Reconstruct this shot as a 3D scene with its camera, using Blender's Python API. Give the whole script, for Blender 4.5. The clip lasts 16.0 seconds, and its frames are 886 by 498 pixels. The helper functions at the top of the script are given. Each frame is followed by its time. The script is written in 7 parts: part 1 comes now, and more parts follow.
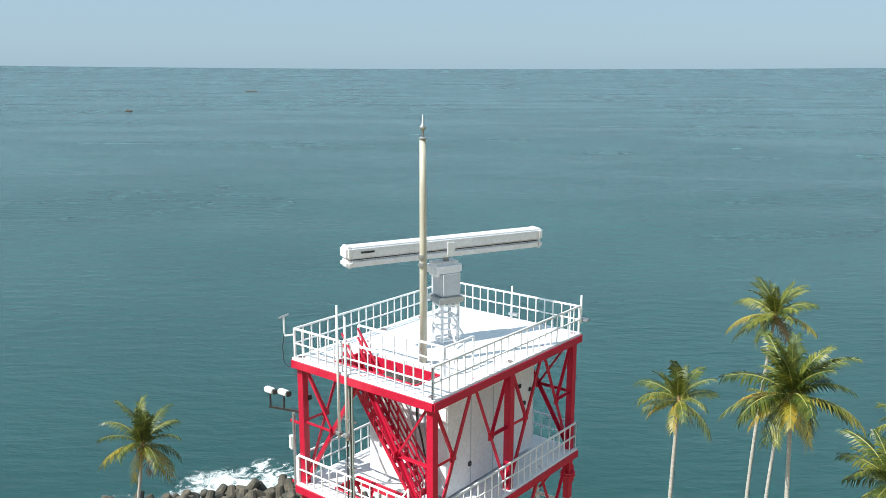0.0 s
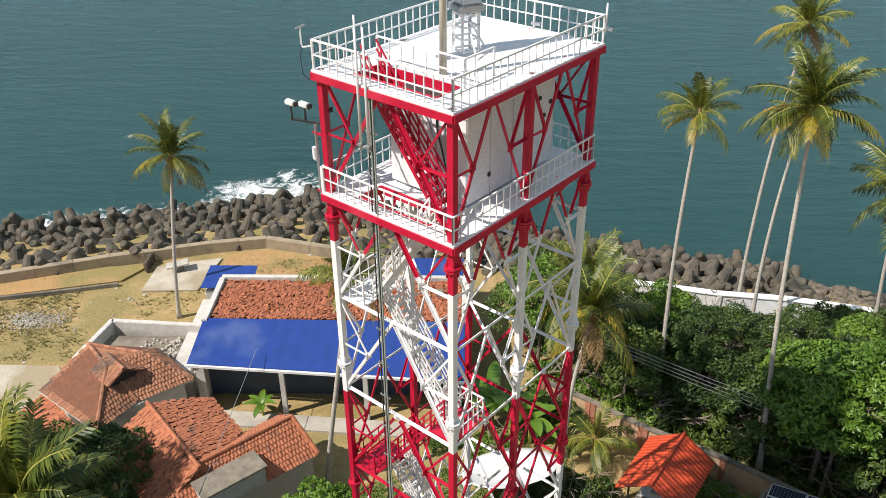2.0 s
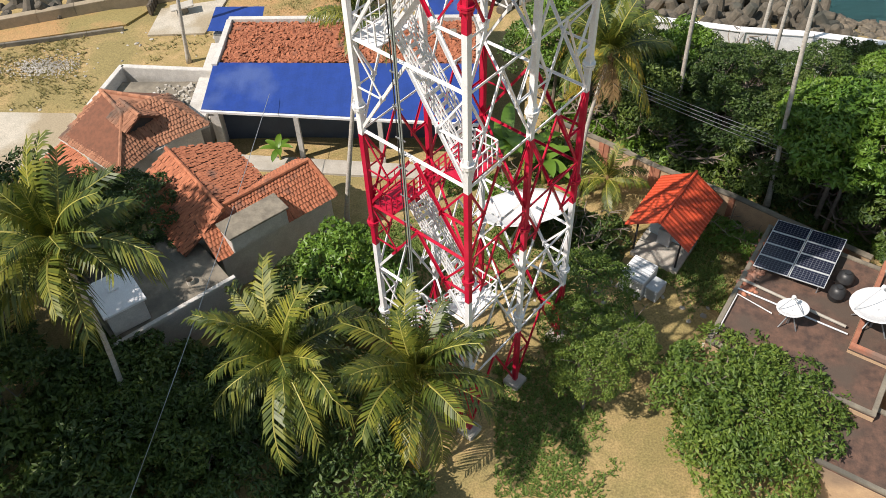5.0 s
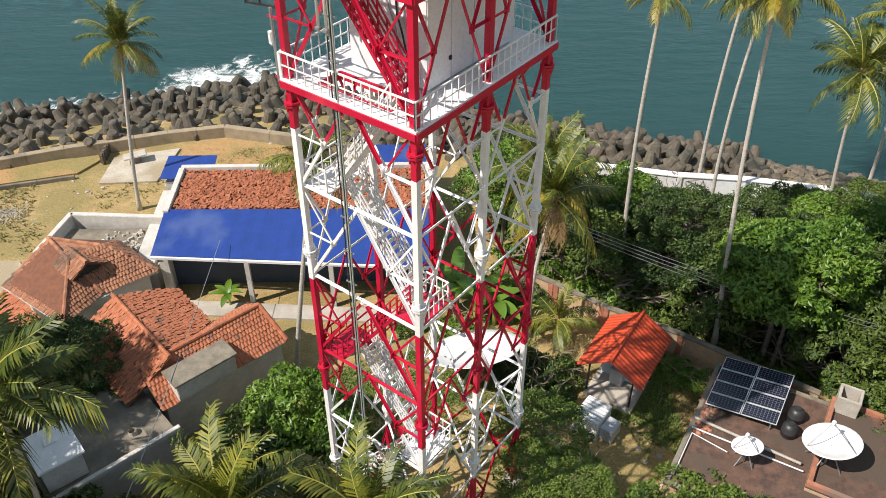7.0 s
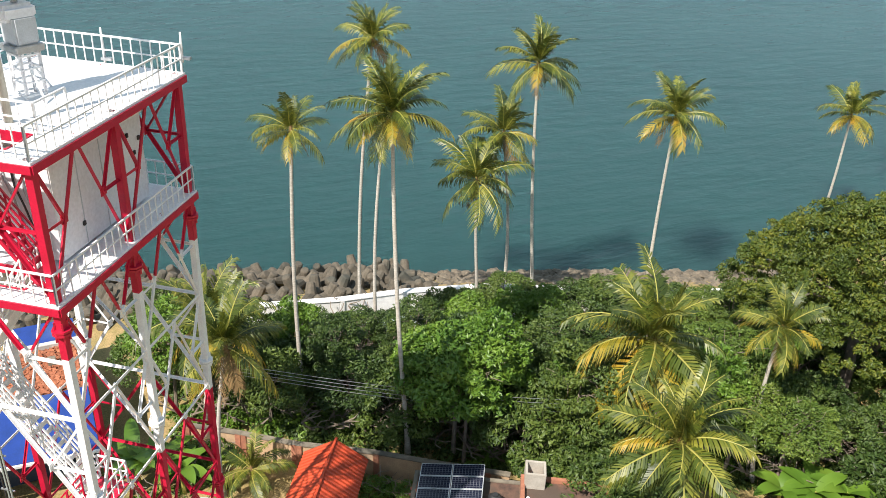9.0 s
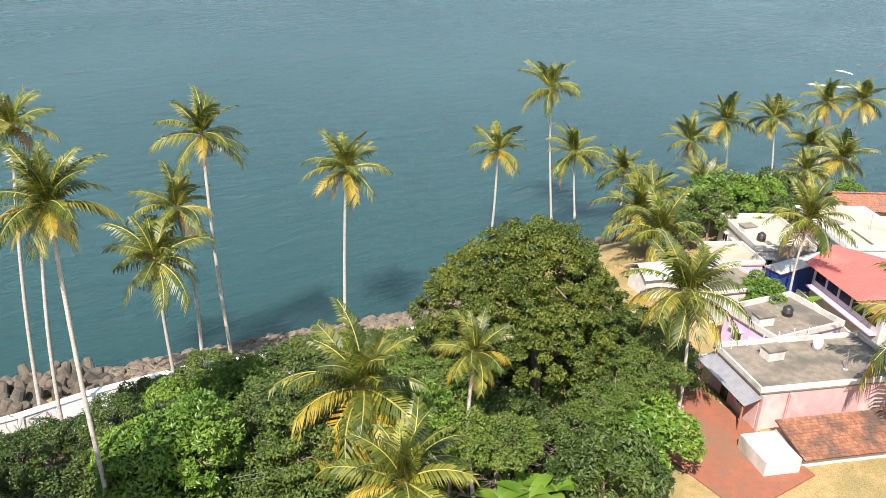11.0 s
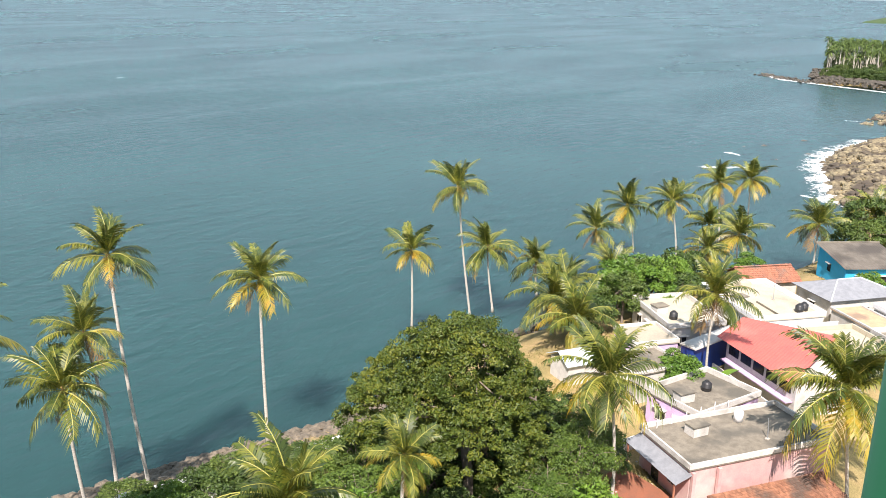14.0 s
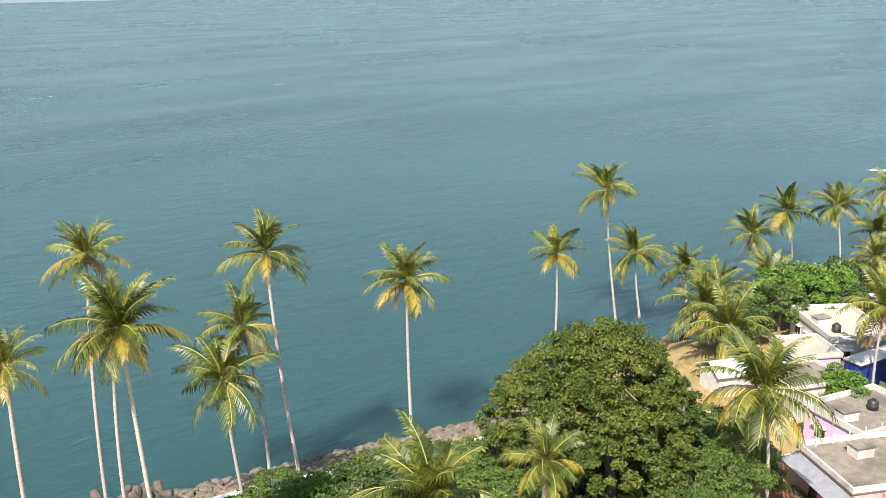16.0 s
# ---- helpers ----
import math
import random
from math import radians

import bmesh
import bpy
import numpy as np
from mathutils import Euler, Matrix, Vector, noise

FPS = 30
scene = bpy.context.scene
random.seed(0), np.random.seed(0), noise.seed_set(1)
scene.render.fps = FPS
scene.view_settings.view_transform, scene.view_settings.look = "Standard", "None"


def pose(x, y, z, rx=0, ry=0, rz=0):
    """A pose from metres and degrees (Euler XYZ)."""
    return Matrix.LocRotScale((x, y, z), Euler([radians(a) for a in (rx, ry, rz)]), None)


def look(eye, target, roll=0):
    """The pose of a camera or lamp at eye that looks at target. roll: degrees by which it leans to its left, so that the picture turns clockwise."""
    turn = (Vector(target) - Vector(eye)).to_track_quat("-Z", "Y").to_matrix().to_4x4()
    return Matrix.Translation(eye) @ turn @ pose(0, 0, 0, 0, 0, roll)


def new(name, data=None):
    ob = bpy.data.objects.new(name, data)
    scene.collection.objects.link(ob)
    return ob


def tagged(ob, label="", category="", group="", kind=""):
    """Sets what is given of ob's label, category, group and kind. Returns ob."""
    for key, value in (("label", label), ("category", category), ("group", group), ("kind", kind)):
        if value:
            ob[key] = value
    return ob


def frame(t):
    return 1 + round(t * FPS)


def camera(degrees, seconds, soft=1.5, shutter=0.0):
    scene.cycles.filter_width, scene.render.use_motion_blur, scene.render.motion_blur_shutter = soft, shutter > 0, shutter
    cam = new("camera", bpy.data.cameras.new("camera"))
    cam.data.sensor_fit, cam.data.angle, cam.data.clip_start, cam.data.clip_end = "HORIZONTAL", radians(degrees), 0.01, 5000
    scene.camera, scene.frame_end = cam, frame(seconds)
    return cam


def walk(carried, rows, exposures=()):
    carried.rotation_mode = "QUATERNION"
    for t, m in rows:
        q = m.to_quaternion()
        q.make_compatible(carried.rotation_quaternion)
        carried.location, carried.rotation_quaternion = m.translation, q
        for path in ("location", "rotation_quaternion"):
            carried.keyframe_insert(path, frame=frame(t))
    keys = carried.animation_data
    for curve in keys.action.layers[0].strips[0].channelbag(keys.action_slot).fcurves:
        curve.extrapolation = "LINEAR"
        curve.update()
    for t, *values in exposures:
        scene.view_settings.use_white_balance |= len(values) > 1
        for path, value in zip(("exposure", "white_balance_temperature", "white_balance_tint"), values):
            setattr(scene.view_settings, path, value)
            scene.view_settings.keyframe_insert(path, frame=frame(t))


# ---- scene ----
cam = camera(54.5, 16.0, 0.55)
PATH = [
    (0.00, 0.0, 0.0, 39.0, 78.092, -0.143, 0.030),
    (0.50, 0.0, 0.0, 39.0, 76.276, -0.573, 1.078),
    (1.00, 0.0, 0.0, 39.0, 72.061, -0.881, 1.314),
    (1.50, 0.0, 0.0, 39.0, 65.306, -0.134, 1.255),
    (2.00, 0.0, 0.0, 39.0, 59.103, 0.416, 1.227),
    (2.50, 0.0, 0.0, 39.0, 55.058, 0.706, 1.244),
    (3.00, 0.0, 0.0, 39.0, 52.163, 0.709, 1.420),
    (3.50, 0.0, 0.0, 39.0, 46.615, 1.007, 1.522),
    (3.70, 0.0, 0.0, 39.0, 45.070, 1.195, 1.531),
    (4.20, 0.0, 0.0, 39.0, 42.381, 1.525, 1.550),
    (4.75, 0.0, 0.0, 39.0, 41.774, 1.581, 1.559),
    (5.30, 0.0, 0.0, 39.0, 43.050, 1.350, 1.488),
    (5.80, 0.0, 0.0, 39.0, 45.342, 0.928, 1.277),
    (6.00, 0.0, 0.0, 39.0, 46.412, 0.725, 1.152),
    (6.50, 0.0, 0.0, 39.0, 49.320, 0.518, 0.878),
    (7.00, 0.0, 0.0, 39.0, 51.531, -0.047, -1.396),
    (7.50, 0.0, 0.0, 39.0, 55.556, -2.014, -10.778),
    (8.00, 0.0, 0.0, 39.0, 57.484, -2.333, -17.685),
    (8.50, 0.0, 0.0, 39.0, 59.363, -2.514, -21.959),
    (9.00, 0.0, 0.0, 39.0, 61.243, -2.689, -25.858),
    (9.50, 0.0, 0.0, 39.0, 63.316, -2.563, -32.967),
    (10.00, 0.0, 0.0, 39.0, 65.452, -3.256, -41.429),
    (10.20, 0.0, 0.0, 39.0, 65.619, -3.465, -43.192),
    (10.70, 0.0, 0.0, 39.0, 66.100, -3.471, -46.861),
    (11.25, 0.0, 0.0, 39.0, 66.832, -2.688, -49.383),
    (11.80, 0.0, 0.0, 39.0, 67.985, -1.699, -50.634),
    (12.30, 0.0, 0.0, 39.0, 69.616, -1.160, -50.955),
    (12.50, 0.0, 0.0, 39.0, 70.407, -1.081, -50.966),
    (13.00, 0.0, 0.0, 39.0, 71.684, -0.546, -51.004),
    (13.50, 0.0, 0.0, 39.0, 72.262, -0.684, -53.414),
    (14.00, 0.0, -0.05, 39.0, 73.389, -0.866, -55.041),
    (14.50, 0.0, 0.0, 39.0, 73.469, -0.890, -54.635),
    (15.00, 0.0, 0.0, 39.0, 73.518, -0.769, -53.539),
    (15.50, 0.0, 0.0, 39.0, 73.468, -0.008, -49.204),
    (16.00, 0.0, 0.0, 39.0, 73.572, 0.917, -45.537),
]

walk(cam, [(r[0], pose(*r[1:])) for r in PATH], [(0, 0.56, 5950, 8), (0.5, 0.46, 6000, 9), (1, 0.34, 6050, 12), (1.5, 0.22, 6200, 14), (2.5, 0.26, 6450, 16), (6.5, 0.28, 6450, 16), (9, 0.64, 6400, 14), (10, 0.87, 6450, 20), (12.5, 0.92, 6430, 21), (16, 0.9, 6350, 18)])

# ---- daylight ----
SUN_AZ, SUN_EL = radians(244.5), radians(50.0)   # clockwise from +y
world = bpy.data.worlds.new("sky")
scene.world = world
world.use_nodes = True
wn, wl = world.node_tree.nodes, world.node_tree.links
sky = wn.new("ShaderNodeTexSky")
sky.sky_type, sky.sun_disc = "NISHITA", False
sky.sun_elevation, sky.sun_rotation = SUN_EL, SUN_AZ
sky.air_density, sky.dust_density, sky.ozone_density = 1.0, 0.9, 1.4
wn["Background"].inputs["Strength"].default_value = 0.062
haze = wn.new("ShaderNodeMix")          # the moist coastal air cools the low sky
haze.data_type = "RGBA"
haze.inputs["Factor"].default_value = 0.75
haze.inputs["B"].default_value = (5.0, 6.7, 7.7, 1)
wl.new(sky.outputs[0], haze.inputs["A"])
wl.new(haze.outputs["Result"], wn["Background"].inputs["Color"])
sun = new("sun", bpy.data.lights.new("sun", "SUN"))
sun.data.energy, sun.data.angle, sun.data.color = 5.0, radians(0.6), (1.0, 0.93, 0.80)
SUN_TO = Vector((math.sin(SUN_AZ) * math.cos(SUN_EL), math.cos(SUN_AZ) * math.cos(SUN_EL), math.sin(SUN_EL)))
sun.matrix_world = look(SUN_TO * 100, (0, 0, 0))


# ---- materials ----
def material(name, base, other=None, scale=3.0, rough=0.7, metal=0.0, bump=0.0, fine=0.0, detail=5.0, spots=None, spot_at=0.6, vary=0.0, stretch=None, sheen=None, grain=0.08):
    """Two-scale noise between base and other, an optional third tint in spots, per-object variation, bump."""
    m = bpy.data.materials.new(name)
    m.use_nodes = True
    n, l = m.node_tree.nodes, m.node_tree.links
    b = n["Principled BSDF"]
    b.inputs["Roughness"].default_value, b.inputs["Metallic"].default_value = rough, metal
    geo = n.new("ShaderNodeNewGeometry")
    vec = geo.outputs["Position"]
    if stretch:
        mp = n.new("ShaderNodeMapping")
        mp.inputs["Scale"].default_value = stretch
        l.new(vec, mp.inputs["Vector"])
        vec = mp.outputs["Vector"]
    tex = n.new("ShaderNodeTexNoise")
    tex.inputs["Scale"].default_value, tex.inputs["Detail"].default_value = scale, detail
    tex.inputs["Roughness"].default_value = 0.62
    l.new(vec, tex.inputs["Vector"])
    mix = n.new("ShaderNodeMix")
    mix.data_type = "RGBA"
    mix.inputs["A"].default_value = (*base, 1)
    mix.inputs["B"].default_value = (*(other or [c * 0.8 for c in base]), 1)
    ramp = n.new("ShaderNodeMapRange")
    ramp.inputs["From Min"].default_value, ramp.inputs["From Max"].default_value = 0.36, 0.64
    l.new(tex.outputs["Fac"], ramp.inputs["Value"])
    l.new(ramp.outputs["Result"], mix.inputs["Factor"])
    col = mix.outputs["Result"]
    big = n.new("ShaderNodeTexNoise")
    big.inputs["Scale"].default_value, big.inputs["Detail"].default_value = scale * 0.17, 4
    l.new(vec, big.inputs["Vector"])
    if spots:
        r2 = n.new("ShaderNodeMapRange")
        r2.inputs["From Min"].default_value, r2.inputs["From Max"].default_value = spot_at - 0.06, spot_at + 0.06
        l.new(big.outputs["Fac"], r2.inputs["Value"])
        m2 = n.new("ShaderNodeMix")
        m2.data_type = "RGBA"
        l.new(r2.outputs["Result"], m2.inputs["Factor"])
        l.new(col, m2.inputs["A"])
        m2.inputs["B"].default_value = (*spots, 1)
        col = m2.outputs["Result"]
    if vary:
        info = n.new("ShaderNodeObjectInfo")
        addn = n.new("ShaderNodeMath")
        addn.operation = "ADD"
        l.new(info.outputs["Random"], addn.inputs[0])
        l.new(geo.outputs["Random Per Island"], addn.inputs[1])
        mr = n.new("ShaderNodeMapRange")
        mr.inputs["From Max"].default_value = 2.0
        mr.inputs["To Min"].default_value, mr.inputs["To Max"].default_value = 1 - vary, 1 + vary
        l.new(addn.outputs[0], mr.inputs["Value"])
        hs = n.new("ShaderNodeHueSaturation")
        l.new(mr.outputs["Result"], hs.inputs["Value"])
        l.new(col, hs.inputs["Color"])
        col = hs.outputs["Color"]
    gt = n.new("ShaderNodeTexNoise")
    gt.inputs["Scale"].default_value, gt.inputs["Detail"].default_value = scale * 9, 3
    l.new(vec, gt.inputs["Vector"])
    gr = n.new("ShaderNodeMapRange")
    gr.inputs["From Min"].default_value, gr.inputs["From Max"].default_value = 0.3, 0.7
    gr.inputs["To Min"].default_value, gr.inputs["To Max"].default_value = 1 - grain, 1 + grain
    l.new(gt.outputs["Fac"], gr.inputs["Value"])
    gh = n.new("ShaderNodeHueSaturation")
    l.new(gr.outputs["Result"], gh.inputs["Value"])
    l.new(col, gh.inputs["Color"])
    col = gh.outputs["Color"]
    l.new(col, b.inputs["Base Color"])
    if bump:
        bt = n.new("ShaderNodeTexNoise")
        bt.inputs["Scale"].default_value, bt.inputs["Detail"].default_value = fine or scale * 6, 4
        l.new(vec, bt.inputs["Vector"])
        bp = n.new("ShaderNodeBump")
        bp.inputs["Strength"].default_value, bp.inputs["Distance"].default_value = bump, 0.05
        l.new(bt.outputs["Fac"], bp.inputs["Height"])
        l.new(bp.outputs["Normal"], b.inputs["Normal"])
    if sheen is not None:
        b.inputs["Specular IOR Level"].default_value = sheen
    return m


def leaf_material(name, a, b_, c, rough=0.45):
    """Leaf green that varies from leaf to leaf, with some light let through."""
    m = bpy.data.materials.new(name)
    m.use_nodes = True
    n, l = m.node_tree.nodes, m.node_tree.links
    b = n["Principled BSDF"]
    b.inputs["Roughness"].default_value = rough
    geo, info = n.new("ShaderNodeNewGeometry"), n.new("ShaderNodeObjectInfo")
    ramp = n.new("ShaderNodeValToRGB")
    ramp.color_ramp.elements[0].color, ramp.color_ramp.elements[1].color = (*a, 1), (*c, 1)
    mid = ramp.color_ramp.elements.new(0.5)
    mid.color = (*b_, 1)
    tex = n.new("ShaderNodeTexNoise")
    tex.inputs["Scale"].default_value = 0.35
    l.new(geo.outputs["Position"], tex.inputs["Vector"])
    s1, s2 = n.new("ShaderNodeMath"), n.new("ShaderNodeMath")
    s1.operation, s2.operation = "MULTIPLY_ADD", "MULTIPLY_ADD"
    l.new(geo.outputs["Random Per Island"], s1.inputs[0])
    s1.inputs[1].default_value = 0.5
    l.new(tex.outputs["Fac"], s1.inputs[2])
    l.new(info.outputs["Random"], s2.inputs[0])
    s2.inputs[1].default_value = 0.35
    l.new(s1.outputs[0], s2.inputs[2])
    mr = n.new("ShaderNodeMapRange")
    mr.inputs["From Min"].default_value, mr.inputs["From Max"].default_value = 0.4, 1.35
    l.new(s2.outputs[0], mr.inputs["Value"])
    l.new(mr.outputs["Result"], ramp.inputs["Fac"])
    l.new(ramp.outputs["Color"], b.inputs["Base Color"])
    tr = n.new("ShaderNodeBsdfTranslucent")
    l.new(ramp.outputs["Color"], tr.inputs["Color"])
    mx = n.new("ShaderNodeMixShader")
    mx.inputs[0].default_value = 0.12
    l.new(b.outputs[0], mx.inputs[1])
    l.new(tr.outputs[0], mx.inputs[2])
    l.new(mx.outputs[0], n["Material Output"].inputs["Surface"])
    return m


RED = material("red_paint", (0.50, 0.008, 0.042), (0.42, 0.008, 0.035), 2.0, 0.42, vary=0.1, spots=(0.55, 0.03, 0.065), spot_at=0.62)
WHITE = material("white_paint", (0.80, 0.80, 0.80), (0.72, 0.72, 0.73), 2.2, 0.45, vary=0.06, spots=(0.62, 0.62, 0.62), spot_at=0.66)
DECK = material("deck_paint", (0.80, 0.80, 0.81), (0.72, 0.73, 0.75), 1.2, 0.55, spots=(0.66, 0.66, 0.67), spot_at=0.62, bump=0.1)
SHELTER = material("shelter_panel", (0.74, 0.75, 0.78), (0.70, 0.71, 0.74), 1.0, 0.4)
GALV = material("galvanised_steel", (0.42, 0.44, 0.46), (0.34, 0.36, 0.38), 5, 0.4, 0.6)
GREY = material("grey_casting", (0.50, 0.53, 0.56), (0.44, 0.47, 0.50), 3, 0.4)
DARK = material("dark_gap", (0.02, 0.02, 0.022), (0.035, 0.035, 0.035), 5, 0.6)
RUSTY_PIPE = material("cream_mast_paint", (0.52, 0.50, 0.42), (0.42, 0.39, 0.31), 2, 0.5, spots=(0.33, 0.24, 0.15), spot_at=0.64, stretch=(3, 3, 0.6))
CABLE = material("black_cable", (0.02, 0.02, 0.02), (0.04, 0.04, 0.04), 4, 0.6)
GREENPIPE = material("grey_green_pipe", (0.25, 0.30, 0.27), (0.32, 0.35, 0.33), 4, 0.5)
TRUNK = material("palm_bark", (0.54, 0.51, 0.46), (0.38, 0.35, 0.30), 3, 0.85, bump=0.4, vary=0.2, stretch=(1, 1, 4))
BARK = material("tree_bark", (0.16, 0.13, 0.10), (0.24, 0.20, 0.16), 3, 0.9, bump=0.4)
FROND = leaf_material("green_frond", (0.018, 0.038, 0.007), (0.075, 0.105, 0.014), (0.24, 0.235, 0.03))
FROND_OLD = leaf_material("yellowing_frond", (0.09, 0.11, 0.012), (0.27, 0.225, 0.02), (0.45, 0.27, 0.025))
FROND_DEAD = leaf_material("dry_frond", (0.16, 0.10, 0.045), (0.24, 0.15, 0.06), (0.30, 0.2, 0.09), 0.8)
RIB = material("frond_rib", (0.30, 0.30, 0.06), (0.36, 0.32, 0.08), 3, 0.5)
NUT = material("coconut_husk", (0.17, 0.15, 0.03), (0.24, 0.17, 0.04), 3, 0.5)
LEAF = leaf_material("dark_broad_leaf", (0.018, 0.042, 0.008), (0.045, 0.085, 0.014), (0.115, 0.165, 0.026), 0.55)
LEAF_BRIGHT = leaf_material("bright_broad_leaf", (0.045, 0.11, 0.012), (0.09, 0.18, 0.018), (0.16, 0.26, 0.03))
LEAF_RAIN = leaf_material("rain_tree_leaf", (0.016, 0.038, 0.005), (0.066, 0.102, 0.009), (0.175, 0.182, 0.015), 0.55)
LEAF_MID = leaf_material("mid_green_leaf", (0.032, 0.07, 0.010), (0.085, 0.145, 0.018), (0.17, 0.23, 0.032), 0.55)
TILE = material("clay_tile", (0.46, 0.17, 0.085), (0.36, 0.12, 0.06), 4, 0.85, vary=0.28, bump=0.2, spots=(0.22, 0.11, 0.075), spot_at=0.66)
TILE_OLD = material("weathered_tile", (0.40, 0.17, 0.10), (0.30, 0.125, 0.08), 3, 0.9, vary=0.25, bump=0.2, spots=(0.20, 0.13, 0.10), spot_at=0.6)
TILE_BROWN = material("old_brown_tile", (0.40, 0.19, 0.11), (0.29, 0.13, 0.075), 2.2, 0.92, vary=0.35, bump=0.25, spots=(0.15, 0.10, 0.075), spot_at=0.56)
TILE_BED = material("tile_underlay", (0.20, 0.08, 0.045), (0.14, 0.06, 0.035), 3, 0.9)
ORANGE = material("orange_sheet", (0.56, 0.075, 0.028), (0.48, 0.062, 0.024), 1.5, 0.45, vary=0.05)
BLUE = material("blue_sheet", (0.020, 0.055, 0.27), (0.018, 0.048, 0.22), 1.2, 0.32, vary=0.06, spots=(0.06, 0.10, 0.28), spot_at=0.66)
PLASTER = material("white_plaster", (0.60, 0.58, 0.54), (0.50, 0.48, 0.45), 1.5, 0.8, bump=0.1, spots=(0.34, 0.32, 0.28), spot_at=0.62, grain=0.12)
PINK = material("pink_plaster", (0.58, 0.36, 0.34), (0.52, 0.32, 0.31), 1.5, 0.8, spots=(0.62, 0.50, 0.46), spot_at=0.6)
LILAC = material("lilac_plaster", (0.62, 0.46, 0.66), (0.56, 0.40, 0.6), 1.5, 0.8)
CREAM = material("cream_plaster", (0.50, 0.45, 0.34), (0.43, 0.38, 0.29), 1.0, 0.8, spots=(0.36, 0.32, 0.25), spot_at=0.56, grain=0.12)
CONC = material("weathered_concrete", (0.25, 0.22, 0.17), (0.16, 0.14, 0.11), 1.5, 0.9, bump=0.2, spots=(0.12, 0.11, 0.09), spot_at=0.56)
CONC_LIGHT = material("pale_concrete", (0.46, 0.43, 0.38), (0.38, 0.35, 0.30), 1.2, 0.9, bump=0.2, spots=(0.28, 0.26, 0.22), spot_at=0.6)
TETRA = material("tetrapod_concrete", (0.125, 0.105, 0.08), (0.075, 0.066, 0.05), 2.0, 0.9, vary=0.3, bump=0.3, spots=(0.055, 0.055, 0.045), spot_at=0.58)
SEAWALL = material("sea_wall_concrete", (0.36, 0.29, 0.20), (0.28, 0.23, 0.16), 1.5, 0.9, bump=0.3, spots=(0.18, 0.15, 0.11), spot_at=0.58)
ROCK = material("shore_rock", (0.20, 0.165, 0.12), (0.10, 0.085, 0.065), 2.0, 0.9, vary=0.35, bump=0.4)
DARKSHEET = material("dark_sheet", (0.12, 0.105, 0.085), (0.17, 0.15, 0.125), 1.2, 0.85, spots=(0.08, 0.07, 0.06), spot_at=0.55)
ROCK_POINT = material("point_rock", (0.30, 0.25, 0.15), (0.11, 0.09, 0.06), 0.9, 0.92, bump=0.4, spots=(0.075, 0.06, 0.045), spot_at=0.53)
ROCK_DARK = material("wet_rock", (0.045, 0.042, 0.034), (0.11, 0.092, 0.07), 0.6, 0.7, bump=0.4)
WALLTAN = material("tan_boundary_wall", (0.52, 0.36, 0.22), (0.44, 0.30, 0.19), 1.5, 0.9, bump=0.2, spots=(0.28, 0.20, 0.14), spot_at=0.62)
LIGHTBLUE = material("pale_blue_wall", (0.50, 0.62, 0.68), (0.60, 0.68, 0.72), 1.5, 0.8)
TURQ = material("turquoise_plaster", (0.03, 0.42, 0.74), (0.03, 0.37, 0.66), 1.5, 0.8)
ASBESTOS = material("grey_sheet", (0.26, 0.27, 0.29), (0.20, 0.21, 0.23), 1.5, 0.8, vary=0.1)
REDSHEET = material("faded_red_sheet", (0.60, 0.14, 0.11), (0.54, 0.12, 0.10), 0.8, 0.5, vary=0.05, spots=(0.58, 0.2, 0.16), spot_at=0.62)
# dark blue with the shade below the hall's lean-to mixed into it
SHADED_FRONT = material("shaded_front_blue", (0.06, 0.085, 0.13), (0.05, 0.07, 0.11), 1.5, 0.7)
WINDOW = material("dark_window", (0.02, 0.025, 0.03), (0.03, 0.03, 0.035), 2, 0.15)
PV = material("solar_cell", (0.012, 0.014, 0.03), (0.016, 0.018, 0.036), 6, 0.25, vary=0.1)
FRAME = material("aluminium_frame", (0.62, 0.64, 0.66), (0.55, 0.57, 0.6), 5, 0.4, 0.3)
TANK = material("black_tank", (0.025, 0.025, 0.027), (0.035, 0.035, 0.036), 4, 0.45)
BRICKY = material("laterite_roof", (0.15, 0.085, 0.06), (0.07, 0.045, 0.036), 2.2, 0.9, bump=0.3, spots=(0.09, 0.065, 0.05), spot_at=0.55)
WOOD = material("driftwood", (0.10, 0.08, 0.06), (0.15, 0.12, 0.09), 4, 0.9)
GREENPAINT = material("green_paint", (0.004, 0.09, 0.03), (0.005, 0.075, 0.026), 2, 0.35)
FOAM = material("sea_foam", (0.80, 0.84, 0.85), (0.62, 0.70, 0.72), 2.5, 0.8, bump=0.5)


# ---- builders ----
def link(name, me, parent=None, label="", m=None):
    ob = new(name, me)
    if parent is not None:
        ob.parent = parent
    if m is not None:
        ob.matrix_basis = m
    if label:
        ob["label"] = label
    return ob


def part(name, bm, mat, parent, label="", m=None, smooth=False):
    me = bpy.data.meshes.new(name)
    bm.to_mesh(me)
    bm.free()
    if smooth:
        me.shade_smooth()
    for one in (mat if isinstance(mat, (list, tuple)) else [mat]):
        me.materials.append(one)
    return link(name, me, parent, label, m)


def thing(name, x, y, z, rz=0.0, label="", category="", group="", kind="", scale=1.0):
    ob = new(name)
    ob.empty_display_size = 0.2
    ob.matrix_basis = pose(x, y, z, 0, 0, rz) @ Matrix.Scale(scale, 4)
    return tagged(ob, label, category, group, kind)


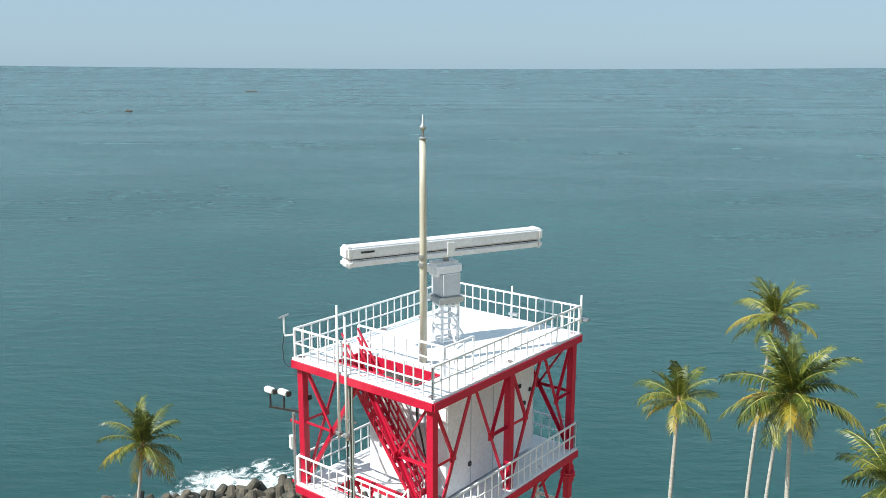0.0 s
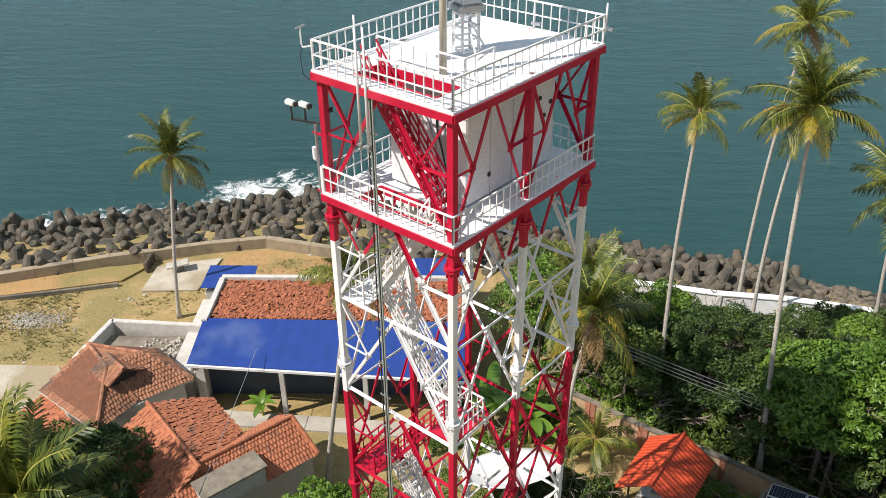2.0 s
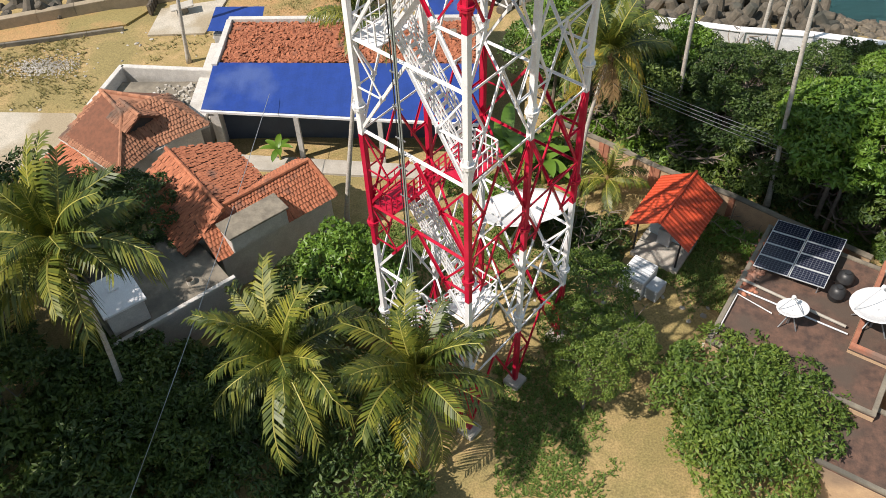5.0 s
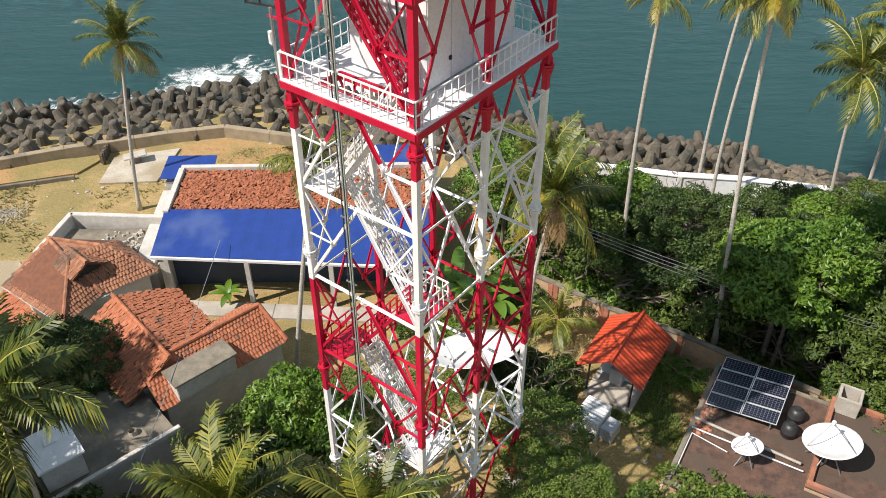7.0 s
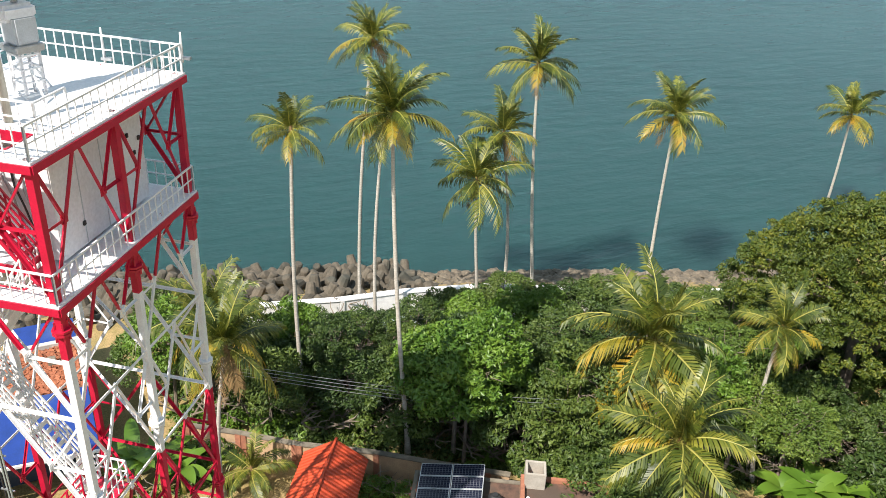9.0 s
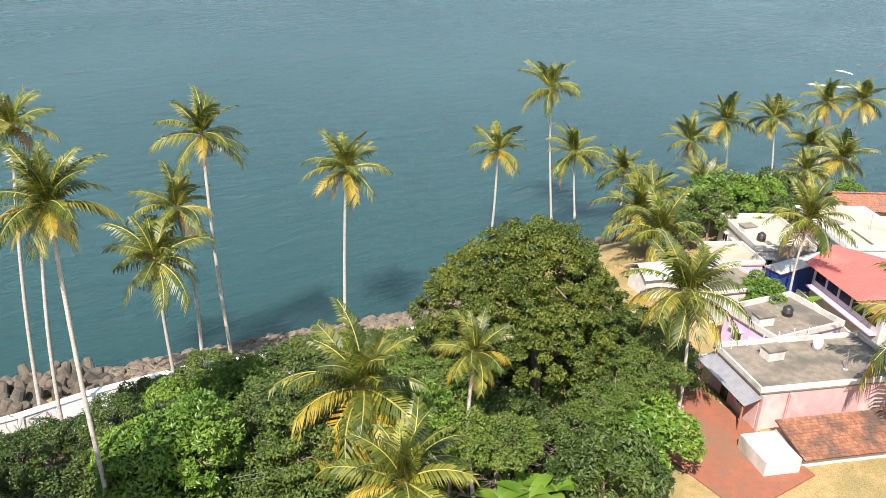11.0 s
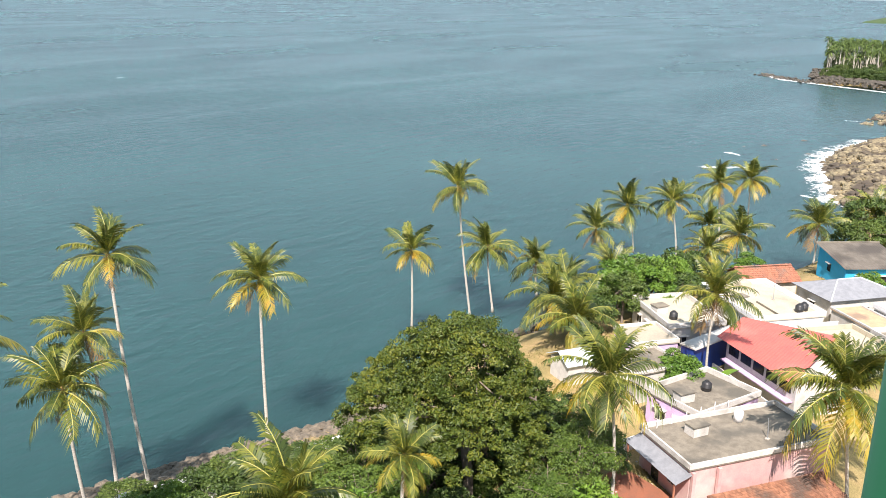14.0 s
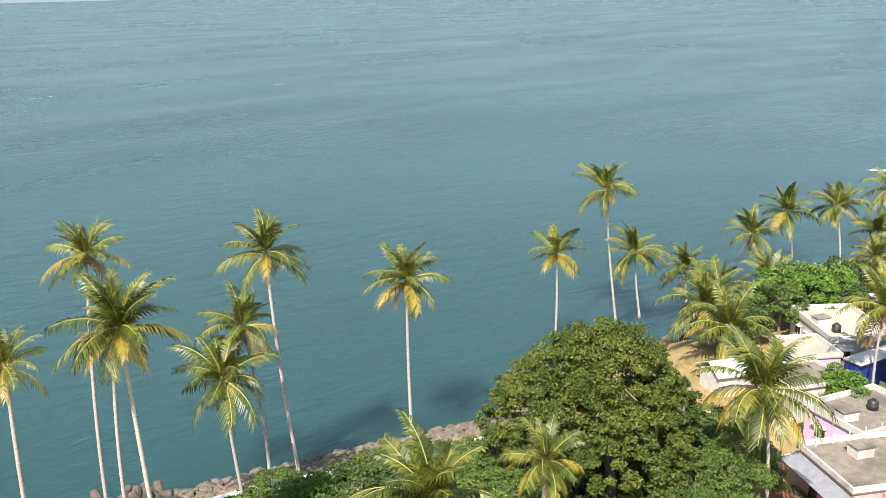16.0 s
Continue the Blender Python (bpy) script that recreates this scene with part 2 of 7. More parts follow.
def mesh_of(name, verts, faces, mat, smooth=False):
    me = bpy.data.meshes.new(name)
    me.from_pydata(verts, [], faces)
    for one in (mat if isinstance(mat, (list, tuple)) else [mat]):
        me.materials.append(one)
    if smooth:
        me.shade_smooth()
    return me


def box(bm, x0, y0, z0, x1, y1, z1, bevel=0.0):
    r = bmesh.ops.create_cube(bm, size=1.0, matrix=Matrix.LocRotScale(((x0 + x1) / 2, (y0 + y1) / 2, (z0 + z1) / 2), None, (abs(x1 - x0), abs(y1 - y0), abs(z1 - z0))))
    if bevel:
        edges = {e for v in r["verts"] for e in v.link_edges}
        bmesh.ops.bevel(bm, geom=list(edges), offset=bevel, segments=2, affect="EDGES")


def boxed(name, size, mat, parent, label="", at=(0, 0, 0), bevel=0.02, rz=0.0):
    """A bevelled block part, its foot centred on at."""
    bm = bmesh.new()
    box(bm, -size[0] / 2, -size[1] / 2, 0, size[0] / 2, size[1] / 2, size[2], bevel)
    return part(name, bm, mat, parent, label, pose(*at, 0, 0, rz))


def tube(bm, pts, radii, sides=8, caps=True):
    """A tapered tube along points."""
    rings = []
    pts = [Vector(p) for p in pts]
    for i, p in enumerate(pts):
        d = (pts[min(i + 1, len(pts) - 1)] - pts[max(i - 1, 0)]).normalized()
        a = d.orthogonal().normalized() if abs(d.z) < 0.99 else Vector((1, 0, 0))
        if i and rings:
            a = (prev - d * prev.dot(d)).normalized()
        prev = a
        b = d.cross(a)
        r = radii[i] if isinstance(radii, (list, tuple)) else radii
        rings.append([bm.verts.new(p + (a * math.cos(2 * math.pi * k / sides) + b * math.sin(2 * math.pi * k / sides)) * r) for k in range(sides)])
    for u, v in zip(rings, rings[1:]):
        for k in range(sides):
            bm.faces.new((u[k], u[(k + 1) % sides], v[(k + 1) % sides], v[k]))
    if caps:
        bm.faces.new(rings[0][::-1])
        bm.faces.new(rings[-1])


UNIT = {}


def unit_mesh(kind, mat):
    """Shared unit meshes along +z, one metre long: a box, an angle section or a round bar."""
    key = (kind, mat.name)
    if key not in UNIT:
        if kind == "box":
            v = [(x, y, z) for z in (0, 1) for x, y in ((-.5, -.5), (.5, -.5), (.5, .5), (-.5, .5))]
            n = 4
        elif kind == "angle":
            o = ((-.5, -.5), (.5, -.5), (.5, -.32), (-.32, -.32), (-.32, .5), (-.5, .5))
            v = [(x, y, z) for z in (0, 1) for x, y in o]
            n = 6
        else:
            v = [(.5 * math.cos(k * math.pi / 4), .5 * math.sin(k * math.pi / 4), z) for z in (0, 1) for k in range(8)]
            n = 8
        f = [(k, (k + 1) % n, n + (k + 1) % n, n + k) for k in range(n)] + [tuple(range(n))[::-1], tuple(range(n, 2 * n))]
        UNIT[key] = mesh_of(kind + "_bar", v, f, mat)
    return UNIT[key]


def bar(name, p, q, w, mat, parent, kind="box", d=None, label=""):
    """A straight member between two points of its parent's space."""
    p, q = Vector(p), Vector(q)
    ax = q - p
    rot = ax.to_track_quat("Z", "Y").to_matrix().to_4x4()
    m = Matrix.Translation(p) @ rot @ Matrix.Diagonal((w, d or w, ax.length, 1))
    return link(name, unit_mesh(kind, mat), parent, label, m)


# ---- land and sea ----
COAST = [(-3000, 40), (-400, 55), (-45, 71), (-15, 78), (15, 68), (28, 64), (42, 59), (58, 52.5), (89, 50), (105, 45), (118, 38), (130, 31), (145, 27), (165, 23),
         (185, 24), (196, 32), (219, 38), (246, 45), (269, 45), (292, 40), (330, 2), (430, 15), (440, 38), (456, 66), (466, 85), (474, 97), (490, 104), (540, 112), (562, 110), (640, 60), (900, -200), (3000, -200)]


def coast(x):
    return float(np.interp(x, [c[0] for c in COAST], [c[1] for c in COAST]))


def ground_z(x, y):
    d = coast(x) - y
    z = -3.4 + 3.4 * min(max((d + 1.0) / 9.0, 0), 1) ** 0.8 - 4.0 * min(max(-d / 30, 0), 1)
    return z + (0.14 * noise.noise((x * 0.13, y * 0.13, 0)) + 0.05 * noise.noise((x * 0.6, y * 0.6, 3))) * min(max(d / 10, 0.2), 1)


def spaced(lo, hi, fine_lo, fine_hi, step):
    mid = list(np.arange(fine_lo, fine_hi, step))
    k, a = [], step
    v = fine_hi
    while v < hi:
        k.append(v)
        a *= 1.18
        v += a
    k.append(hi)
    a, v, j = step, fine_lo, []
    while v > lo:
        a *= 1.18
        v -= a
        j.append(max(v, lo))
    return sorted(set(j)) + mid + k


def sheet(name, xs, ys, fz, mat):
    v = [(x, y, fz(x, y)) for y in ys for x in xs]
    w = len(xs)
    f = [(j * w + i, j * w + i + 1, (j + 1) * w + i + 1, (j + 1) * w + i) for j in range(len(ys) - 1) for i in range(w - 1)]
    return mesh_of(name, v, f, mat, True)


def ground_material():
    m = material("coastal_ground", (0.40, 0.28, 0.13), (0.27, 0.21, 0.08), 1.1, 0.95, bump=0.5, fine=9, detail=9, spots=(0.25, 0.20, 0.08), spot_at=0.53, grain=0.28)
    return m


GROUND = ground_material()
ground = tagged(new("ground", sheet("ground", spaced(-4500, 4500, -60, 110, 1.6), spaced(-4500, 400, -10, 84, 1.6), ground_z, GROUND)),
                "dry sandy ground with patches of worn grass", "ground", kind="structure")


def sea_material():
    m = bpy.data.materials.new("sea_water")
    m.use_nodes = True
    n, l = m.node_tree.nodes, m.node_tree.links
    b = n["Principled BSDF"]
    b.inputs["Roughness"].default_value, b.inputs["IOR"].default_value = 0.22, 1.33
    b.inputs["Subsurface Weight"].default_value, b.inputs["Subsurface Scale"].default_value = 1.0, 40.0
    b.inputs["Subsurface Radius"].default_value = (0.8, 1.0, 1.0)
    geo = n.new("ShaderNodeNewGeometry")
    big = n.new("ShaderNodeTexNoise")
    big.inputs["Scale"].default_value, big.inputs["Detail"].default_value = 0.006, 3
    l.new(geo.outputs["Position"], big.inputs["Vector"])
    ramp = n.new("ShaderNodeValToRGB")
    ramp.color_ramp.elements[0].position, ramp.color_ramp.elements[1].position = 0.25, 0.78
    ramp.color_ramp.elements[0].color = (0.014, 0.055, 0.056, 1)
    ramp.color_ramp.elements[1].color = (0.028, 0.087, 0.086, 1)
    l.new(big.outputs["Fac"], ramp.inputs["Fac"])
    l.new(ramp.outputs["Color"], b.inputs["Base Color"])
    calm = n.new("ShaderNodeTexNoise")
    calm.inputs["Scale"].default_value, calm.inputs["Detail"].default_value = 0.011, 6
    calm.inputs["Distortion"].default_value = 0.6
    lane = n.new("ShaderNodeMapping")
    lane.inputs["Rotation"].default_value = (0, 0, radians(20))
    lane.inputs["Scale"].default_value = (0.4, 1.3, 1.0)
    l.new(geo.outputs["Position"], lane.inputs["Vector"])
    l.new(lane.outputs["Vector"], calm.inputs["Vector"])
    gloss = n.new("ShaderNodeMapRange")
    gloss.inputs["From Min"].default_value, gloss.inputs["From Max"].default_value = 0.35, 0.65
    gloss.inputs["To Min"].default_value, gloss.inputs["To Max"].default_value = 0.21, 0.28
    l.new(calm.outputs["Fac"], gloss.inputs["Value"])
    l.new(gloss.outputs["Result"], b.inputs["Roughness"])
    mp = n.new("ShaderNodeMapping")
    mp.inputs["Rotation"].default_value = (0, 0, radians(-25))
    mp.inputs["Scale"].default_value = (0.35, 1.0, 1.0)
    l.new(geo.outputs["Position"], mp.inputs["Vector"])
    w1, w2 = n.new("ShaderNodeTexNoise"), n.new("ShaderNodeTexNoise")
    w1.inputs["Scale"].default_value, w1.inputs["Detail"].default_value = 0.42, 4
    w2.inputs["Scale"].default_value, w2.inputs["Detail"].default_value = 1.1, 2
    l.new(mp.outputs["Vector"], w1.inputs["Vector"])
    l.new(mp.outputs["Vector"], w2.inputs["Vector"])
    ad = n.new("ShaderNodeMath")
    ad.operation = "MULTIPLY_ADD"
    l.new(w2.outputs["Fac"], ad.inputs[0])
    ad.inputs[1].default_value = 0.25
    l.new(w1.outputs["Fac"], ad.inputs[2])
    bp = n.new("ShaderNodeBump")
    amp = n.new("ShaderNodeMapRange")
    amp.inputs["From Min"].default_value, amp.inputs["From Max"].default_value = 0.3, 0.7
    amp.inputs["To Min"].default_value, amp.inputs["To Max"].default_value = 0.24, 0.42
    l.new(calm.outputs["Fac"], amp.inputs["Value"])
    l.new(amp.outputs["Result"], bp.inputs["Strength"])
    bp.inputs["Distance"].default_value = 1.0
    l.new(ad.outputs[0], bp.inputs["Height"])
    l.new(bp.outputs["Normal"], b.inputs["Normal"])
    return m


def sea_z(x, y):
    d = math.hypot(x, y)
    return -3.0 + 36.0 * max(0.0, (d - 1500) / 3500) ** 2


tagged(new("water", sheet("water", spaced(-4900, 4900, -400, 400, 60), spaced(-200, 4900, -60, 400, 60), sea_z, sea_material())),
       "calm teal sea with small wind ripples", "sea", kind="structure")


# ---- radar tower ----
UA, LU, LV = 51.2, 7.66, 5.36          # turn of the long side, its length, the short side
CORNER = Vector((-0.29, 22.65, 0))
tower = thing("radar_tower", CORNER.x, CORNER.y, 0.0, UA, "red and white banded steel lattice radar tower", "tower")
# local: x along the long side, y along the short side, origin at the leg nearest the sea lookout
BANDS = [(0.0, 4.6, RED), (4.6, 10.6, WHITE), (10.6, 17.0, RED), (17.0, 23.8, WHITE), (23.8, 30.0, RED)]
LEVELS = [0.3, 4.7, 9.0, 13.1, 17.2, 21.45, 25.7, 30.0]
FEET = [(0, 0), (LU / 2, 0), (LU, 0), (0, LV), (LU / 2, LV), (LU, LV)]
for fx, fy in FEET:
    boxed("footing", (0.9, 0.9, 0.5), CONC_LIGHT, tower, "concrete footing", (fx, fy, -0.15))
    for z0, z1, mt in BANDS:
        bar("leg", (fx, fy, max(z0, 0.3)), (fx, fy, z1), 0.23, mt, tower)
    for zf, mt in ((24.75, RED), (18.35, WHITE), (12.0, RED), (5.8, WHITE)):
        for s in (0, 1):
            bar("flange", (fx, fy, zf - 0.09 + 0.1 * s), (fx, fy, zf - 0.02 + 0.1 * s), 0.56, mt, tower, "round")
        for a in range(4):
            dx, dy = math.cos(a * math.pi / 2 + .78) * 0.19, math.sin(a * math.pi / 2 + .78) * 0.19
            bar("stiffener", (fx + dx, fy + dy, zf - 0.34), (fx + dx * 0.9, fy + dy * 0.9, zf + 0.32), 0.05, mt, tower)


def colour_at(z):
    return next(m for a, b, m in BANDS if z <= b + 0.01)


def brace(p, q, w=0.11):
    """A diagonal, painted in the bands that it crosses."""
    p, q = Vector(p), Vector(q)
    cuts = sorted({0.0, 1.0, *[(b - p.z) / (q.z - p.z) for _, b, _ in BANDS if abs(q.z - p.z) > 0.05 and 0 < (b - p.z) / (q.z - p.z) < 1]})
    for a, b in zip(cuts, cuts[1:]):
        u, v = p.lerp(q, a), p.lerp(q, b)
        bar("brace", u, v, w, colour_at((u.z + v.z) / 2), tower, "angle")


BAYS = [((0, 0), (LU / 2, 0)), ((LU / 2, 0), (LU, 0)), ((0, LV), (LU / 2, LV)), ((LU / 2, LV), (LU, LV)), ((0, 0), (0, LV)), ((LU, 0), (LU, LV))]
for (ax, ay), (bx, by) in BAYS:
    A, B = Vector((ax, ay, 0)), Vector((bx, by, 0))
    M = (A + B) / 2
    up = Vector((0, 0, 1))
    for z0, z1 in zip(LEVELS, LEVELS[1:]):
        zm = (z0 + z1) / 2
        for P in (A, B):
            brace(P + up * z0, M + up * z1, 0.115)
            H = P.lerp(M, 0.5)
            brace(P + up * zm, H + up * zm, 0.085)
            brace(P + up * (z1 - 0.1), H + up * zm, 0.085)
            bar("gusset", H + up * (zm - 0.14), H + up * (zm + 0.14), 0.28, colour_at(zm), tower, d=0.03)
        if z1 < 29 and abs(z1 - 25.7) > 0.1:
            bar("beam", A + up * z1, B + up * z1, 0.10, colour_at(z1 - 0.05), tower, "angle")
# plan bracing
for z in LEVELS[1:-2]:
    for x0, x1 in ((0, LU / 2), (LU / 2, LU)):
        brace((x0, 0, z), (x1, LV, z + 0.01), 0.09)


def railing(parent, pts, z, h=0.95, closed=False, step=0.36, mat=WHITE, mid=(0.5,)):
    """Posts, handrail and balusters along plan points."""
    segs = list(zip(pts, pts[1:])) + ([(pts[-1], pts[0])] if closed else [])
    for (x0, y0), (x1, y1) in segs:
        n = max(1, round(math.hypot(x1 - x0, y1 - y0) / step))
        bar("handrail", (x0, y0, z + h), (x1, y1, z + h), 0.055, mat, parent, "box")
        for k in mid:
            bar("mid_rail", (x0, y0, z + h * k), (x1, y1, z + h * k), 0.04, mat, parent, "box")
        for i in range(n + 1):
            x, y = x0 + (x1 - x0) * i / n, y0 + (y1 - y0) * i / n
            bar("post" if i in (0, n) else "baluster", (x, y, z), (x, y, z + h), 0.06 if i in (0, n) else 0.032, mat, parent, "box")


def deck(z, hole, name):
    """A platform round the tower with a stair opening, edge beams and rails."""
    o = 0.22
    hx0, hy0, hx1, hy1 = hole
    bm = bmesh.new()
    for x0, y0, x1, y1 in ((-o, -o, hx0, LV + o), (hx1, -o, LU + o, LV + o), (hx0, -o, hx1, hy0), (hx0, hy1, hx1, LV + o)):
        box(bm, x0, y0, z - 0.10, x1, y1, z)
    ob = part("platform", bm, DECK, tower, "white painted platform deck")
    for p, q in (((-o, -o), (LU + o, -o)), ((-o, LV + o), (LU + o, LV + o)), ((-o, -o), (-o, LV + o)), ((LU + o, -o), (LU + o, LV + o))):
        bar("edge_beam", (*p, z - 0.2), (*q, z - 0.2), 0.1, RED, ob, d=0.24)
    for p, q in (((hx0, hy0), (hx0, hy1)), ((hx1, hy0), (hx1, hy1)), ((hx0, hy0), (hx1, hy0)), ((hx0, hy1), (hx1, hy1))):
        bar("hatch_trim", (*p, z - 0.12), (*q, z - 0.12), 0.06, RED, ob, d=0.3)
    e = 0.15
    railing(ob, [(-e, -e), (LU + e, -e), (LU + e, LV + e), (-e, LV + e)], z, closed=True)
    return ob


top_deck = deck(30.0, (0.35, 0.9, 1.45, 4.2), "top")
mid_deck = deck(25.7, (0.30, 1.2, 1.35, 4.3), "mid")


def stair(x0, x1, ya, za, yb, zb, mat):
    """A flight between two landings in the bay beside the short face."""
    n = max(4, round(abs(zb - za) / 0.24))
    fl = part("stair_flight", bmesh.new(), mat, tower)
    for x in (x0, x1):
        bar("stringer", (x, ya, za), (x, yb, zb), 0.05, mat, fl, d=0.11)
        for hh in (0.35, 0.65, 0.95):
            bar("handrail", (x, ya, za + hh), (x, yb, zb + hh), 0.05, mat, fl)
        for i in range(0, n + 1, 2):
            y, z = ya + (yb - ya) * i / n, za + (zb - za) * i / n
            bar("baluster", (x, y, z), (x, y, z + 0.95), 0.045, mat, fl)
    for i in range(1, n):
        y, z = ya + (yb - ya) * i / n, za + (zb - za) * i / n
        bar("tread", (x0, y, z), (x1, y, z), 0.03, mat, fl, d=0.21)


def landing(x0, y0, x1, y1, z, mat, rails):
    bm = bmesh.new()
    box(bm, x0, y0, z - 0.06, x1, y1, z)
    ob = part("landing", bm, mat, tower)
    for r in rails:
        railing(ob, r, z, 0.95, step=0.4, mat=WHITE if mat is WHITE else mat)
    return ob


stair(0.55, 1.25, 0.9, 25.75, 4.1, 29.95, RED)
stair(0.45, 1.2, 1.3, 25.65, 4.2, 21.5, WHITE)
landing(0.1, 4.15, 1.9, LV - 0.1, 21.45, WHITE, [[(0.1, 4.2), (0.1, LV - 0.1), (1.9, LV - 0.1)]])
stair(1.0, 1.75, 4.15, 21.4, 1.15, 17.25, WHITE)
landing(0.15, 0.1, 1.9, 1.2, 17.2, RED, [])
railing(tower, [(1.9, 1.2), (1.9, 0.12), (0.15, 0.12)], 17.2, 0.95, step=0.3, mat=WHITE)
stair(0.2, 0.95, 1.2, 17.15, 4.15, 13.15, RED)
landing(0.1, 4.15, 1.9, LV - 0.1, 13.1, RED, [[(0.1, 4.2), (0.1, LV - 0.1), (1.9, LV - 0.1)]])
stair(1.0, 1.75, 4.15, 13.05, 1.15, 9.05, WHITE)
landing(0.15, 0.1, 2.1, 1.4, 9.0, WHITE, [[(2.1, 1.3), (2.1, 0.12), (0.15, 0.12)]])
stair(0.2, 0.95, 1.2, 8.95, 4.15, 4.75, WHITE)
landing(0.1, 4.15, 1.9, LV - 0.1, 4.7, WHITE, [])
stair(1.0, 1.75, 4.15, 4.65, 1.0, 0.3, RED)
# cable run up the short face
for i, (y, mt, w) in enumerate(((3.15, GREENPIPE, 0.07), (3.25, CABLE, 0.05), (3.05, CABLE, 0.04), (2.95, GREENPIPE, 0.06))):
    bar("cable", (-0.12 - 0.03 * i, y, 0.4), (-0.12 - 0.03 * i, y, 29.7), w, mt, tower, "round", label="bundle of cables clamped to the tower")
for z in np.arange(1.5, 29, 1.5):
    bar("cable_clamp", (-0.16, 2.85, z), (-0.16, 3.35, z), 0.05, GALV, tower)


# ---- things on the tower ----
TOWER_M = pose(CORNER.x, CORNER.y, 0, 0, 0, UA)


def on_tower(x, y, z):
    return TOWER_M @ Vector((x, y, z))


def shelter():
    p = on_tower(1.85, 0.95, 25.7)
    t = thing("equipment_shelter", p.x, p.y, p.z, UA, "white panelled equipment cabin on the lower deck", "cabin")
    W, D, Hh = 4.9, 3.3, 3.15
    bm = bmesh.new()
    box(bm, 0, 0, 0.12, W, D, Hh, 0.03)
    part("body", bm, SHELTER, t)
    bm = bmesh.new()
    box(bm, -0.06, -0.06, Hh, W + 0.06, D + 0.06, Hh + 0.1, 0.02)
    part("roof", bm, WHITE, t)
    for i in range(1, 4):
        bar("panel_joint", (i * W / 4, -0.008, 0.14), (i * W / 4, -0.008, Hh), 0.03, GREY, t, d=0.02)
    bm = bmesh.new()
    box(bm, -0.05, 1.9, 0.16, 0.0, 2.85, 2.2, 0.015)
    door = part("door", bm, WHITE, t)
    bm = bmesh.new()
    box(bm, -0.10, 2.7, 1.1, -0.05, 2.76, 1.28, 0.01)
    part("handle", bm, GALV, door, "steel door handle")
    for x, z in ((1.1, 0.8), (4.2, 1.9), (3.9, 2.6), (4.55, 2.3)):
        bm = bmesh.new()
        box(bm, x, -0.06, z, x + 0.12, 0.0, z + 0.14, 0.01)
        part("junction_box", bm, DARK, t)
    bm = bmesh.new()
    box(bm, -0.26, 0.3, 0.3, 0.0, 1.2, 1.1, 0.03)
    ac = part("air_conditioner", bm, WHITE, t)
    for k in range(6):
        bar("louvre", (-0.27, 0.36, 0.42 + k * 0.1), (-0.27, 1.14, 0.42 + k * 0.1), 0.02, GREY, ac)
    for k in range(3):
        bm = bmesh.new()
        y = 0.5 + k * 0.3
        tube(bm, [(-0.05, y, 1.2), (-0.12, y + 0.1, 1.7 + 0.2 * k), (-0.05, y + 0.35, 2.3 + 0.15 * k), (-0.02, y + 0.4, 2.9)], 0.035, 6)
        part("conduit", bm, CABLE if k == 1 else GALV, t, smooth=True)


def radar():
    p = on_tower(4.18, 2.86, 30.0)
    t = thing("radar_scanner", p.x, p.y, p.z, 28.0, "white slotted radar scanner on a lattice pedestal", "radar")
    ped = part("pedestal", bmesh.new(), WHITE, t, "white lattice pedestal")
    s = 0.3
    for x in (-s, s):
        for y in (-s, s):
            bar("leg", (x, y, 0), (x, y, 1.4), 0.08, WHITE, ped, "angle")
    for k in range(4):
        z = 0.1 + 0.4 * k
        for a, b in (((-s, -s), (s, -s)), ((s, -s), (s, s)), ((s, s), (-s, s)), ((-s, s), (-s, -s))):
            bar("rung", (*a, z), (*b, z), 0.05, WHITE, ped)
    for a in (0.4, 2.5, 4.6):
        bar("stay", (0.2 * math.cos(a), 0.2 * math.sin(a), 1.0), (0.95 * math.cos(a), 0.95 * math.sin(a), 0.0), 0.05, WHITE, ped)
    bm = bmesh.new()
    box(bm, -0.45, -0.45, 1.4, 0.45, 0.45, 1.62, 0.03)
    part("base_plate", bm, GALV, t, "dark grey mounting block")
    bm = bmesh.new()
    box(bm, -0.36, -0.40, 1.62, 0.36, 0.40, 2.45, 0.06)
    part("gearbox", bm, GREY, t, "grey gearbox")
    bm = bmesh.new()
    box(bm, -0.62, -0.36, 2.30, 0.46, 0.36, 2.78, 0.12)
    part("motor_housing", bm, SHELTER, t)
    bar("shaft", (0, 0, 2.75), (0, 0, 3.0), 0.2, GALV, t, "round")
    L = 3.5
    for nm, z0, z1, y0, y1 in (("upper_cover", 3.205, 3.58, -0.32, 0.28), ("lower_cover", 2.95, 3.175, -0.32, 0.28)):
        bm = bmesh.new()
        box(bm, -L + 0.02, y0, z0, L - 0.02, y1, z1, 0.05)
        part(nm, bm, SHELTER, t)
    bm = bmesh.new()
    box(bm, -L + 0.1, -0.27, 3.10, L - 0.1, 0.25, 3.27)
    part("slot", bm, DARK, t, "dark slot between the covers")
    for sx in (-1, 1):
        for z0, z1 in ((3.20, 3.60), (2.93, 3.17)):
            bm = bmesh.new()
            box(bm, sx * L - 0.12, -0.34, z0, sx * L + 0.12, 0.3, z1, 0.07)
            part("end_cap", bm, WHITE, t)
    bm = bmesh.new()
    box(bm, -0.14, -0.36, 3.0, 0.14, -0.28, 3.45, 0.02)
    part("bracket", bm, WHITE, t)
    bm = bmesh.new()
    box(bm, -L + 0.35, -0.346, 3.38, -L + 0.8, -0.338, 3.44)
    part("maker_plate", bm, DARK, t, "small dark name bar")


